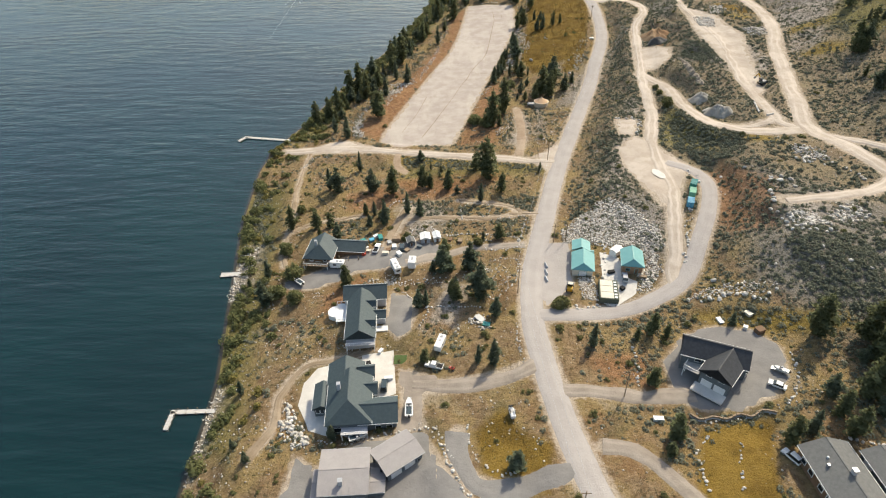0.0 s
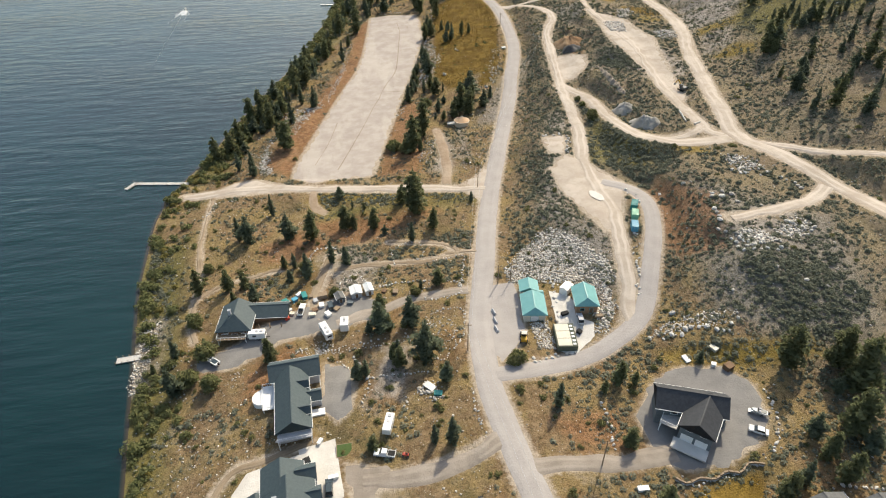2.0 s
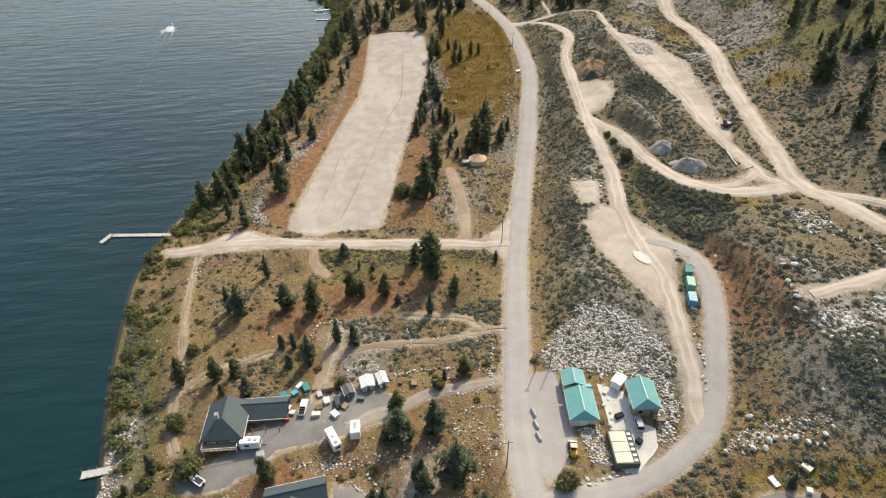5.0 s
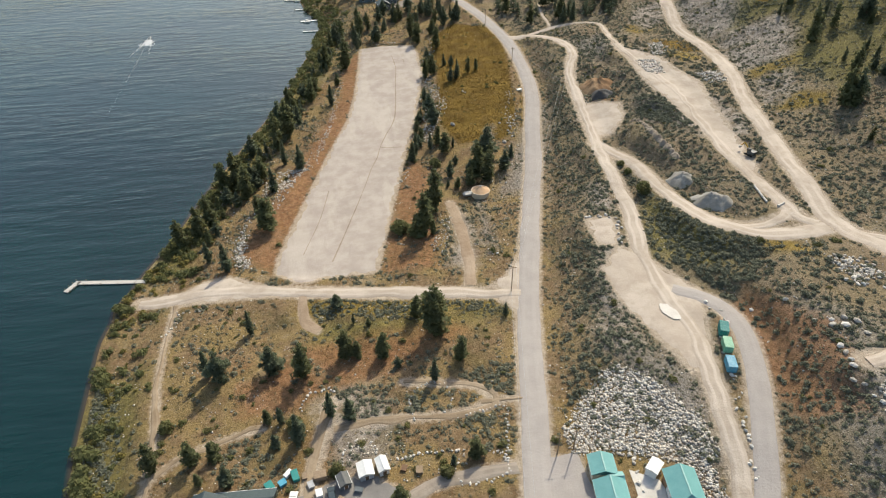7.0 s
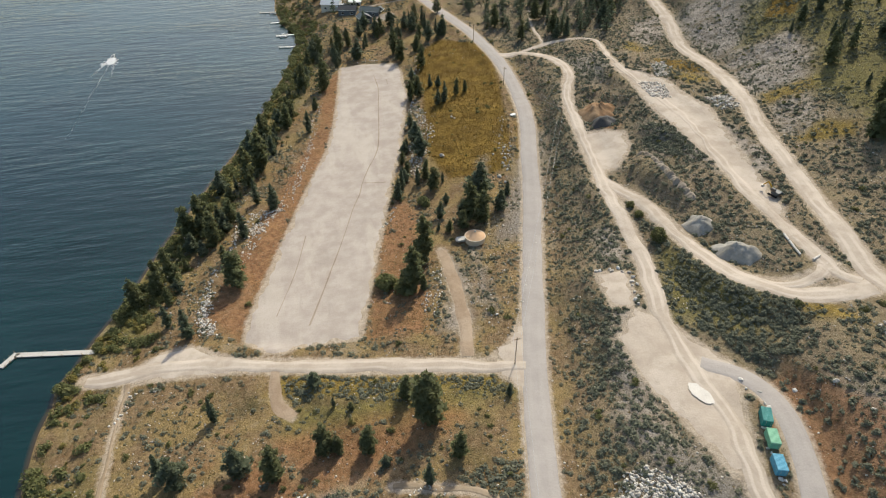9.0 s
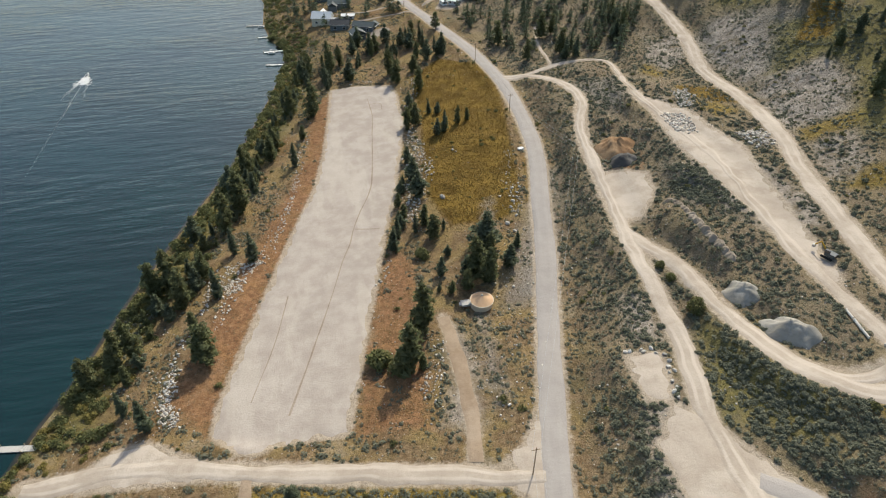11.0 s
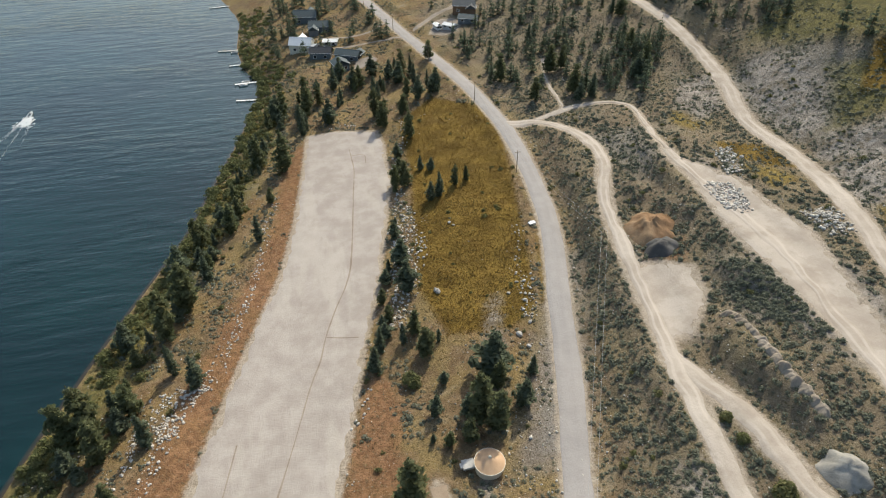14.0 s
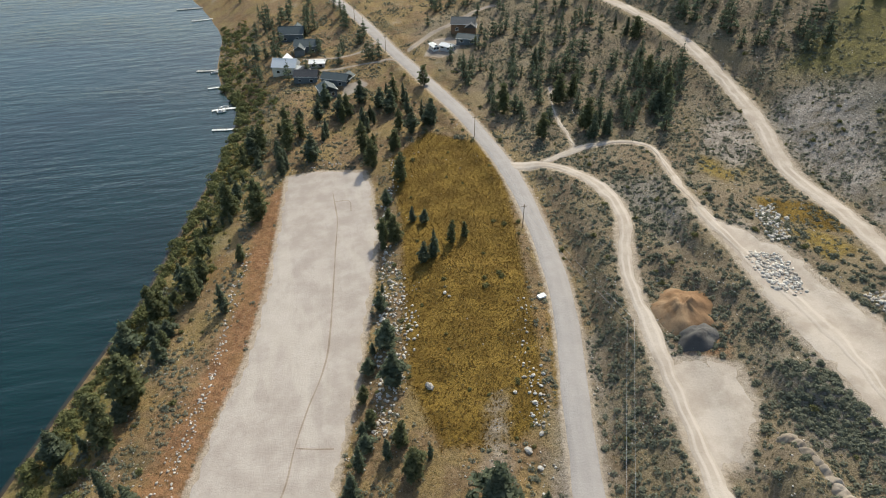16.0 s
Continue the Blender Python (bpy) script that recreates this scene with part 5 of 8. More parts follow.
for k, (x, y, wide, high) in enumerate(((37.5, 143.2, 4.4, 3.6), (-59.6, 212.3, 3.2, 3.0), (-60.5, 185.2, 4.6, 4.0), (-54.6, 168.8, 5.4, 4.4), (-58.5, 159.5, 4.6, 3.6), (-51.3, 155.2, 4.4, 4.6), (16.6, 288.0, 6.0, 3.8), (22.4, 283.5, 6.2, 4.2),
                                        (108.2, 274.0, 4.4, 4.2), (39.4, 336.2, 4.4, 3.2), (12.7, 179.8, 3.0, 2.4), (-24.6, 204.5, 3.6, 3.2), (108.5, 294.5, 2.6, 2.0), (108.8, 288.4, 2.4, 1.8), (-14.0, 187.5, 3.0, 2.6))):
    round_bush(x, y, wide, high, "rounded dark green bush on dry ground", 300 + k)


# ---------------------------------------------------------------- rocks
def stony(x, y, q):
    """Where loose stones lie: in patches, thicker on the banks and along the shore."""
    off = x - np.interp(y, *np.array(LINES[0], float).T[:2])
    d = patchy(x, y, 21, 6) * 0.6 + patchy(x, y, 22, 2.2) * 0.4 + 0.14 * (off < 3) + 0.26 * ((off < 44) & (y < 172)) + 0.08 * ((x < 45) & (y < 200))
    return q.uniform(0.42, 1.0, x.shape) < d - 0.25 * (inside_by(x, y, FIELD[0]) > 0)


x, y, q = scatter(110000, (-92, 66, 262, 520), stony, 33)
s = 0.07 + 0.3 * q.uniform(0, 1, x.shape) ** 3
v, f = blobs(OCTA_V, OCTA_F, np.stack([x, y, ground(x, y) + s * 0.2], 1), np.stack([s * 1.2, s, s * 0.8], 1), q, 0.35)
tagged(new("loose_stone", triangles("loose_stone", v, f, M["rubble"])), "loose pale stones strewn over dry soil", "stones", kind="stuff")


def boulder_mesh(seed):
    q = np.random.default_rng(seed)
    bm = bmesh.new()
    bmesh.ops.create_icosphere(bm, subdivisions=1, radius=1.0)
    cut = q.normal(0, 1, (7, 3))
    for vert in bm.verts:
        c = Vector(vert.co)
        for a in cut:
            a = Vector(a).normalized()
            over = c.dot(a) - 0.72
            if over > 0:
                c -= a * over
        vert.co = (c.x * 1.15, c.y * 0.9, c.z * 0.75)
    me = bpy.data.meshes.new("boulder")
    bm.to_mesh(me)
    bm.free()
    me.materials.append(M["stone"])
    return me


BOULDERS = [boulder_mesh(50 + k) for k in range(6)]


def boulder(x, y, s, q, parent=None, name="boulder"):
    ob = new(name, BOULDERS[int(q.integers(6))])
    ob.parent = parent
    ob.matrix_basis = pose(x, y, float(ground(x, y)) + s * 0.30, q.uniform(-25, 25), q.uniform(-25, 25), q.uniform(0, 360)) @ Matrix.Diagonal((s, s * q.uniform(0.8, 1.1), s * q.uniform(0.7, 1.1), 1))
    return ob


def boulder_row(line, size, label, gap=1.15, side=0.35, seed=0):
    q = np.random.default_rng(int(1000 + line[0][0] * 7 + line[0][1]))
    row = new("boulder_row")
    tagged(row, label, "boulders", "rows of boulders")
    c = resampled(line, size * 2 * gap)
    for x, y in c:
        if q.random() < 0.88:
            boulder(x + q.normal(0, side), y + q.normal(0, side), size * q.uniform(0.65, 1.3), q, row)


ROAD_ROWS = [
    (0.85, [(75.6, 143.3), (82.3, 141.8), (89, 142.1), (93.2, 142.2), (96.9, 138.3), (99.8, 139.2), (102, 142.1)]),
    (0.9, [(116.1, 181.7), (114.3, 176.5), (114.5, 170.2), (114.8, 164.4), (116.3, 161.1), (121.3, 159.1), (128.3, 160)]),
    (0.95, [(118.8, 188.4), (123.9, 187), (128.6, 184.6), (131.6, 180.5)]),
    (0.95, [(117, 192), (122, 190.5), (126.6, 188)]),
    (0.75, [(134.7, 203.5), (139.7, 201), (143.8, 198.9), (148.8, 198.2), (151.5, 191), (151.7, 186.7)]),
    (0.55, [(96.5, 200), (92.4, 189), (87.5, 175), (84, 165), (82.3, 159.5)]),
    (0.6, [(40, 141.4), (44.8, 142.3), (51.3, 143.5), (55.3, 144.1)]),
    (0.6, [(57.4, 172.6), (55.7, 165.6), (54.3, 157.6), (51.8, 147)]),
    (0.72, [(81.9, 265.6), (86.8, 264.4), (91.3, 263), (92, 259.4), (89.9, 253.8), (87.4, 247.5)]),
    (0.7, [(99, 214.8), (99.7, 212.1), (100.7, 207.9), (100.7, 203.4)]),
]
BANK_ROWS = [
    (0.5, [(-28.4, 353.4), (-36.7, 350.5), (-37, 335), (-40.6, 321.3), (-44.5, 309.3), (-46.5, 302), (-46.4, 292.6), (-40.7, 282.6)]),
    (0.35, [(-30, 351), (-35, 348), (-36, 338)]),
    (0.35, [(-43.5, 312), (-47.5, 301), (-47.4, 291), (-43, 284)]),
    (0.45, [(-31, 322), (-27.7, 333), (-26.9, 338.3), (-25.8, 342.8)]),
    (0.5, [(-27.7, 345.5), (-26, 351.4), (-22, 351.9), (-18.9, 352.2), (-16.6, 353.7)]),
    (0.4, [(-15, 357), (-12, 368), (-8.3, 384.7), (-4.6, 401.3), (-2.1, 421.3), (0.2, 438.3), (4.9, 453.7)]),
    (0.55, [(47, 414), (46.2, 403), (44.3, 386), (41.5, 375.8), (39.8, 361.7), (36.4, 357)]),
    (0.5, [(57.7, 401.3), (54.6, 392.1), (50.7, 383.5), (48.7, 378.3), (46.1, 373.2)]),
    (0.75, [(85.7, 368), (84, 362), (82, 357), (80.5, 352.2), (79.9, 346)]),
    (0.5, [(31.8, 507.5), (39.6, 509.5), (44.6, 508.4)]),
    (0.5, [(66.6, 499.9), (65.3, 485.4), (58.5, 466.2), (55, 450)]),
    (0.5, [(27.3, 338), (24.9, 332.5), (20.6, 322.7)]),
    (0.4, [(-67, 251.9), (-63.5, 259), (-63.3, 264), (-55, 263)]),
]
GARDEN_ROWS = [
    (0.45, [(-12.7, 189), (-12.5, 192), (-9.5, 195.3), (-5.1, 195.1), (-3.3, 191.1), (-2.9, 188.2)]),
    (0.45, [(-22.6, 209), (-22.6, 211.1), (-20.1, 214.6), (-15.3, 215.4), (-13.7, 213.7)]),
    (0.45, [(1.3, 187.2), (9.9, 186.6), (19.7, 184.8), (26.5, 182.7), (28, 180.5), (26.3, 175.8), (17.4, 176)]),
    (0.45, [(19.2, 195.5), (25.4, 195.8), (31.6, 195.6), (31, 190), (28.7, 181.8)]),
    (0.45, [(-19.9, 161.9), (-8.5, 161.4), (0.8, 161.4)]),
    (0.5, [(-8.9, 157), (-6.4, 150.1), (-5.5, 144.5), (-8.5, 138)]),
    (0.45, [(-6.2, 101), (-2.1, 95), (1.5, 86.8), (4.5, 80.6), (8, 77)]),
    (0.45, [(-3.2, 99), (-0.6, 95), (2.4, 89)]),
    (0.45, [(6.2, 99.2), (7.5, 90.5), (12.4, 84.8), (17.4, 84.3)]),
    (0.45, [(-33.9, 97.6), (-27.4, 95.6), (-18.6, 97.4), (-6.6, 99)]),
    (0.7, [(-44.5, 111), (-43, 105), (-41, 100), (-37, 97)]),
    (0.5, [(98.7, 119.4), (97.2, 111.5), (93.6, 104.3), (90, 101)]),
    (0.4, [(63.4, 98.2), (70.5, 97), (79.6, 97.6), (88.1, 100)]),
    (0.45, [(67, 93.3), (64, 90), (62.7, 86.8), (61.9, 78)]),
    (0.45, [(73.9, 90), (70.8, 82), (69.3, 74)]),
    (0.5, [(55.8, 124.6), (55, 116), (54, 110)]),
    (0.4, [(22.5, 136), (22.5, 125.1), (23, 119.4)]),
    (0.5, [(98, 90), (104, 89), (112, 86), (118, 82)]),
    (0.32, [(-22.1, 161.6), (-12.2, 160.4), (-1.4, 159.1), (7.9, 159.2)]),
    (0.42, [(-16.8, 158.1), (-12.5, 154.2), (-8.3, 150.1), (-4.2, 147.6), (4.4, 146), (13, 145.1)]),
    (0.42, [(3.5, 135.1), (7.4, 138), (11.3, 140.1), (16.7, 141.8), (19.7, 142.6)]),
    (0.4, [(15.8, 168.4), (21.9, 169.9), (26.4, 167.8), (25.3, 160.1), (22.6, 153.7), (18.4, 149.9)]),
    (0.4, [(7.4, 161.4), (10.3, 154.9), (14, 150.4), (18.2, 149)]),
    (0.38, [(15.4, 176), (15.6, 181.6), (20.5, 184.2), (27, 181.9), (27.9, 176.7)]),
    (0.34, [(7.3, 197.6), (7.6, 204.8), (11.7, 209), (17.5, 207.5), (18.5, 201.5), (15.8, 198.2)]),
]
for size, line in ROAD_ROWS:
    boulder_row(line, size, "row of large pale boulders edging a gravel road", side=0.6)
for size, line in BANK_ROWS:
    boulder_row(line, size, "row of pale boulders along a dry bank", side=0.9)
for size, line in GARDEN_ROWS:
    boulder_row(line, size, "low garden edging of pale field stones", side=0.25)
q = np.random.default_rng(77)
LONE = [(55, 370, 1.5), (75.2, 337.5, 0.9), (76.3, 360, 0.7), (64.8, 308, 0.7), (73.4, 331, 0.6), (48.2, 262, 0.6), (74, 343, 1.2), (68, 405, 0.9), (69, 403, 0.7), (88, 150, 1.1),
        (120, 152, 0.9), (106, 150, 0.8), (110, 207, 0.8), (126, 146, 0.8), (131, 143, 1.0), (116, 203, 0.9), (52.5, 319, 0.8), (175, 392, 1.1), (176.5, 390, 1.0)]
for x, y, s in LONE:
    tagged(boulder(x, y, s, q), "single pale boulder lying in dry grass", "boulder", "single boulders")


def rubble(name, outline, count, lo, hi, label, singles=0, lift=0.0):
    q = np.random.default_rng(int(abs(outline[0][0] * 13 + outline[0][1])))
    p = np.array(outline)
    c = q.uniform(p.min(0), p.max(0), (count * 3, 2))
    c = c[inside_by(c[:, 0], c[:, 1], outline) + q.normal(0, 0.8, len(c)) > 0][:count]
    s = lo + (hi - lo) * q.uniform(0, 1, len(c)) ** 2
    heap = new(name)
    tagged(heap, label, "rubble")
    for (x, y), z in zip(c[:singles], s[:singles]):
        boulder(x, y, z * 1.2, q, heap, "stone")
    c, s = c[singles:], s[singles:]
    if len(c):
        v, f = blobs(ICO_V, ICO_F, np.c_[c, ground(c[:, 0], c[:, 1]) + s * 0.3], np.stack([s * 1.1, s * 0.9, s * 0.75], 1), q, 0.28)
        rest = new("stone_fill", triangles("stone_fill", v, f, M["rubble"]))
        rest.parent = heap
        tagged(rest, kind="stuff")


rubble("rubble_slope", [(44.9, 185.3), (51.1, 190.7), (62.5, 198.5), (69.8, 193), (77.7, 176), (75.2, 166.2), (70.1, 160), (69, 168), (62, 172), (52.8, 176), (44.1, 178)], 5200, 0.13, 0.52, "steep slope of broken pale rock above the sheds", 280)
rubble("rubble_slope", [(67.6, 160), (73.8, 165.8), (73.4, 157.5), (66, 148), (63.5, 149), (66, 154)], 560, 0.14, 0.5, "bank of broken pale rock beside a paved yard", 60)
rubble("rubble_bed", [(45.6, 157.5), (51.1, 157), (50.4, 146.2), (45.4, 147.4)], 460, 0.14, 0.45, "bed of broken pale rock below a shed", 60)
rubble("rubble_heap", [(116, 170.3), (124, 169.5), (128, 161.8), (117.3, 162.4)], 260, 0.25, 0.7, "heap of pale quarried rock on a bench", 80)
rubble("rubble_heap", [(129, 168.1), (138.4, 173.1), (142.1, 166.1), (132.2, 162.1)], 220, 0.25, 0.65, "heap of pale quarried rock on a bench", 60)
rubble("rubble_heap", [(136.7, 216.3), (145.3, 211.8), (148.6, 203), (136.9, 202.7)], 220, 0.25, 0.7, "heap of pale quarried rock on a bench", 60)
rubble("rubble_heap", [(152, 371), (155, 379), (163, 374), (160.5, 363), (156, 357), (151.5, 364)], 360, 0.25, 0.8, "heap of pale quarried rock on bare ground", 60)
rubble("rubble_heap", [(171, 399), (177.5, 398.5), (170, 379.5), (164, 380.5)], 200, 0.25, 0.7, "heap of pale quarried rock on bare ground", 40)
rubble("rubble_heap", [(172, 353.8), (183.4, 353.9), (181.1, 341.8), (172.2, 337.9)], 260, 0.25, 0.7, "heap of pale quarried rock beside a dirt road", 60)
rubble("rubble_strip", [(-18, 357), (-11, 372), (-3, 405), (2, 440), (5, 452), (3, 440), (-5, 405), (-13, 375), (-21, 352)], 620, 0.16, 0.5, "strip of small pale stones along the bank")
rubble("rubble_strip", [(36, 358), (42, 378), (46, 404), (50, 430), (58, 470), (60, 468), (56, 430), (56, 398), (50, 380), (42, 358)], 760, 0.18, 0.6, "strip of pale stones among small trees")
rubble("rubble_strip", [(76, 300), (60, 262), (44, 250), (44, 268), (60, 312), (72, 345), (80, 340)], 260, 0.12, 0.4, "loose pale stones in dry grass by the road")
rubble("rubble_strip", [(84, 374), (94, 394), (90, 395), (82, 372), (77, 347), (82, 347)], 200, 0.15, 0.5, "loose pale stones in dry grass by the road")
rubble("rubble_strip", [(-34, 318), (-27, 334), (-24, 345), (-19, 350), (-16, 356), (-22, 354), (-29, 347), (-32, 334)], 300, 0.16, 0.55, "strip of pale stones along the bank")
rubble("rubble_bed", [(-45, 112), (-41, 103), (-36, 97), (-40, 95), (-46, 104)], 130, 0.3, 0.8, "rockery of grey boulders below a terrace", 60)
rubble("rubble_strip", [(-44.5, 306.5), (-46.3, 300.8), (-47.3, 293.5), (-46.8, 285.8), (-42.2, 281.4), (-40.4, 283.8), (-44.1, 290.2), (-43.3, 306.2)], 300, 0.16, 0.5, "band of tumbled pale stones on the bank", 70)
rubble("rubble_strip", [(-39.2, 329), (-38.2, 340), (-34.5, 346), (-30, 353), (-21, 354.8), (-21, 352.6), (-28, 350.8), (-32, 344), (-36, 339), (-37.2, 330)], 260, 0.15, 0.45, "band of tumbled pale stones on the bank", 60)
rubble("rubble_bed", [(-29.7, 344.2), (-25.3, 337.1), (-28, 335.1), (-34.2, 341)], 110, 0.15, 0.4, "patch of tumbled pale stones on the bank", 30)
rubble("rubble_bed", [(26, 272), (33, 290), (38, 292), (30, 268)], 110, 0.15, 0.5, "bed of pale stones under small trees")
rubble("rubble_strip", [(78, 143.5), (100, 141), (104, 143), (96, 147), (84, 147)], 320, 0.15, 0.5, "spill of pale stones at the foot of a bank")
rubble("rubble_bed", [(-12, 190), (-4, 190), (-5, 194), (-10, 194)], 60, 0.15, 0.35, "stony garden bed ringed with boulders")
rubble("rubble_bed", [(-27, 163), (-18, 166), (-15, 163), (-20, 160.5)], 110, 0.14, 0.45, "spill of pale stones on rusty soil")
rubble("rubble_bed", [(12, 166), (24, 167), (24, 156), (19, 152)], 120, 0.12, 0.4, "stony garden slope between boulder rows")
rubble("rubble_strip", [(-79, 160), (-79, 190), (-73, 191), (-73, 160)], 420, 0.12, 0.5, "pale stones along the lake beach")
rubble("rubble_strip", [(-72, 88), (-72, 108), (-69, 122), (-66, 119), (-66, 104), (-68, 88)], 300, 0.1, 0.4, "pale stones along the lake beach")
rubble("rubble_strip", [(10.2, 142), (13.6, 138), (15.2, 134.5), (12, 134), (8, 139)], 80, 0.2, 0.6, "loose pale stones beside a driveway")

# ---------------------------------------------------------------- building kit
M["shingle"] = speckled("dark_blue_grey_shingles", (0.038, 0.060, 0.067), (0.058, 0.084, 0.091), 1.2, 0.68, bump=0.03, fine=9.0, spec=0.5)
M["shingle_grey"] = speckled("grey_shingles", (0.115, 0.118, 0.115), (0.165, 0.166, 0.16), 1.2, 0.9, bump=0.03, fine=9.0)
M["shingle_black"] = speckled("charcoal_shingles", (0.034, 0.037, 0.042), (0.060, 0.064, 0.070), 1.2, 0.65, bump=0.03, fine=9.0)
M["metal_roof"] = speckled("mauve_grey_metal_roof", (0.265, 0.245, 0.24), (0.315, 0.295, 0.285), 0.4, 0.55, 0.0, spec=0.4)
M["teal_roof"] = speckled("teal_metal_roof", (0.125, 0.325, 0.325), (0.165, 0.385, 0.38), 0.5, 0.45, 0.0, spec=0.5)
M["siding"] = speckled("blue_grey_siding", (0.105, 0.125, 0.135), (0.15, 0.17, 0.18), 1.0, 0.8)
M["siding_pale"] = speckled("pale_grey_siding", (0.42, 0.42, 0.43), (0.52, 0.52, 0.53), 1.0, 0.8)
M["siding_brown"] = speckled("brown_timber_siding", (0.14, 0.085, 0.05), (0.21, 0.13, 0.08), 1.2, 0.85)
M["brick"] = speckled("tan_brick", (0.27, 0.16, 0.095), (0.36, 0.23, 0.14), 3.0, 0.9, bump=0.02)
M["white"] = speckled("white_paint", (0.70, 0.70, 0.68), (0.80, 0.80, 0.78), 1.0, 0.6)
M["cream"] = speckled("cream_paint", (0.58, 0.53, 0.43), (0.68, 0.63, 0.52), 0.8, 0.7)
M["glass"] = speckled("dark_window_glass", (0.012, 0.018, 0.022), (0.022, 0.030, 0.034), 1.0, 0.08, 0.0, spec=0.8)
M["wood"] = speckled("weathered_planks", (0.22, 0.16, 0.105), (0.33, 0.255, 0.18), 2.0, 0.9)
M["grey_wood"] = speckled("silvered_planks", (0.40, 0.385, 0.36), (0.54, 0.52, 0.49), 2.0, 0.9)
M["canvas"] = speckled("tan_canvas", (0.56, 0.36, 0.21), (0.64, 0.43, 0.27), 0.8, 0.85)
M["canvas_pale"] = speckled("pale_canvas", (0.58, 0.46, 0.33), (0.66, 0.54, 0.40), 0.8, 0.85)
M["rubber"] = speckled("black_rubber", (0.018, 0.018, 0.018), (0.03, 0.03, 0.03), 5, 0.9)
M["steel"] = speckled("galvanised_steel", (0.34, 0.35, 0.36), (0.46, 0.47, 0.48), 2, 0.45, 0.6)
M["yellow"] = speckled("yellow_machine_paint", (0.55, 0.30, 0.03), (0.62, 0.36, 0.05), 1.5, 0.5)
M["red"] = speckled("red_paint", (0.42, 0.05, 0.03), (0.5, 0.08, 0.05), 1.5, 0.4)
M["blue"] = speckled("bright_blue_paint", (0.07, 0.30, 0.44), (0.11, 0.37, 0.50), 0.8, 0.35)
M["green"] = speckled("bright_green_paint", (0.16, 0.42, 0.27), (0.22, 0.49, 0.33), 0.8, 0.35)
M["teal"] = speckled("dark_teal_paint", (0.02, 0.20, 0.19), (0.04, 0.26, 0.24), 0.8, 0.5)
M["olive_wall"] = speckled("mossy_dark_concrete", (0.075, 0.085, 0.062), (0.12, 0.13, 0.095), 0.9, 0.9)
M["dark_car"] = speckled("dark_car_paint", (0.03, 0.05, 0.06), (0.04, 0.06, 0.07), 1, 0.25, spec=0.6)
M["turf"] = speckled("green_turf", (0.05, 0.085, 0.025), (0.075, 0.11, 0.035), 1.5, 0.95)
M["foam"] = speckled("white_wake_foam", (0.62, 0.64, 0.64), (0.75, 0.76, 0.76), 0.6, 0.7)
M["dark_gravel"] = gravel_material("dark_grey_gravel", (0.085, 0.080, 0.076), (0.145, 0.138, 0.13), 0.3, pale=(0.22, 0.21, 0.195))
M["grey_gravel"] = gravel_material("grey_crushed_gravel", (0.25, 0.235, 0.205), (0.35, 0.33, 0.29), 0.5, pale=(0.43, 0.41, 0.37))
M["sandy"] = gravel_material("orange_sand", (0.19, 0.11, 0.06), (0.28, 0.175, 0.10), 0.5, pale=(0.34, 0.25, 0.16))
M["loam"] = gravel_material("grey_brown_spoil", (0.24, 0.20, 0.155), (0.35, 0.295, 0.235), 0.5, pale=(0.44, 0.38, 0.31))


def part(name, bm, material, parent, label=""):
    """Links a bmesh as one mesh object under a thing or a part."""
    bmesh.ops.recalc_face_normals(bm, faces=bm.faces)
    me = bpy.data.meshes.new(name)
    bm.to_mesh(me)
    bm.free()
    me.materials.append(M[material])
    ob = new(name, me)
    ob.parent = parent
    return tagged(ob, label)


def block(bm, x0, y0, z0, x1, y1, z1):
    m = Matrix.Translation(((x0 + x1) / 2, (y0 + y1) / 2, (z0 + z1) / 2)) @ Matrix.Diagonal((abs(x1 - x0), abs(y1 - y0), abs(z1 - z0), 1))
    bmesh.ops.create_cube(bm, size=1.0, matrix=m)
    return bm


def slab(x0, y0, z0, x1, y1, z1, bevel=0.0):
    bm = block(bmesh.new(), x0, y0, z0, x1, y1, z1)
    if bevel:
        bmesh.ops.bevel(bm, geom=bm.edges[:], offset=bevel, segments=2, affect="EDGES")
    return bm


def rod(a, b, r, n=8, r2=None):
    bm = bmesh.new()
    a, b = Vector(a), Vector(b)
    m = Matrix.Translation((a + b) / 2) @ (b - a).to_track_quat("Z", "Y").to_matrix().to_4x4()
    bmesh.ops.create_cone(bm, cap_ends=True, segments=n, radius1=r, radius2=r if r2 is None else r2, depth=(b - a).length, matrix=m)
    return bm


def thing(name, x, y, rz, label, category, group="", sink=0.0, z=None):
    ob = new(name)
    ob.matrix_basis = pose(x, y, (float(ground(x, y)) if z is None else z) - sink, 0, 0, rz)
    return tagged(ob, label, category, group)


def turned(bm, m):
    bmesh.ops.transform(bm, matrix=m, verts=bm.verts)
    return bm


def roof_solid(a, b, eave, rise, over, hip0, hip1, thick=0.22):
    """A ridge roof along y over half sizes a, b; hip0 and hip1 draw the ridge's ends in."""
    drop = over * rise / a
    A, B = a + over, b + over
    top = [(-A, -B, eave - drop), (A, -B, eave - drop), (A, B, eave - drop), (-A, B, eave - drop), (0, -B + hip0, eave + rise), (0, B - hip1, eave + rise)]
    bm = bmesh.new()
    t = [bm.verts.new(v) for v in top]
    u = [bm.verts.new((v[0], v[1], v[2] - thick)) for v in top]
    for f in ((0, 1, 4), (1, 2, 5, 4), (2, 3, 5), (3, 0, 4, 5)):
        bm.faces.new([t[i] for i in f])
        bm.faces.new([u[i] for i in reversed(f)])
    for i in range(4):
        j = (i + 1) % 4
        bm.faces.new((t[j], t[i], u[i], u[j]))
    return bm


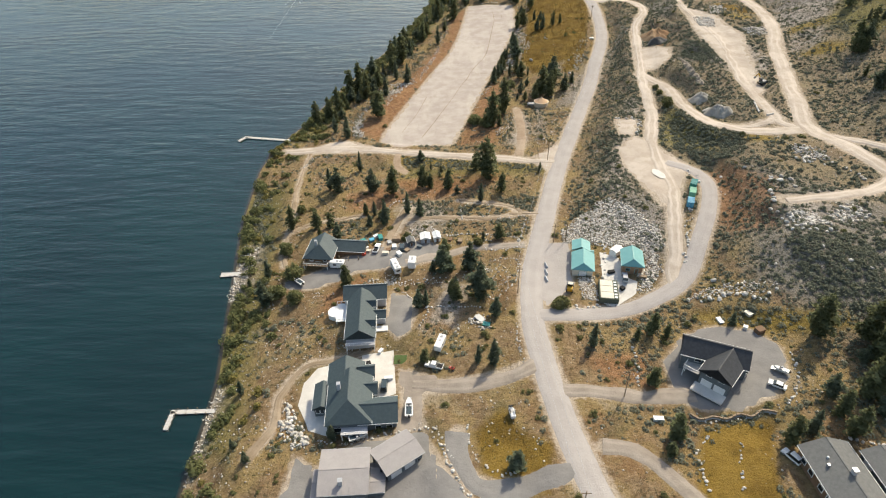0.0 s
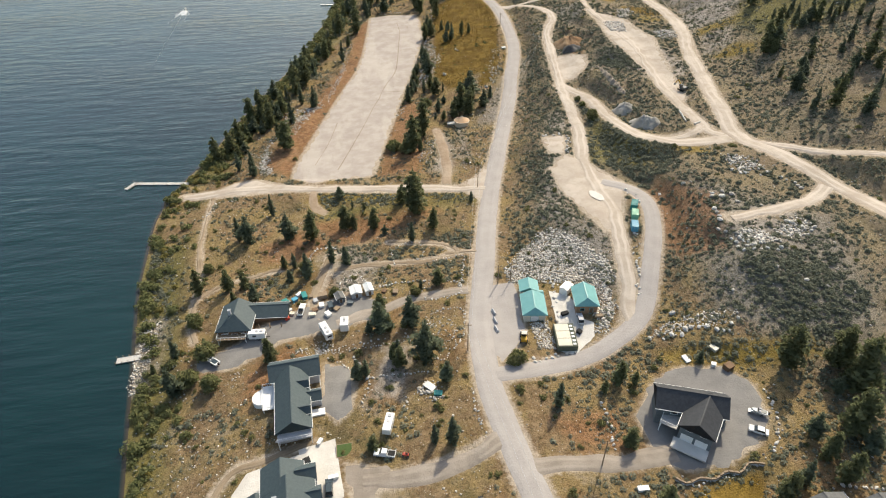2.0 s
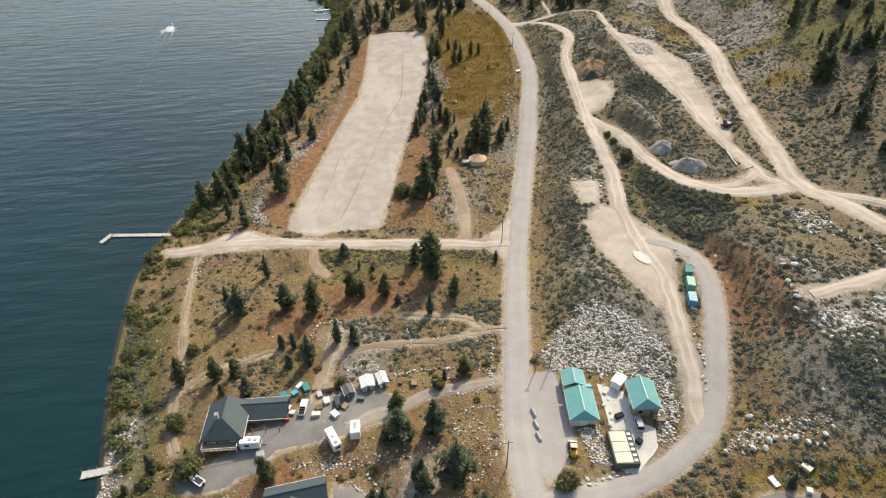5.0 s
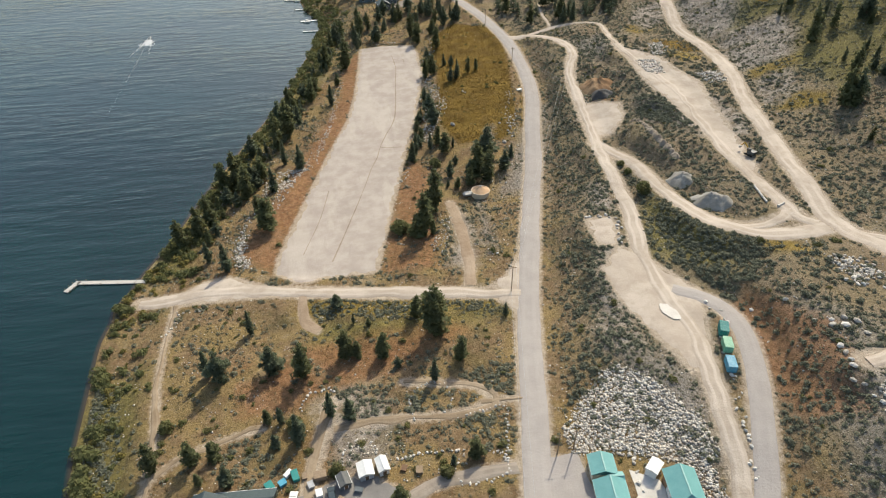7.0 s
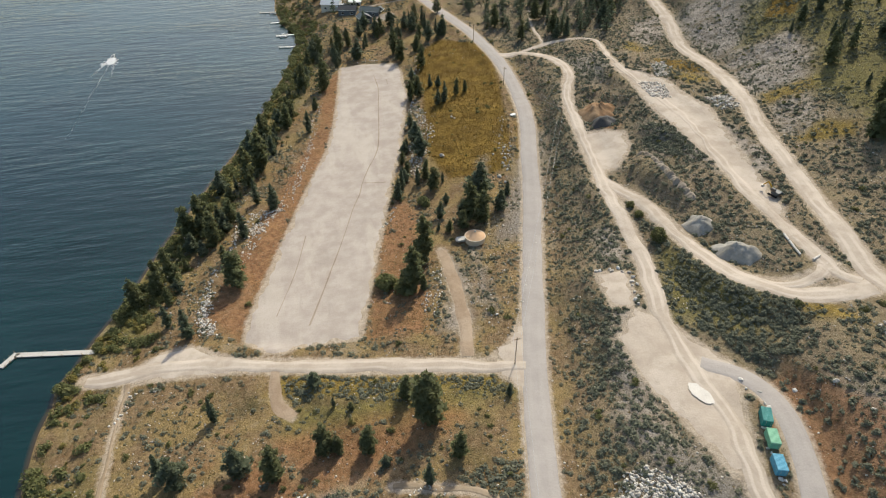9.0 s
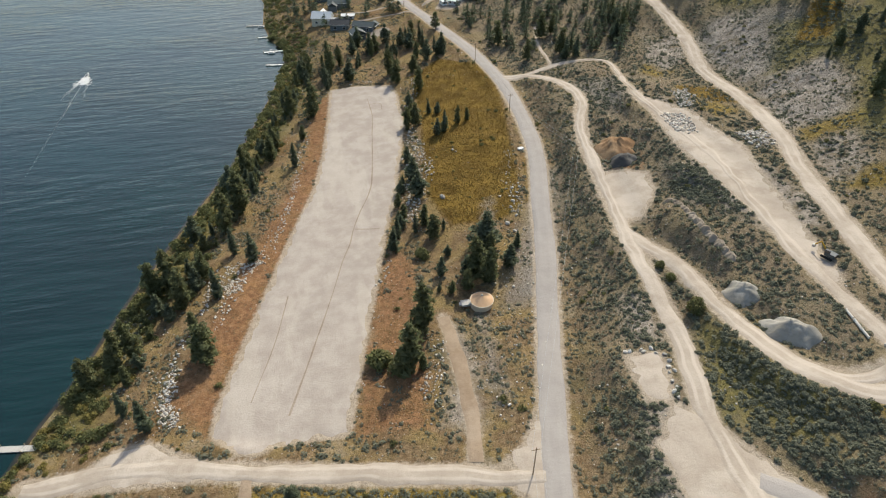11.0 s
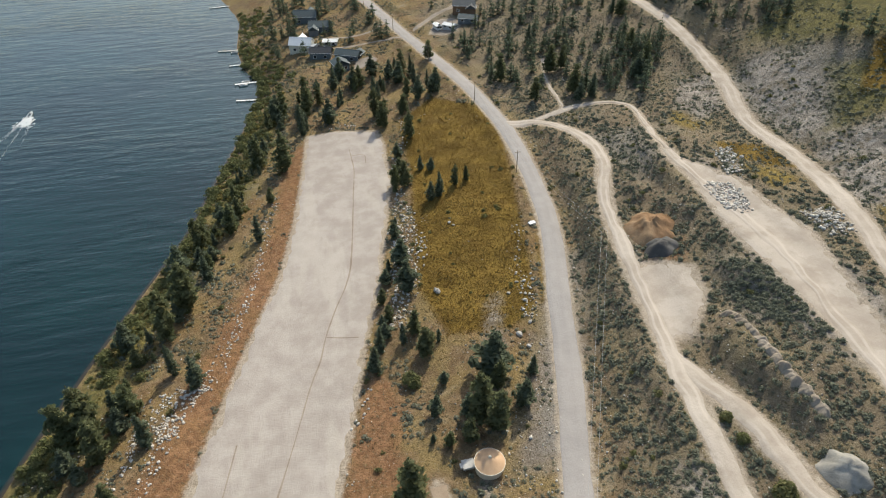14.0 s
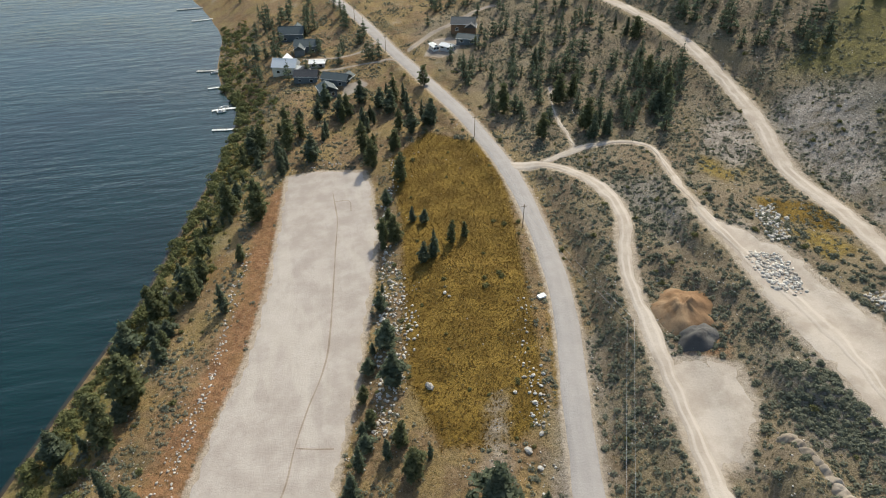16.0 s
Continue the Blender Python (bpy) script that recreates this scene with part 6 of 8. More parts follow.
def wall_solid(a, b, eave, rise, hip0, hip1):
    """Walls of a block, closed up to the roof, with gable ends where there is no hip."""
    bm = block(bmesh.new(), -a, -b, -1.5, a, b, eave - 0.05)
    for sgn, hip in ((-1, hip0), (1, hip1)):
        if hip < 0.1:
            y0, y1 = sgn * b, sgn * (b - 0.25)
            v = [bm.verts.new(p) for y in (y0, y1) for p in ((-a, y, eave - 0.3), (a, y, eave - 0.3), (0, y, eave + rise - 0.3))]
            for f in ((0, 1, 2), (5, 4, 3), (0, 3, 4, 1), (1, 4, 5, 2), (2, 5, 3, 0)):
                bm.faces.new([v[i] for i in f])
    return bm


def wing(house, x, y, rz, sx, sy, eave, rise, roof, wall, hip0=0.0, hip1=0.0, over=0.5, openings=(), trim="white", z=0.0):
    """One block of a house, its ridge along its own y. openings: side (n, s, e, w), place along it, sill, width, height, kind."""
    m = pose(x, y, z, 0, 0, rz)
    a, b = sx / 2, sy / 2
    walls = part("wall", turned(wall_solid(a, b, eave, rise, hip0, hip1), m), wall, house)
    part("roof", turned(roof_solid(a, b, eave, rise, over, hip0, hip1), m), roof, house)
    ridge = block(bmesh.new(), -0.14, -b - over + hip0, eave + rise - 0.03, 0.14, b + over - hip1, eave + rise + 0.06)
    part("ridge_cap", turned(ridge, m), roof, house)
    drop = over * rise / a
    for s in (-1, 1):
        part("gutter", turned(slab(s * (a + over), -b - over, eave - drop - 0.2, s * (a + over + 0.12), b + over, eave - drop - 0.04), m), trim, house)
    for side, u, sill, w, h, kind in openings:
        turn = {"s": pose(0, -b, 0), "n": pose(0, b, 0, 0, 0, 180), "e": pose(a, 0, 0, 0, 0, 90), "w": pose(-a, 0, 0, 0, 0, -90)}[side]
        k = m @ turn
        frame_bm = bmesh.new()
        for q in ((-w / 2 - 0.12, -0.07, sill - 0.12, w / 2 + 0.12, 0.02, sill), (-w / 2 - 0.12, -0.07, sill + h, w / 2 + 0.12, 0.02, sill + h + 0.12),
                  (-w / 2 - 0.12, -0.07, sill, -w / 2, 0.02, sill + h), (w / 2, -0.07, sill, w / 2 + 0.12, 0.02, sill + h)):
            block(frame_bm, q[0] + u, q[1], q[2], q[3] + u, q[4], q[5])
        name = {"window": "window", "door": "door", "garage": "garage_door"}[kind]
        inner = bmesh.new()
        if kind == "garage":
            for i in range(4):
                block(inner, u - w / 2, -0.05, sill + i * h / 4 + 0.02, u + w / 2, 0.02, sill + (i + 1) * h / 4 - 0.02)
        else:
            block(inner, u - w / 2, -0.03, sill, u + w / 2, 0.02, sill + h)
        o = part(name, turned(inner, k), {"window": "glass", "door": "siding_brown", "garage": "white"}[kind], house)
        part("frame", turned(frame_bm, k), trim, o)
    return walls


def chimney(house, x, y, z0, z1, s=0.45):
    stack = part("chimney", slab(x - s, y - s, z0, x + s, y + s, z1, 0.04), "siding_pale", house)
    part("chimney_cap", slab(x - s - 0.1, y - s - 0.1, z1, x + s + 0.1, y + s + 0.1, z1 + 0.15), "steel", stack)


def deck(house, x0, y0, x1, y1, z, mat="grey_wood", rails="snew", name="deck"):
    d = part(name, slab(x0, y0, z - 0.2, x1, y1, z), mat, house)
    for px in (x0 + 0.2, x1 - 0.2):
        for py in (y0 + 0.2, y1 - 0.2):
            part("post", slab(px - 0.1, py - 0.1, -1.5, px + 0.1, py + 0.1, z - 0.2), "white", d)
    sides = {"s": (x0, y0, x1, y0), "n": (x0, y1, x1, y1), "w": (x0, y0, x0, y1), "e": (x1, y0, x1, y1)}
    for c in rails:
        ax, ay, bx, by = sides[c]
        bm = bmesh.new()
        block(bm, ax - 0.05, ay - 0.05, z + 0.95, bx + 0.05, by + 0.05, z + 1.05)
        n = max(2, int(math.hypot(bx - ax, by - ay) / 1.2))
        for i in range(n + 1):
            px, py = ax + (bx - ax) * i / n, ay + (by - ay) * i / n
            block(bm, px - 0.04, py - 0.04, z, px + 0.04, py + 0.04, z + 0.95)
        part("railing", bm, "white", d)


def row_of(side, places, sill, w, h, kind="window"):
    return [(side, u, sill, w, h, kind) for u in places]


# ---------------------------------------------------------------- houses by the lake
def lake_house_long():
    h = thing("house", -26.2, 140.0, 3.5, "long house with dark blue shingles and pale siding", "house")
    wing(h, 0, 0, 0, 8.6, 19, 4.2, 3.2, "shingle", "siding_pale", openings=row_of("s", (-2.4, 0, 2.4), 0.9, 1.5, 1.3) + row_of("s", (-1, 1), 4.0, 1.2, 1.1) + row_of("w", (-7, -4, -1, 2, 5), 1.0, 1.4, 1.4) + row_of("e", (-6, -2), 1.0, 1.2, 1.3))
    wing(h, 0.9, 11.8, 90, 7.0, 13.4, 4.2, 2.6, "shingle", "siding_pale", openings=row_of("s", (-5, 3, 5), 1.0, 1.3, 1.3) + row_of("e", (0.0,), 0.9, 1.6, 1.4))
    for y in (-4.5, 4.6):
        wing(h, 2.9, y, 90, 2.4, 3.2, 5.0, 1.3, "shingle", "siding_pale", over=0.25, openings=row_of("n", (0,), 4.1, 0.8, 0.8))
    wing(h, 5.4, 1.6, 90, 3.6, 4.2, 3.2, 1.4, "shingle", "siding_pale", over=0.35, openings=[("n", 0, 0, 1.0, 2.05, "door")])
    deck(h, -8.4, 0.5, -4.4, 9.0, 1.6, "white", "swn")
    deck(h, -4.4, -11.6, 4.4, -9.6, 2.6, "siding_pale", "s")
    part("round_terrace", rod((-8.6, 5.2, -0.5), (-8.6, 5.2, 1.66), 2.7, 24), "white", h)
    part("front_porch", slab(4.4, -1.4, -0.5, 8.2, -3.6, 0.5), "white", h)


def lake_house_large():
    h = thing("house", -26.2, 108.0, 4.0, "large house with hipped dark blue shingle roofs", "house", z=7.2)
    wing(h, -1.2, 9.0, 0, 9.6, 7.0, 4.4, 3.0, "shingle", "siding", openings=row_of("n", (-2.5, 1.5), 1.0, 1.6, 1.4) + row_of("w", (0,), 1.0, 2.0, 1.5))
    wing(h, 0.2, -1.0, 0, 11.5, 15.5, 4.6, 3.8, "shingle", "siding", 5.0, 0.0, openings=row_of("s", (-3, 0, 3), 0.9, 1.8, 1.6) + row_of("w", (-4,), 1.0, 2.2, 1.6))
    wing(h, -7.6, 2.2, 0, 4.2, 8.2, 3.0, 1.2, "shingle", "siding", openings=row_of("s", (-1.2, 0, 1.2), 0.7, 0.9, 1.8) + row_of("w", (-2.6, 0, 2.6), 0.7, 1.7, 1.7))
    wing(h, 8.0, -4.6, 90, 8.0, 9.8, 4.0, 2.6, "shingle", "siding", openings=row_of("w", (-3, 0, 3), 1.0, 1.4, 1.2))
    wing(h, 4.4, 9.3, 90, 4.6, 4.4, 4.2, 1.8, "shingle", "siding", over=0.35, openings=row_of("n", (0,), 1.0, 1.4, 1.4))
    wing(h, 5.2, 3.0, 90, 4.2, 4.6, 4.2, 1.7, "shingle", "siding", over=0.35, openings=[("n", 0, 0, 1.2, 2.1, "door")])
    deck(h, -1.8, -11.2, 5.2, -8.8, 2.7, "siding_pale", "s")
    chimney(h, -2.5, 1.0, 6, 9.0)


def grey_house():
    h = thing("house", -24.4, 84.6, 3.0, "modern house with flat mauve grey metal roofs", "house", z=7.2)
    wing(h, 0, 0, 90, 11.6, 11.2, 5.2, 0.9, "metal_roof", "siding", over=0.6, trim="steel", openings=row_of("w", (-4, -1.4, 1.4, 4), 0.6, 1.8, 2.0))
    wing(h, 7.6, -2.4, 90, 4.6, 4.0, 3.2, 0.5, "metal_roof", "siding", over=0.35, trim="steel", openings=row_of("n", (0,), 1.0, 1.4, 1.2))
    wing(h, 7.0, 1.5, 90, 2.6, 2.8, 3.2, 0.3, "metal_roof", "siding_pale", over=0.2, trim="steel")
    wing(h, -6.6, -1.5, 90, 7.0, 2.4, 3.0, 0.3, "metal_roof", "siding", over=0.2, trim="steel")
    for k in range(9):
        part("roof_seam", slab(-6.0 + k * 1.5, -6.2, 5.38, -5.95 + k * 1.5, 0, 5.42), "metal_roof", h).rotation_euler = (0, 0, 0)
    chimney(h, -0.6, -3.8, 5.2, 7.2, 0.5)
    g = thing("garage", -11.9, 89.9, -54.0, "detached garage with mauve grey metal roof", "garage", z=8.2)
    wing(g, 0, 0, 0, 7.4, 10.2, 4.2, 0.9, "metal_roof", "siding", over=0.6, trim="steel", openings=[("e", -2.6, 0, 3.0, 2.6, "garage"), ("e", 1.4, 0, 3.0, 2.6, "garage"), ("e", 4.2, 0.9, 0.9, 1.0, "window")])


def shingle_house():
    h = thing("house", 91.2, 78.6, 4.0, "low house with wide grey shingle roof", "house")
    wing(h, 0, 0, 0, 11.2, 15, 4.0, 2.2, "shingle_grey", "siding_brown", over=0.6, openings=row_of("w", (-5, -2, 2, 5), 1.0, 1.5, 1.3))
    chimney(h, 0.6, -1.6, 4.5, 7.4, 0.5)
    part("roof_vent", slab(-3.4, 1.0, 4.6, -2.8, 1.6, 5.6), "steel", h)
    part("roof_vent", slab(-2.4, 3.0, 4.9, -2.0, 3.4, 5.7), "white", h)
    s = thing("garage", 103.0, 79.5, 4.0, "garage with grey shingle roof and white trim", "garage")
    wing(s, 0, 0, 0, 8.0, 9.5, 3.4, 1.5, "shingle_grey", "siding", over=0.5, openings=[("w", -2, 0, 2.6, 2.2, "garage")])


def gabled_house():
    h = thing("house", 76.0, 112.2, 0.0, "two storey gabled house with charcoal shingle roof", "house", z=13.9)
    g = row_of("s", (-1.7, 1.7), 4.1, 1.3, 1.1) + [("s", -1.75, 0, 2.7, 2.3, "garage"), ("s", 1.75, 0, 2.7, 2.3, "garage")]
    wing(h, 0.1, -1.2, -42, 7.8, 10.5, 5.6, 2.7, "shingle_black", "siding", openings=g + row_of("e", (-2, 2), 3.6, 1.2, 1.2), over=0.6)
    wing(h, -0.4, 4.0, 68, 7.4, 16.5, 5.6, 2.9, "shingle_black", "siding", openings=row_of("s", (0,), 3.2, 2.2, 1.8) + row_of("w", (-4, 0, 4), 3.4, 1.5, 1.4) + row_of("n", (0,), 3.2, 2.0, 1.8), over=0.6)
    wing(h, 6.6, 0.2, 48, 2.2, 2.6, 2.8, 0.8, "shingle_black", "white", over=0.2)
    d = part("deck", turned(slab(-7.6, -4.2, 2.4, -3.4, 4.6, 2.6), pose(-1.2, -1.0, 0, 0, 0, -42)), "grey_wood", h)
    for k in range(6):
        part("post", turned(slab(-7.5, -4.1 + k * 1.7, -0.8, -7.3, -3.9 + k * 1.7, 2.4), pose(-1.2, -1.0, 0, 0, 0, -42)), "white", d)
    rail = bmesh.new()
    block(rail, -7.6, -4.2, 3.5, -7.5, 4.6, 3.6)
    block(rail, -7.6, -4.2, 3.5, -3.4, -4.1, 3.6)
    for k in range(12):
        block(rail, -7.58, -4.2 + k * 0.78, 2.6, -7.52, -4.14 + k * 0.78, 3.5)
    part("railing", turned(rail, pose(-1.2, -1.0, 0, 0, 0, -42)), "white", d)
    part("apron", turned(slab(-4.6, -8.6, -0.3, 4.0, -5.2, 0.2), pose(0.1, -1.2, 0, 0, 0, -42)), "concrete", h)


def yard_house():
    h = thing("house", -45.4, 179.4, -6.0, "brown timber house with dark blue shingle roof", "house", z=5.2)
    wing(h, 0, 0, 0, 10.2, 11.2, 4.4, 3.2, "shingle", "siding_brown", 4.5, 0.0, openings=row_of("s", (-3, 0, 3), 0.8, 1.8, 1.8) + row_of("s", (-2.5, 2.5), 3.0, 1.2, 0.9) + row_of("w", (-3, 1), 1.0, 1.5, 1.4))
    wing(h, 6.0, 4.2, 90, 6.6, 19.0, 3.6, 2.0, "shingle", "siding_brown", 0.0, 3.0, openings=[("w", -5.0, 0, 3.6, 2.4, "garage")])
    part("carport_floor", slab(6.2, -3.4, -0.3, 14.6, 0.6, 0.10), "concrete", h)
    for x in (7.0, 10.5, 14.2):
        part("post", slab(x - 0.12, -2.4, -0.5, x + 0.12, -2.16, 3.2), "wood", h)
    deck(h, -5.0, -8.0, 4.0, -5.7, 2.4, "wood", "sew")
    chimney(h, -1.4, -1.0, 5.6, 8.6, 0.4)


lake_house_long()
lake_house_large()
grey_house()
shingle_house()
gabled_house()
yard_house()


# ---------------------------------------------------------------- service sheds, tank, yurt
def service_sheds():
    a = thing("shed", 48.1, 162.7, -10.0, "service shed with teal metal roof", "shed", "teal roofed sheds")
    wing(a, 0, 0, 0, 6.6, 9.0, 3.3, 1.7, "teal_roof", "cream", 1.5, 0.0, openings=[("s", 0, 0, 2.4, 2.2, "garage"), ("w", -2, 1, 1, 1, "window")], trim="teal_roof")
    wing(a, 1.9, 5.6, 90, 2.4, 3.4, 3.0, 0.6, "teal_roof", "cream", over=0.2, trim="teal_roof")
    wing(a, -0.6, 9.0, 0, 5.4, 4.8, 3.3, 1.2, "teal_roof", "cream", over=0.4, trim="teal_roof")
    b = thing("shed", 64.1, 161.0, -10.0, "brick service shed with teal metal roof", "shed", "teal roofed sheds")
    wing(b, 0, 0, 0, 6.4, 8.4, 3.6, 1.8, "teal_roof", "brick", 1.5, 0.0, openings=[("s", 1.4, 0, 1.0, 2.1, "door"), ("s", -1.4, 1.0, 1.2, 1.0, "window"), ("w", 0, 0, 2.6, 2.4, "garage")], trim="teal_roof")
    c = thing("storage_shed", 60.7, 168.2, 40.0, "small white storage shed beside rock slope", "shed")
    wing(c, 0, 0, 90, 2.6, 4.0, 2.3, 0.3, "white", "white", over=0.1)
    t = thing("water_tank", 54.1, 149.2, -9.0, "low concrete water tank with pale panel roof", "water tank")
    part("tank_wall", slab(-3.0, -4.8, -1.2, 3.0, 4.8, 1.9), "olive_wall", t)
    for k in range(3):
        lid = part("roof_panel", slab(-2.7, -4.5 + k * 3.05, 1.9, 1.4, -1.6 + k * 3.05, 2.02, 0.02), "cream", t)
        for j in (0.5, 1.9):
            part("hatch", slab(1.7, -4.3 + k * 3.05 + j - 0.4, 1.9, 2.6, -3.7 + k * 3.05 + j - 0.3, 2.05), "white", lid)


def yurt():
    y = thing("yurt", 52.4, 303.4, 0, "round tan canvas yurt with conical roof", "yurt")
    bm = bmesh.new()
    bmesh.ops.create_cone(bm, cap_ends=True, segments=36, radius1=3.6, radius2=3.6, depth=2.6, matrix=Matrix.Translation((0, 0, 0.9)))
    part("wall", bm, "canvas_pale", y)
    bm = bmesh.new()
    bmesh.ops.create_cone(bm, cap_ends=True, segments=36, radius1=3.85, radius2=0.35, depth=1.9, matrix=Matrix.Translation((0, 0, 3.1)))
    part("roof", bm, "canvas", y)
    bm = bmesh.new()
    bmesh.ops.create_uvsphere(bm, u_segments=12, v_segments=6, radius=0.42, matrix=Matrix.Translation((0, 0, 4.05)))
    part("crown_dome", bm, "cream", y)
    part("rim", rod((0, 0, 2.08), (0, 0, 2.2), 3.9, 36), "cream", y)
    d = part("deck", slab(-6.4, 0.6, -0.4, -3.3, 3.2, 0.35), "grey_wood", y)
    part("step", slab(-7.0, 1.2, -0.5, -6.4, 2.6, 0.15), "grey_wood", d)


service_sheds()
yurt()


# ---------------------------------------------------------------- far houses
def far_house(x, y, rz, sx, sy, eave, rise, roof, wall, label, extra=(), z=None):
    h = thing("house", x, y, rz, label, "house", "houses on the far shore", z=z)
    wing(h, 0, 0, 0, sx, sy, eave, rise, roof, wall, openings=row_of("s", (-sx / 4, sx / 4), 1.0, 1.6, 1.5) + row_of("w", (-sy / 4, sy / 4), 1.0, 1.8, 1.5) + row_of("s", (0,), eave, 1.4, 1.0))
    for ex, ey, er, ax, ay, ae, ar in extra:
        wing(h, ex, ey, er, ax, ay, ae, ar, roof, wall, over=0.4, openings=row_of("s", (0,), 1.0, 1.6, 1.4))
    return h


far_house(31, 682, 80, 10, 16, 5.2, 3.4, "shingle", "siding", "dark blue house among shore trees", [(6, -3, 90, 7, 10, 5.2, 2.6)])
far_house(39.5, 652, 80, 9, 15, 5.0, 2.6, "shingle", "siding", "dark blue house with wide shingle roof", [(-5, 4, 90, 6, 9, 4.2, 2.0)])
far_house(25, 624, 70, 9, 14, 5.0, 3.4, "white", "cream", "pale roofed house above the lake shore", [(5, 2, 90, 6, 11, 5.0, 2.8), (-2, -9, 0, 6, 7, 3.6, 1.4)])
far_house(43.5, 624, 78, 6, 9, 3.2, 0.7, "white", "siding_pale", "white roofed garage beside a drive")
far_house(36, 606, 75, 8, 13, 4.4, 2.4, "shingle_black", "siding", "charcoal house in the shade of pines", [(5, 3, 90, 6, 9, 4.0, 2.0)])
far_house(52, 596, 60, 8, 15, 4.0, 2.2, "shingle", "siding", "dark blue house beside a grey drive", [(3, -5, 90, 6, 8, 3.6, 1.8)])
far_house(45.5, 584, 10, 9, 9, 4.0, 2.4, "shingle", "siding", "square dark blue house near the shore")
far_house(133, 622, 70, 9, 14, 5.0, 2.8, "shingle_grey", "siding_brown", "red brown house on the wooded slope", [(-3, -5, 90, 6, 9, 4.0, 2.0)])
far_house(131, 604, 60, 7, 12, 3.4, 1.6, "shingle", "siding", "dark shed on the wooded slope")
far_house(118, 601, 40, 5, 8, 2.8, 0.8, "white", "siding_pale", "small white roofed shed in a cluttered yard")
far_house(111, 606, 10, 3, 7, 2.6, 0.5, "white", "white", "white trailer parked in a cluttered yard")

# ---------------------------------------------------------------- vehicles
def wheels(owner, xs, half, r, w=0.22):
    for x in xs:
        for s in (-1, 1):
            tyre = part("wheel", rod((x, s * half, r), (x, s * (half - w), r), r, 14), "rubber", owner)
            part("rim", rod((x, s * (half + 0.01), r), (x, s * (half - 0.03), r), r * 0.58, 10), "steel", tyre)


def hull(profile, half, inset=0.0):
    """A body from a side outline (x, z), across the half width, narrowed above by inset."""
    bm = bmesh.new()
    lo, hi = min(z for _, z in profile), max(z for _, z in profile)
    rows = [[bm.verts.new((x, s * (half - inset * (z - lo) / (hi - lo)), z)) for x, z in profile] for s in (-1, 1)]
    n = len(profile)
    for i in range(n):
        j = (i + 1) % n
        bm.faces.new((rows[0][i], rows[0][j], rows[1][j], rows[1][i]))
    bm.faces.new(rows[0][::-1])
    bm.faces.new(rows[1])
    bmesh.ops.bevel(bm, geom=[e for e in bm.edges], offset=0.05, segments=1, affect="EDGES")
    return bm


def car(x, y, rz, paint, label, kind="car", z=None):
    c = thing("car" if kind != "pickup" else "pickup_truck", x, y, rz, label, "car" if kind != "pickup" else "pickup truck", z=float(ground(x, y)) + 0.12 if z is None else z)
    if kind == "pickup":
        part("body", hull([(-2.75, 0.45), (-2.75, 1.1), (0.95, 1.1), (2.65, 1.08), (2.78, 0.8), (2.78, 0.45)], 0.96), paint, c)
        part("cab", hull([(-0.75, 1.1), (-0.62, 1.85), (0.75, 1.85), (1.35, 1.1)], 0.92, 0.16), paint, c)
        part("windscreen", hull([(0.80, 1.80), (0.86, 1.80), (1.40, 1.14), (1.34, 1.14)], 0.74), "glass", c)
        part("rear_window", hull([(-0.80, 1.2), (-0.68, 1.76), (-0.64, 1.76), (-0.74, 1.2)], 0.70), "glass", c)
        part("load_bed", slab(-2.65, -0.80, 1.06, -0.85, 0.80, 1.13), "rubber", c)
        wheels(c, (-1.75, 1.75), 0.98, 0.39)
    else:
        long = 2.3 if kind == "car" else 2.4
        part("body", hull([(-long, 0.35), (-long, 0.95), (long - 0.2, 0.92), (long, 0.7), (long, 0.35)], 0.92), paint, c)
        top = 1.5 if kind == "car" else 1.75
        back = -1.5 if kind == "car" else -2.2
        part("cabin", hull([(back - 0.1, 0.92), (back + 0.25, top), (0.45, top), (1.15, 0.92)], 0.88, 0.14), "glass", c)
        part("roof", hull([(back + 0.3, top - 0.02), (back + 0.3, top + 0.06), (0.42, top + 0.06), (0.42, top - 0.02)], 0.75), paint, c)
        wheels(c, (-1.4, 1.4), 0.93, 0.34)
    for s in (-1, 1):
        part("headlight", slab(2.62 if kind == "pickup" else 2.2, s * 0.7 - 0.15, 0.72, 2.8 if kind == "pickup" else 2.32, s * 0.7 + 0.15, 0.9), "white", c)
    return c


def camper(x, y, rz, length, label, wide=2.4, high=2.5, kind="camper_trailer"):
    c = thing(kind, x, y, rz, label, "trailer", z=float(ground(x, y)) + 0.1)
    L = length / 2
    part("body", slab(-L, -wide / 2, 0.5, L, wide / 2, 0.5 + high, 0.12), "white", c)
    part("roof_hatch", slab(-0.4, -0.4, 0.5 + high, 0.4, 0.4, 0.62 + high), "steel", c)
    part("roof_unit", slab(L - 1.6, -0.4, 0.5 + high, L - 0.7, 0.4, 0.75 + high, 0.06), "siding_pale", c)
    for s in (-1, 1):
        part("window", slab(-L * 0.5, s * wide / 2 - 0.03, 1.6, -L * 0.5 + 1.2, s * wide / 2 + 0.03, 2.3), "glass", c)
    part("window", slab(L - 0.03, -0.7, 1.6, L + 0.03, 0.7, 2.3), "glass", c)
    part("door", slab(L * 0.3, wide / 2 - 0.02, 0.7, L * 0.3 + 0.7, wide / 2 + 0.04, 2.4), "siding_pale", c)
    part("drawbar", slab(L, -0.08, 0.45, L + 1.2, 0.08, 0.58), "rubber", c)
    wheels(c, (-0.5, 0.35), wide / 2 - 0.05, 0.33)
    return c


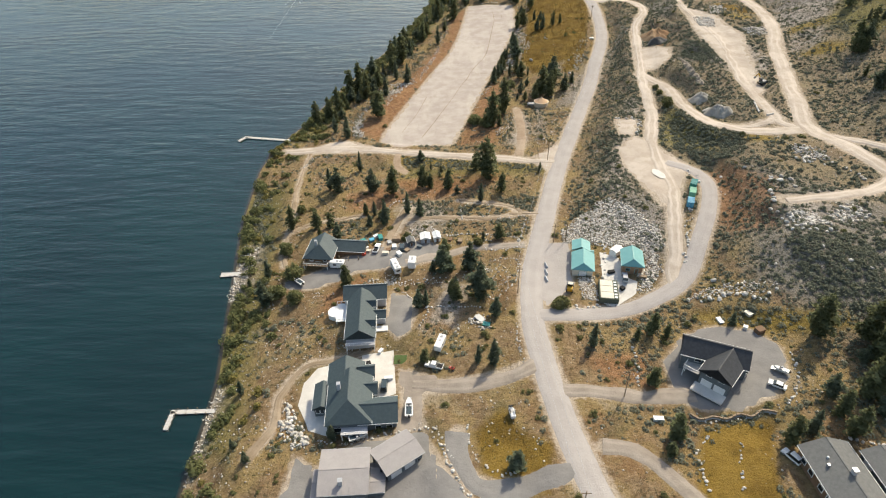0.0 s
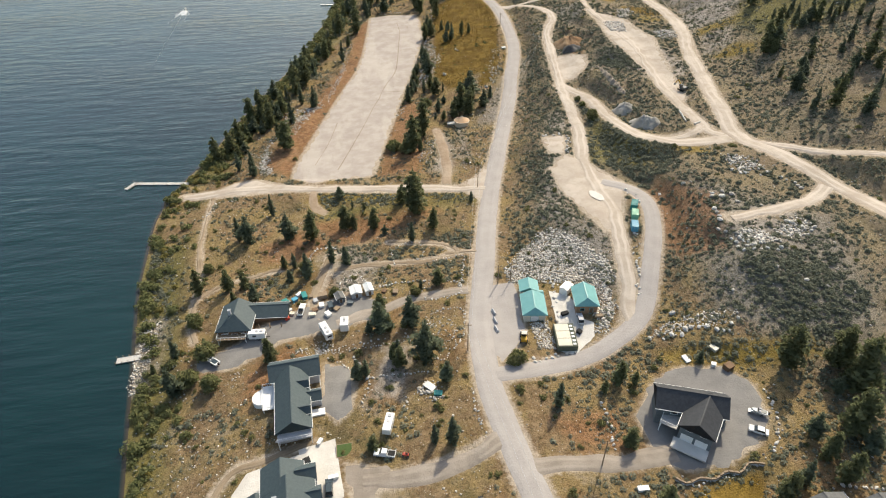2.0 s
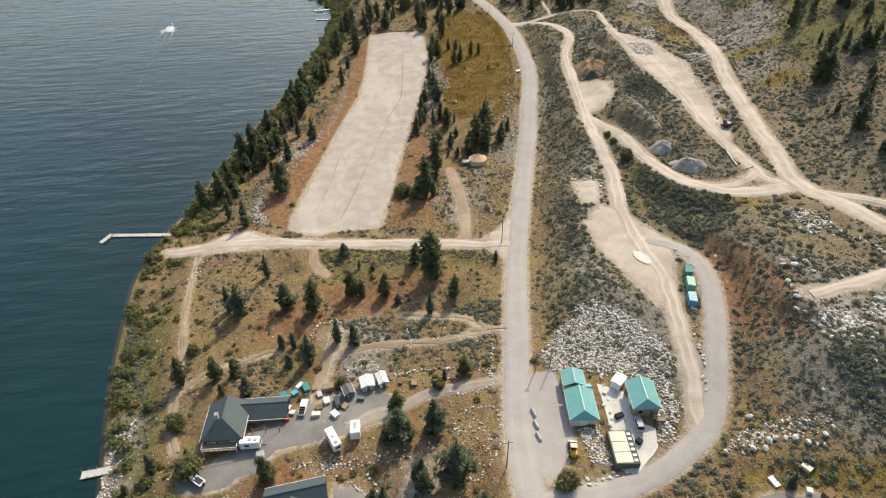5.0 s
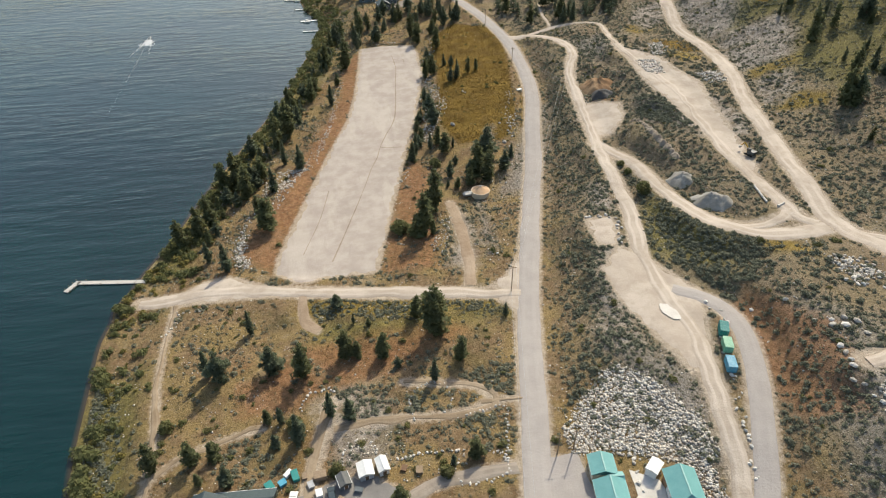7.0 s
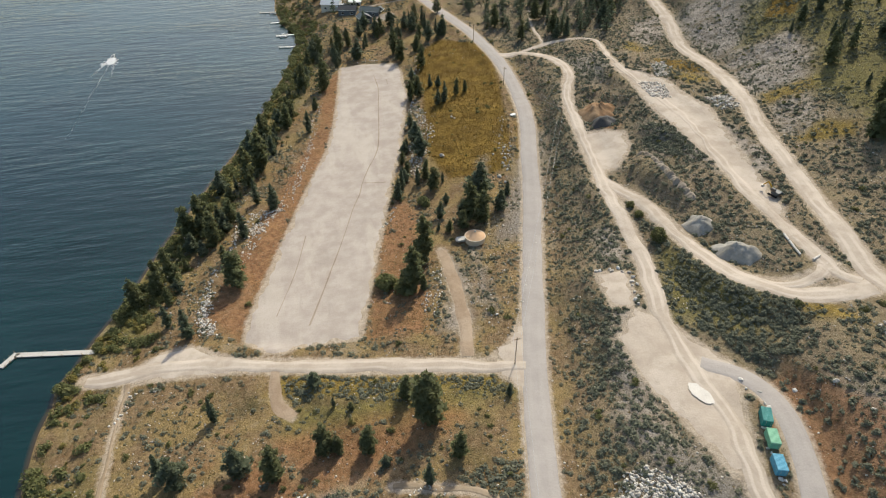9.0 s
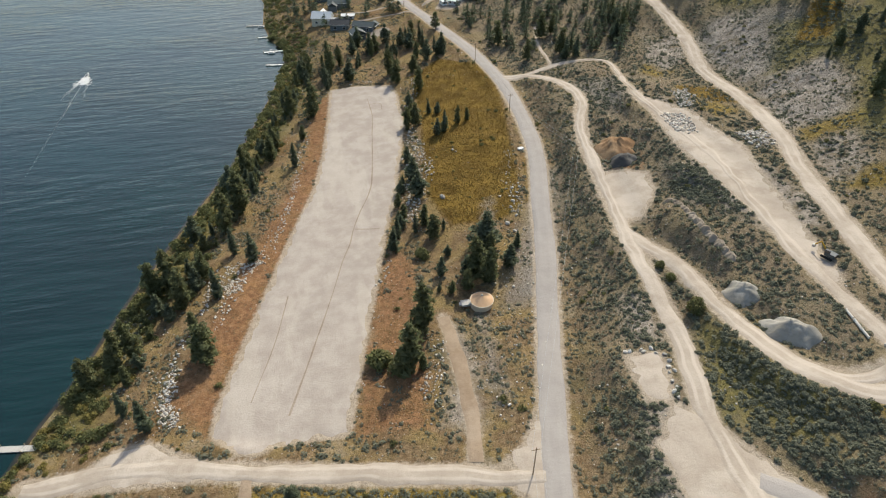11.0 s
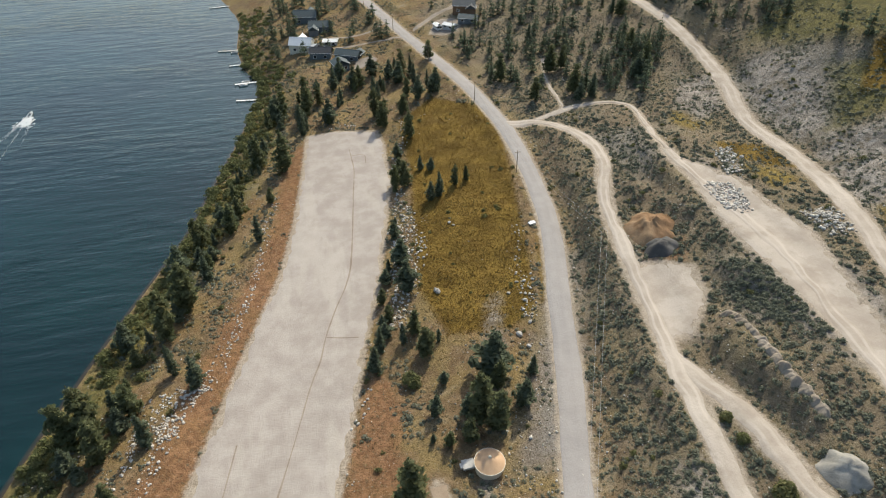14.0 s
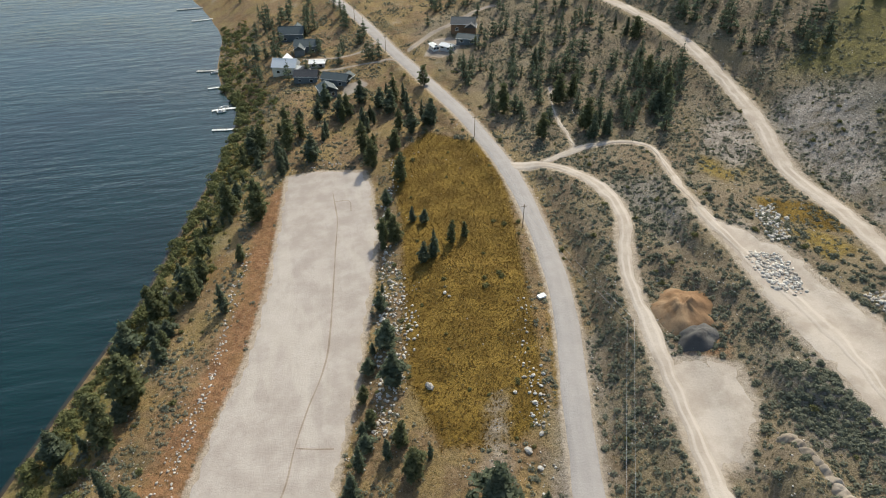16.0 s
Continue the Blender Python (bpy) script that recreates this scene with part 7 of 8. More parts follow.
def boat_mesh(length, half, z0):
    bm = bmesh.new()
    st = [(-0.5, 1.0), (-0.2, 1.0), (0.1, 0.95), (0.3, 0.72), (0.42, 0.4), (0.5, 0.02)]
    rows = []
    for u, w in st:
        x, h = u * length, half * w
        rise = 0.18 * max(0, u + 0.1)
        rows.append([bm.verts.new(p) for p in ((x, -h, z0 + 0.85 + rise), (x, -h * 0.8, z0 + 0.25 + rise), (x, 0, z0 + rise), (x, h * 0.8, z0 + 0.25 + rise), (x, h, z0 + 0.85 + rise), (x, h * 0.8, z0 + 0.80 + rise), (x, 0, z0 + 0.78 + rise), (x, -h * 0.8, z0 + 0.80 + rise))])
    for a, b in zip(rows, rows[1:]):
        for i in range(8):
            j = (i + 1) % 8
            bm.faces.new((a[i], a[j], b[j], b[i]))
    bm.faces.new(rows[0])
    bm.faces.new(rows[-1][::-1])
    return bm


def boat(x, y, rz, length, label, trailer=True, z=None):
    b = thing("motor_boat", x, y, rz, label, "boat", z=(float(ground(x, y)) + 0.1) if z is None else z)
    z0 = 0.55 if trailer else -0.25
    part("hull", boat_mesh(length, length * 0.18, z0), "white", b)
    part("cockpit", slab(-length * 0.42, -length * 0.12, z0 + 0.8, length * 0.12, length * 0.12, z0 + 0.92), "dark_car", b, "dark cockpit floor")
    part("windscreen", hull([(length * 0.1, z0 + 0.9), (length * 0.06, z0 + 1.4), (length * 0.09, z0 + 1.4), (length * 0.15, z0 + 0.9)], length * 0.12), "glass", b)
    for s in (-1, 1):
        part("seat", slab(-0.3, s * 0.45 - 0.28, z0 + 0.9, 0.25, s * 0.45 + 0.28, z0 + 1.25, 0.05), "siding_pale", b)
    part("outboard_motor", slab(-length * 0.5 - 0.45, -0.22, z0 + 0.3, -length * 0.5, 0.22, z0 + 1.2, 0.06), "rubber", b)
    if trailer:
        part("trailer_frame", slab(-length * 0.4, -0.6, 0.4, length * 0.62, 0.6, 0.52), "steel", b)
        wheels(b, (-0.8,), length * 0.19, 0.32)
    return b


car(-25.1, 181.2, 78, "white", "white pickup truck parked beside garden clutter", "pickup")
car(-15.6, 180.8, 95, "dark_car", "dark grey car parked in a gravel yard", "suv")
car(-2.9, 120.6, 163, "white", "white pickup truck parked on grey gravel", "pickup")
car(89.7, 106.9, 146, "white", "white car parked on the gravel turning yard")
car(60.7, 154.9, 80, "siding_pale", "silver car parked beside the brick shed", "suv")
car(-17.1, 114.0, 90, "dark_car", "dark car parked on the concrete patio", "suv")
car(84.0, 62.0 + 23.5, 120, "white", "white car parked under trees", "suv")
camper(-38.8, 172.3, -6, 5.2, "white camper trailer beside the brown house", 2.3)
camper(-17.1, 167.8, -69, 6.4, "white camper trailer on a gravel yard", 2.3)
camper(-11.2, 169.4, 85, 4.2, "short white camper trailer on a gravel yard", 2.6, 2.8)
camper(-1.1, 128.7, 72, 5.8, "long white cargo trailer on dry grass", 2.2, 2.0, "cargo_trailer")
camper(18.1, 100.9, 100, 3.2, "small white trailer in yellow grass", 1.3, 1.0, "cargo_trailer")
boat(-9.6, 105.6, 92, 6.2, "white motor boat on a trailer")
boat(-52.2, 165.3, 138, 5.6, "white motor boat on a trailer by trees")
boat(92.7, 111.7, 144, 3.9, "white motor boat on a trailer beside boulders")
boat(-23.0, 97.0, 20, 4.6, "white covered boat behind a stone wall")


def quad_bike(x, y, rz):
    q = thing("quad_bike", x, y, rz, "small red quad bike beside a truck", "quad bike", z=float(ground(x, y)) + 0.05)
    part("body", slab(-0.8, -0.45, 0.45, 0.8, 0.45, 0.8, 0.1), "red", q)
    part("seat", slab(-0.6, -0.2, 0.8, 0.1, 0.2, 1.0, 0.05), "rubber", q)
    part("handlebar", rod((0.45, -0.45, 1.1), (0.45, 0.45, 1.1), 0.03), "steel", q)
    wheels(q, (-0.65, 0.65), 0.62, 0.3)


quad_bike(2.3, 119.1, 160)


def loader(x, y, rz):
    m = thing("wheel_loader", x, y, rz, "yellow wheel loader on bare ground", "loader", z=float(ground(x, y)) + 0.05)
    part("rear_body", slab(-2.2, -0.85, 0.8, -0.1, 0.85, 1.9, 0.1), "yellow", m)
    part("front_frame", slab(-0.1, -0.5, 0.7, 1.3, 0.5, 1.3, 0.08), "yellow", m)
    cab = part("cab", slab(-0.9, -0.7, 1.9, 0.2, 0.7, 2.9, 0.06), "glass", m)
    part("cab_roof", slab(-1.0, -0.8, 2.9, 0.3, 0.8, 3.05, 0.04), "cream", cab)
    for s in (-0.55, 0.55):
        part("lift_arm", slab(0.4, s - 0.08, 1.0, 2.3, s + 0.08, 1.25), "yellow", m)
    part("bucket", hull([(2.1, 0.2), (2.1, 1.1), (2.4, 1.1), (3.0, 0.25), (2.9, 0.15)], 1.1), "steel", m)
    wheels(m, (-1.5, 0.9), 1.1, 0.6, 0.4)


def excavator(x, y, rz):
    m = thing("excavator", x, y, rz, "dark tracked excavator on bare quarry ground", "excavator")
    for s in (-1, 1):
        part("track", slab(-1.9, s * 1.1 - 0.28, 0.05, 1.9, s * 1.1 + 0.28, 0.85, 0.25), "rubber", m)
    part("turntable", rod((0, 0, 0.6), (0, 0, 1.0), 0.9, 16), "steel", m)
    part("body", slab(-2.0, -1.25, 1.0, 0.9, 1.25, 2.1, 0.1), "dark_car", m)
    part("cab", slab(-0.3, 0.3, 2.1, 1.2, 1.25, 3.0, 0.06), "glass", m)
    part("boom", rod((0.8, -0.2, 1.8), (3.4, -0.2, 4.0), 0.24, 6), "yellow", m)
    part("stick", rod((3.4, -0.2, 4.0), (4.9, -0.2, 2.0), 0.18, 6), "yellow", m)
    part("bucket", slab(4.5, -0.7, 1.2, 5.3, 0.3, 2.1, 0.1), "steel", m)


loader(41.9, 151.3, 75)
excavator(152.5, 277.2, 110)


# ---------------------------------------------------------------- containers
def container(x, y, rz, paint, label):
    c = thing("shipping_container", x, y, rz, label, "container", "containers in a row", z=float(ground(x, y)) + 0.05)
    bm = bmesh.new()
    rings = []
    for k in range(54):
        w = 0.06 if (k // 2) % 2 and 0 < k < 53 else 0.0
        y0 = -2.15 + 4.3 * k / 53
        rings.append([bm.verts.new(v) for v in ((-1.14 - w, y0, 0.0), (1.14 + w, y0, 0.0), (1.14 + w, y0, 2.18 + w), (-1.14 - w, y0, 2.18 + w))])
    for a, b in zip(rings, rings[1:]):
        for i in range(4):
            bm.faces.new((a[i], a[(i + 1) % 4], b[(i + 1) % 4], b[i]))
    bm.faces.new(rings[0][::-1])
    bm.faces.new(rings[-1])
    part("corrugated_shell", bm, paint, c)
    for s in (-0.56, 0.56):
        d = part("door", slab(s - 0.53, -2.2, 0.15, s + 0.53, -2.15, 2.1), paint, c)
        part("locking_bar", rod((s + 0.2, -2.24, 0.2), (s + 0.2, -2.24, 2.05), 0.03, 6), "steel", d)


container(97.2, 201.2, -28, "teal", "dark teal shipping container on a gravel yard")
container(95.0, 195.6, -22, "green", "bright green shipping container on a gravel yard")
container(92.3, 189.4, -20, "blue", "bright blue shipping container on a gravel yard")


# ---------------------------------------------------------------- docks and the boat on the lake
def dock(name_label, legs, width, mat="grey_wood"):
    """A dock of straight legs given by their centre lines."""
    (x0, y0), _ = legs[0]
    d = thing("dock", x0, y0, 0, name_label, "dock", "docks along the shore", z=0)
    for (ax, ay), (bx, by) in legs:
        length, turn = math.hypot(bx - ax, by - ay), math.degrees(math.atan2(by - ay, bx - ax))
        m = pose(ax - x0, ay - y0, 0, 0, 0, turn)
        frame_part = part("float", turned(slab(0, -width / 2 + 0.1, -0.2, length, width / 2 - 0.1, 0.35), m), "steel", d)
        n = int(length / 0.9)
        for k in range(n):
            part("plank", turned(slab(k * length / n, -width / 2, 0.36, (k + 1) * length / n - 0.06, width / 2, 0.45), m), mat, frame_part)
        for k in range(0, n + 1, max(2, n // 4)):
            for s in (-1, 1):
                part("pile", turned(rod((k * length / n, s * (width / 2 + 0.1), -3), (k * length / n, s * (width / 2 + 0.1), 1.1), 0.11, 6), m), "wood", frame_part)
    return d


dock("long silvered dock with a bent end", [((-77, 286.6), (-104.6, 291.6)), ((-104.4, 292.4), (-107.6, 286.8))], 2.0)
dock("pale square ended dock in dark water", [((-70.5, 176.2), (-77, 176.4)), ((-76.8, 176.4), (-84.3, 175.9))], 2.4)
dock("bent grey dock in dark water", [((-67, 112.6), (-80.4, 112.3)), ((-79.7, 112.6), (-79.7, 106))], 1.5)
dock("grey dock on the far shore", [((1, 577.6), (-10, 578.6)), ((-10, 578.6), (-18, 580))], 1.8, "white")
dock("grey dock on the far shore", [((4, 607.6), (-12, 607)), ((-12, 607), (-19.5, 606.2))], 2.2, "white")
dock("grey dock on the far shore", [((-6, 642.3), (-24, 641))], 1.6, "white")
dock("grey dock on the far shore", [((-13, 672), (-28, 673)), ((-28, 673), (-33, 674))], 2.0)
dock("grey dock on the far shore", [((-24, 795), (-40, 792)), ((-40, 792), (-46, 791.5))], 1.8, "white")
dock("grey dock on the far shore", [((-40, 829.3), (-61, 828.8))], 2.0)
boat(-21, 668.5, 8, 5.5, "moored boat beside a dock", False, 0)
boat(-13, 610.0, 185, 5.0, "moored boat beside a dock", False, 0)
boat(-14, 603.4, 5, 5.0, "moored boat beside a dock", False, 0)
boat(-131.5, 590, 90, 6.5, "white motor boat under way on the lake", False, 0.1)


def wake():
    """Foam that trails behind the boat: a torn white patch, two short arms and a long thin middle line."""
    q = np.random.default_rng(5)
    spots, sizes = [], []
    for k in range(900):
        kind = k % 9
        if kind < 4:
            back, side = 14 * q.uniform(0, 1) ** 1.3, 0.0
            side = q.normal(0, 0.8 + back * 0.13)
            s = q.uniform(0.25, 0.7)
        elif kind < 7:
            back = 3 + 34 * q.uniform(0, 1) ** 1.4
            side = (-1 if kind < 6 else 1) * (1.3 + back * 0.14) + q.normal(0, 0.5)
            s = q.uniform(0.16, 0.5) * (1.1 - back / 45)
        else:
            back = 8 + 125 * q.uniform(0, 1) ** 1.5
            side = q.normal(0, 0.35) + back * 0.012
            s = q.uniform(0.12, 0.30) * (1.1 - 0.75 * back / 133)
        spots.append((-131.5 + side, 587 - back, 0.02))
        sizes.append((s * 0.8, s * 1.7, 0.05 + 0.25 * s * max(0.0, 1 - back / 18)))
    v, f = blobs(OCTA_V, OCTA_F, np.array(spots), np.array(sizes), q, 0.4, np.zeros(len(spots)))
    tagged(new("wake", triangles("wake", v, f, M["foam"])), "white foam wake trailing a motor boat", "wake", kind="stuff")


wake()


# ---------------------------------------------------------------- poles and wires
def pole(x, y, h, label="weathered wooden power pole beside the road"):
    p = thing("power_pole", x, y, 0, label, "power pole", "power poles along the road")
    part("shaft", rod((0, 0, -1), (0, 0, h), 0.17, 8, 0.11), "wood", p)
    arm = part("crossarm", slab(-1.2, -0.07, h - 0.9, 1.2, 0.07, h - 0.75), "wood", p)
    for s in (-1.05, 0, 1.05):
        part("insulator", rod((s, 0, h - 0.75), (s, 0, h - 0.5), 0.06, 8), "steel", arm)
    return (x, y, float(ground(x, y)) + h - 0.55)


def wire(a, b, sag=1.2):
    cu = bpy.data.curves.new("power_line", "CURVE")
    cu.dimensions, cu.bevel_depth, cu.bevel_resolution = "3D", 0.025, 1
    for off in (-1.05, 1.05):
        s = cu.splines.new("POLY")
        s.points.add(12)
        for k in range(13):
            t = k / 12
            p = Vector(a).lerp(Vector(b), t)
            s.points[k].co = (p.x + off, p.y, p.z - sag * 4 * t * (1 - t), 1)
    cu.materials.append(M["steel"])
    tagged(new("power_line", cu), "thin overhead power line between poles", "power line", "power lines")


TOPS = [pole(x, y, h) for x, y, h in ((31, 72, 11), (24.5, 150, 11), (47, 240.5, 11), (108, 362, 10), (102.5, 428, 10), (104.6, 498, 10), (93.6, 555, 10), (83.6, 614, 10), (73, 676, 10))]
for a, b in zip(TOPS, TOPS[1:]):
    wire(a, b)
pole(40.6, 178.6, 8, "wooden post at the edge of a lot")
pole(45.0, 179.0, 8, "wooden post at the edge of a lot")
pole(49.1, 106.5, 10, "wooden power pole beside a driveway")


# ---------------------------------------------------------------- heaps in the gravel yards
def heap(name, x, y, rz, a, b, h, mat, label, seed, ridge=0.0, lumps=0.0):
    """A heap of loose material: a soft cone or a ridge with slumped sides."""
    q = np.random.default_rng(seed)
    n, rings = 40, 12
    ob = new(name)
    v, f = [], []
    phase = q.uniform(0, 6, 5)
    for i in range(rings + 1):
        u = i / rings
        for k in range(n):
            t = 2 * math.pi * k / n
            wob = 1 + 0.10 * math.sin(2 * t + phase[0]) + 0.07 * math.sin(5 * t + phase[1]) + 0.03 * math.sin(9 * t + phase[2])
            px = math.cos(t) * a * u * wob
            py = math.sin(t) * b * u * wob + ridge * max(-1, min(1, 1.6 * math.sin(t))) * (1 - u)
            form = (1 - u * u) ** 1.35
            z = h * form * (1 + 0.5 * noise.noise((px * 0.35 + seed * 7, py * 0.35, 0.0)) + 0.2 * noise.noise((px * 1.1, py * 1.1 + seed, 3.0))) + lumps * (1 - u) * u * 3 * abs(math.sin(py * 1.15 + 0.5 * math.sin(px)))
            v.append((px, py, z))
    ob.matrix_basis = pose(x, y, 0, 0, 0, rz)
    w = [(ob.matrix_basis @ Vector(p)) for p in v]
    v = [(p[0], p[1], p[2] + float(ground(c.x, c.y)) - (0.35 if p[2] < 0.01 else 0.0)) for p, c in zip(v, w)]
    for i in range(rings):
        for k in range(n):
            j = (k + 1) % n
            f.append((i * n + k, i * n + j, (i + 1) * n + j, (i + 1) * n + k))
    me = bpy.data.meshes.new(name)
    me.from_pydata(v, [], f)
    me.materials.append(M[mat])
    me.shade_smooth()
    ob.data = None
    scene.collection.objects.unlink(ob)
    bpy.data.objects.remove(ob)
    ob = new(name, me)
    ob.matrix_basis = pose(x, y, 0, 0, 0, rz)
    return tagged(ob, label, "heap")


heap("gravel_mound", 124.8, 256.5, 20, 4.2, 8.0, 3.4, "grey_gravel", "heap of crushed grey gravel by a road", 1)
heap("gravel_mound", 123.0, 274.5, 10, 4.0, 6.0, 2.6, "grey_gravel", "low heap of crushed grey gravel", 2)
heap("sand_mound", 128.2, 367.5, 10, 8.2, 10.0, 4.0, "sandy", "large heap of orange sand and soil", 3)
heap("gravel_mound", 126.8, 357.4, 0, 6.4, 4.8, 3.2, "dark_gravel", "dark grey gravel heap beside orange sand", 4)

q = np.random.default_rng(91)
for k in range(15):
    # loads tipped one after another along the top of the spoil ridge
    heap("spoil_mound", 127.4 + 1.2 * math.sin(k * 0.5) + q.uniform(-0.3, 0.3), 323 - k * 2.5, q.uniform(0, 180), q.uniform(1.7, 2.3), q.uniform(1.7, 2.3), q.uniform(1.0, 1.5), "loam", "small tipped mound of grey brown soil", 30 + k)

# ---------------------------------------------------------------- small things in the yards
def crate(name, x, y, rz, sx, sy, sz, mat, label, category, lid=None):
    c = thing(name, x, y, rz, label, category, z=float(ground(x, y)) + 0.05)
    part("body", slab(-sx / 2, -sy / 2, -0.1, sx / 2, sy / 2, sz, 0.04), mat, c)
    part("lid", slab(-sx / 2 - 0.06, -sy / 2 - 0.06, sz, sx / 2 + 0.06, sy / 2 + 0.06, sz + 0.1, 0.03), lid or mat, c)
    return c


def small_shed(x, y, rz, sx, sy, label, roof="white", wall="siding_pale"):
    s = thing("garden_shed", x, y, rz, label, "shed", "garden sheds", z=float(ground(x, y)))
    wing(s, 0, 0, 0, sx, sy, 2.2, 0.6, roof, wall, over=0.2, openings=[("s", 0, 0, 0.9, 1.9, "door")])


small_shed(-6.9, 185.2, 6, 3.4, 4.0, "white garden shed in a stony yard")
small_shed(-2.6, 185.4, 10, 2.4, 4.0, "narrow white garden shed under trees", "white", "white")
small_shed(-12.4, 183.6, 15, 2.6, 3.4, "grey garden shed in a cluttered yard", "shingle_grey", "siding")
crate("crate", -18.2, 187.2, 5, 3.0, 2.0, 1.4, "wood", "brown wooden crate in a yard", "crate", "wood")
crate("crate", -18.6, 182.4, 8, 1.6, 2.0, 1.0, "white", "white storage box in a cluttered yard", "crate")
crate("crate", -30.0, 185.6, 12, 1.6, 2.4, 1.2, "teal", "teal tarpaulin covered stack beside the house", "crate")
crate("crate", -27.6, 187.4, 30, 1.8, 1.6, 0.9, "blue", "blue plastic bin stack beside the house", "crate")
crate("crate", -29.4, 182.6, 50, 1.4, 1.8, 0.8, "white", "white box among garden clutter", "crate")
crate("crate", -29.8, 178.6, 20, 1.4, 1.2, 0.7, "red", "red box among garden clutter", "crate")
crate("crate", -28.2, 180.4, 70, 1.2, 1.5, 0.6, "cream", "cream box among garden clutter", "crate")
crate("crate", -24.4, 188.6, 15, 1.6, 3.0, 1.0, "teal", "dark teal covered stack in a yard", "crate")
crate("picnic_table", 93.0, 140.5 - 6.0, 25, 1.6, 2.2, 0.75, "cream", "pale wooden picnic table on dry grass", "table")
crate("sign_board", 96.0, 392.0, 15, 2.6, 1.6, 0.5, "white", "white board lying beside the road", "board")
crate("trailer_frame", 11.5, 139.2, 40, 2.0, 3.4, 0.6, "steel", "heap of metal scrap in dry grass", "scrap")
crate("trailer_frame", 13.4, 136.2, 75, 1.6, 2.2, 0.5, "teal", "green scrap box in dry grass", "scrap")
crate("crate", 59.0, 150.5, 30, 1.4, 1.4, 0.8, "rubber", "dark box on the concrete yard", "crate")
crate("crate", 66.5, 154.6, -10, 2.4, 1.0, 0.7, "wood", "wooden bench beside the brick shed", "bench")
crate("crate", 57.0, 158.4, 10, 2.2, 1.2, 0.8, "rubber", "dark pump housing on concrete", "pump")
crate("crate", 93.6, 127.5, 20, 2.4, 2.0, 1.4, "siding_brown", "brown wooden box beside the gravel yard", "crate")
crate("crate", 90.4, 129.5, 60, 1.2, 1.2, 0.8, "white", "white box beside the gravel yard", "crate")
crate("crate", 84.5, 133.5, 10, 1.4, 2.6, 0.4, "white", "white slab lying on dry grass", "slab")
crate("crate", 56.0, 98.5, 85, 1.2, 2.6, 0.8, "white", "white water tank in sagebrush", "tank")
crate("crate", -22.8, 123.4, 20, 1.7, 1.5, 0.9, "dark_car", "dark covered hot tub on the patio", "hot tub", "rubber")
crate("crate", -19.4, 128.6, 60, 1.8, 0.9, 0.8, "white", "white garden bench beside the patio", "bench")
crate("crate", -16.0, 116.6, 95, 1.0, 2.4, 0.9, "white", "white covered stack beside the patio", "crate")
for k, (x, y, mat, what) in enumerate(((-22.0, 188.0, "wood", "stack of split firewood beside the yard"), (-20.6, 185.2, "steel", "grey metal bin in the yard"), (-16.4, 176.6, "white", "white fuel tank in the yard"),
                                      (-13.6, 179.0, "wood", "stack of split firewood beside the yard"), (-9.0, 180.6, "siding", "grey covered trailer in the yard"), (-21.6, 178.2, "cream", "pale pallet stack in the yard"),
                                      (-20.8, 180.6, "siding_brown", "brown timber stack in the yard"), (-31.0, 187.8, "teal", "teal covered boat parts beside the house"), (-26.2, 189.6, "white", "white plastic tank beside the house"),
                                      (2.6, 183.8, "siding_brown", "raised wooden garden bed"), (6.2, 182.2, "wood", "raised wooden garden bed"), (-36.2, 168.6, "steel", "grey metal bin beside the drive"))):
    crate("yard_stack", x, y, 17 * k, 1.1 + 0.25 * (k % 4), 1.6 + 0.3 * (k % 3), 0.6 + 0.2 * (k % 3), mat, what, "stack")
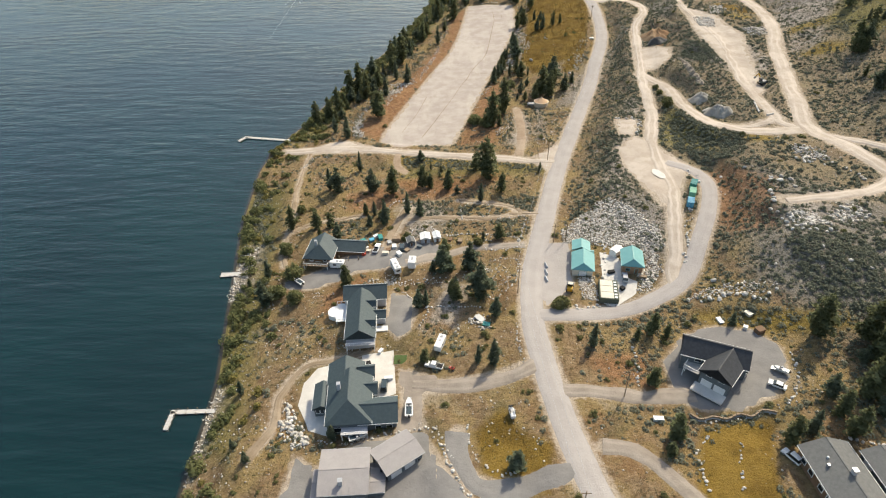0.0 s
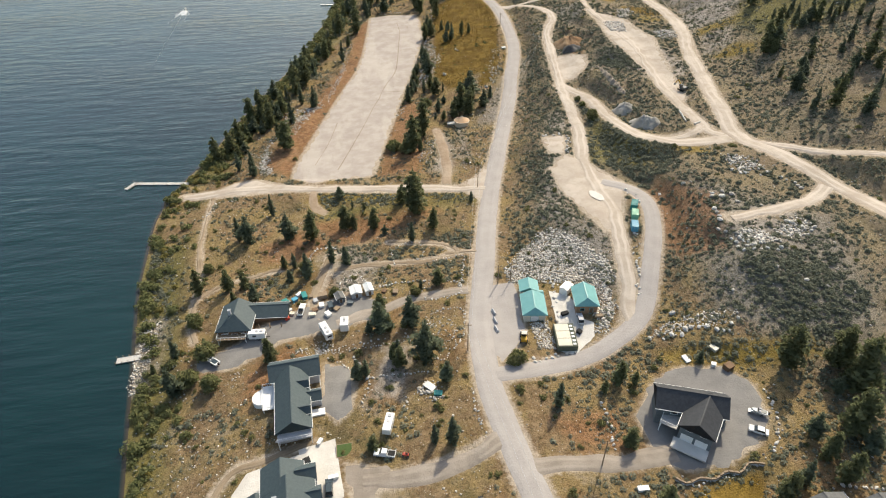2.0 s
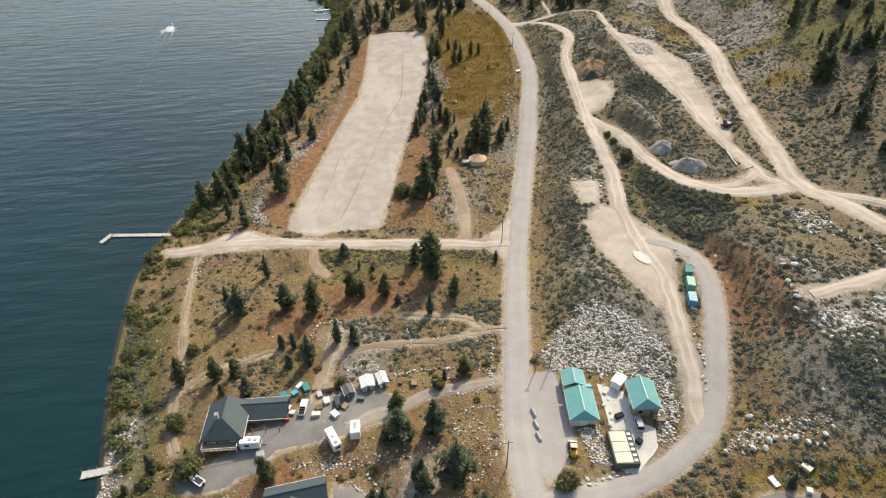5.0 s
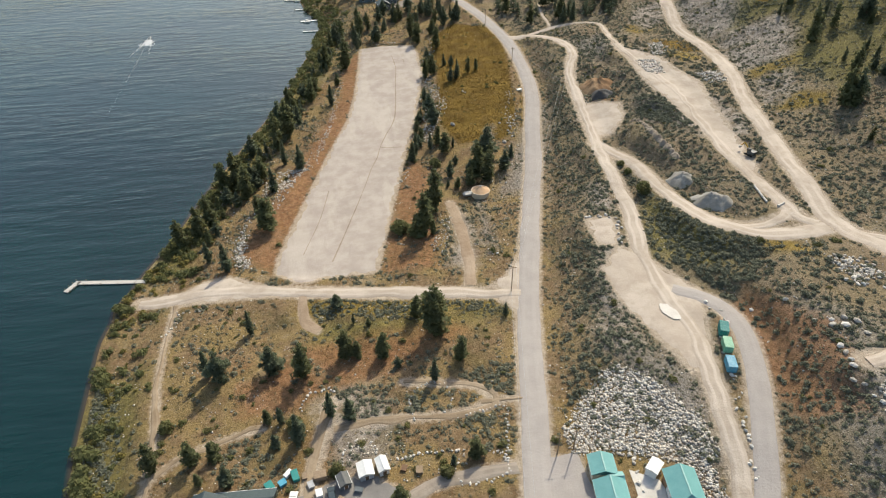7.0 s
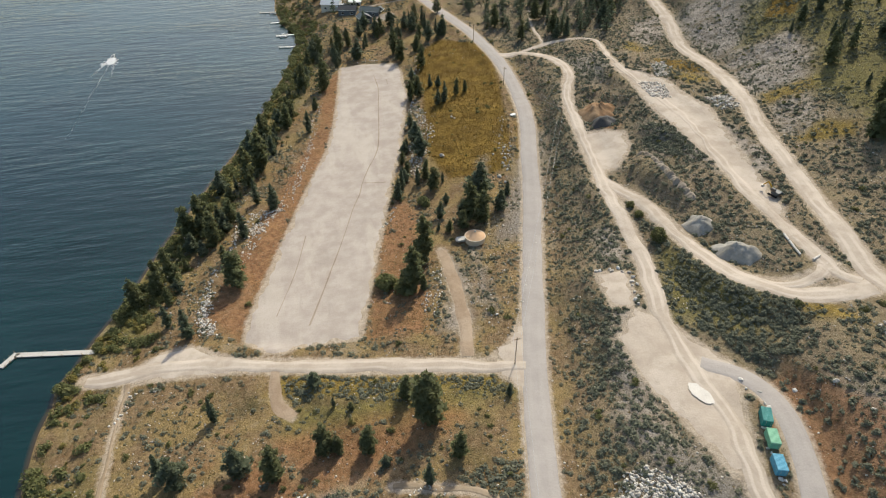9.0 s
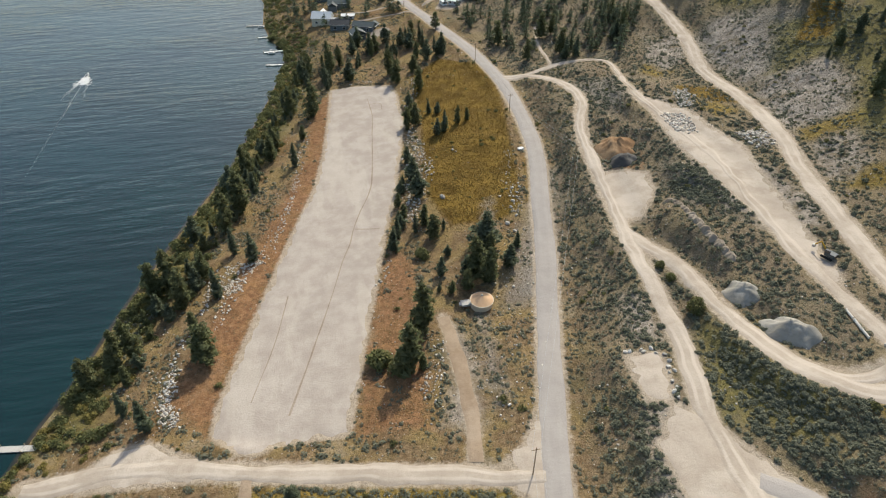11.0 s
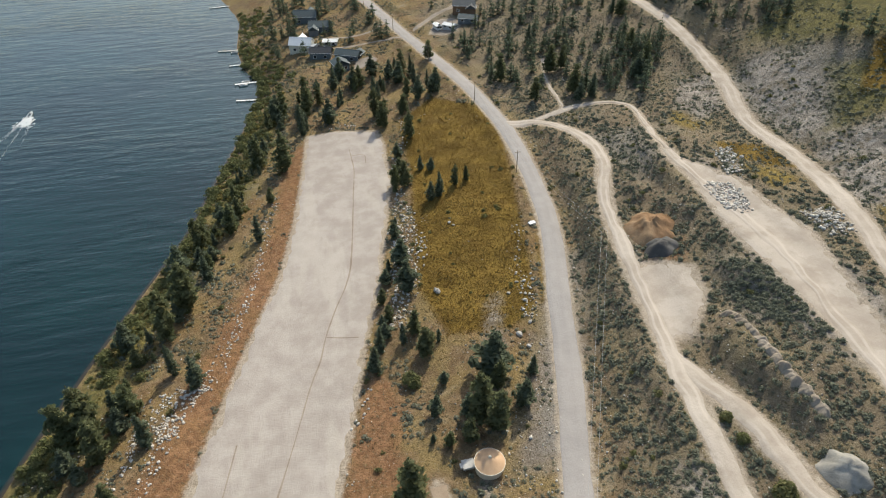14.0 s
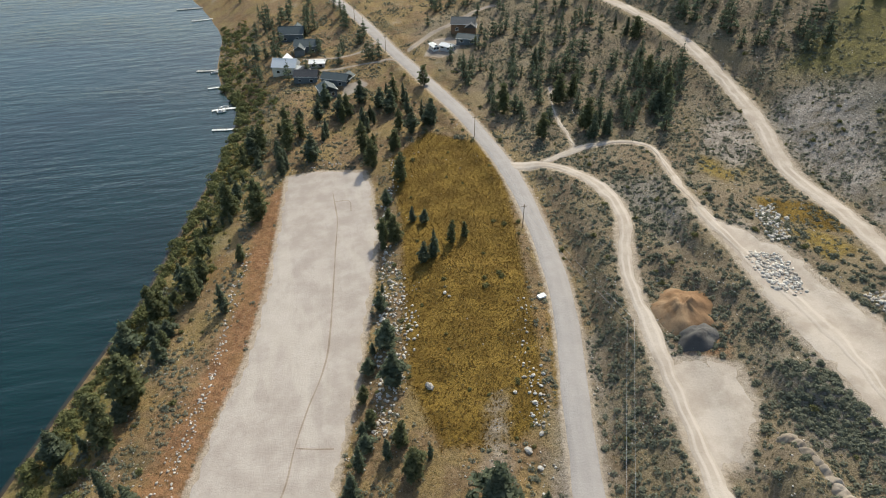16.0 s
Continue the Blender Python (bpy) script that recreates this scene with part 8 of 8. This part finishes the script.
def retaining_wall(line, high):
    """A low wall of squared stone blocks, each turned along the line."""
    w = new("retaining_wall")
    tagged(w, "low zigzag retaining wall of weathered grey blocks", "wall")
    c = resampled(line, 1.15)
    for (ax, ay), (bx, by) in zip(c, c[1:]):
        base = float(ground(ax, ay))
        turn = math.degrees(math.atan2(by - ay, bx - ax))
        for row in range(2):
            part("block", turned(slab(0.02, -0.22, row * high / 2 - 0.3 * (row == 0), math.hypot(bx - ax, by - ay) - 0.02, 0.22, (row + 1) * high / 2 - 0.02, 0.03), pose(ax, ay, base, 0, 0, turn)), "wood" if row else "siding_pale", w)


for k, (x, y, turn) in enumerate(((140.2, 254.6, 78), (139.4, 250.8, 76), (138.7, 247.4, 80), (142.0, 243.4, 20))):
    p = thing("concrete_pipe", x, y, turn, "pale concrete pipe lying beside the quarry road", "pipe", "concrete pipes", z=float(ground(x, y)) + 0.15)
    part("barrel", rod((-1.6, 0, 0.3), (1.6, 0, 0.3), 0.36, 14), "concrete", p)
    part("collar", rod((1.4, 0, 0.3), (1.75, 0, 0.3), 0.44, 14), "concrete", p)
retaining_wall([(64.5, 99.5), (66.5, 97.6), (70, 98.3), (73, 97.2), (76.5, 98.4), (79.5, 97.4), (82.5, 99.2), (86, 98.2)], 1.1)
lawn = thing("turf_patch", -13.1, 124.6, 0, "small square of green turf", "lawn", z=float(ground(-13.1, 124.6)) + 0.2)
part("turf", slab(-1.9, -1.8, -0.3, 1.9, 1.8, 0.08), "turf", lawn)
part("edging", slab(-2.1, -2.0, -0.3, 2.1, 2.0, 0.02), "wood", lawn)
for x, y in ((36.0, 165.0), (35.5, 161.1), (35.0, 157.3)):
    b = thing("concrete_barrier", x, y, 8, "grey concrete barrier on the roadside lot", "barrier", "concrete barriers", z=float(ground(x, y)) + 0.1)
    part("base", slab(-0.4, -1.3, 0, 0.4, 1.3, 0.3, 0.04), "siding_pale", b)
    part("top", hull([(-1.3, 0.3), (-1.25, 0.85), (1.25, 0.85), (1.3, 0.3)], 0.28, 0.12), "siding_pale", b).rotation_euler = (0, 0, math.pi / 2)
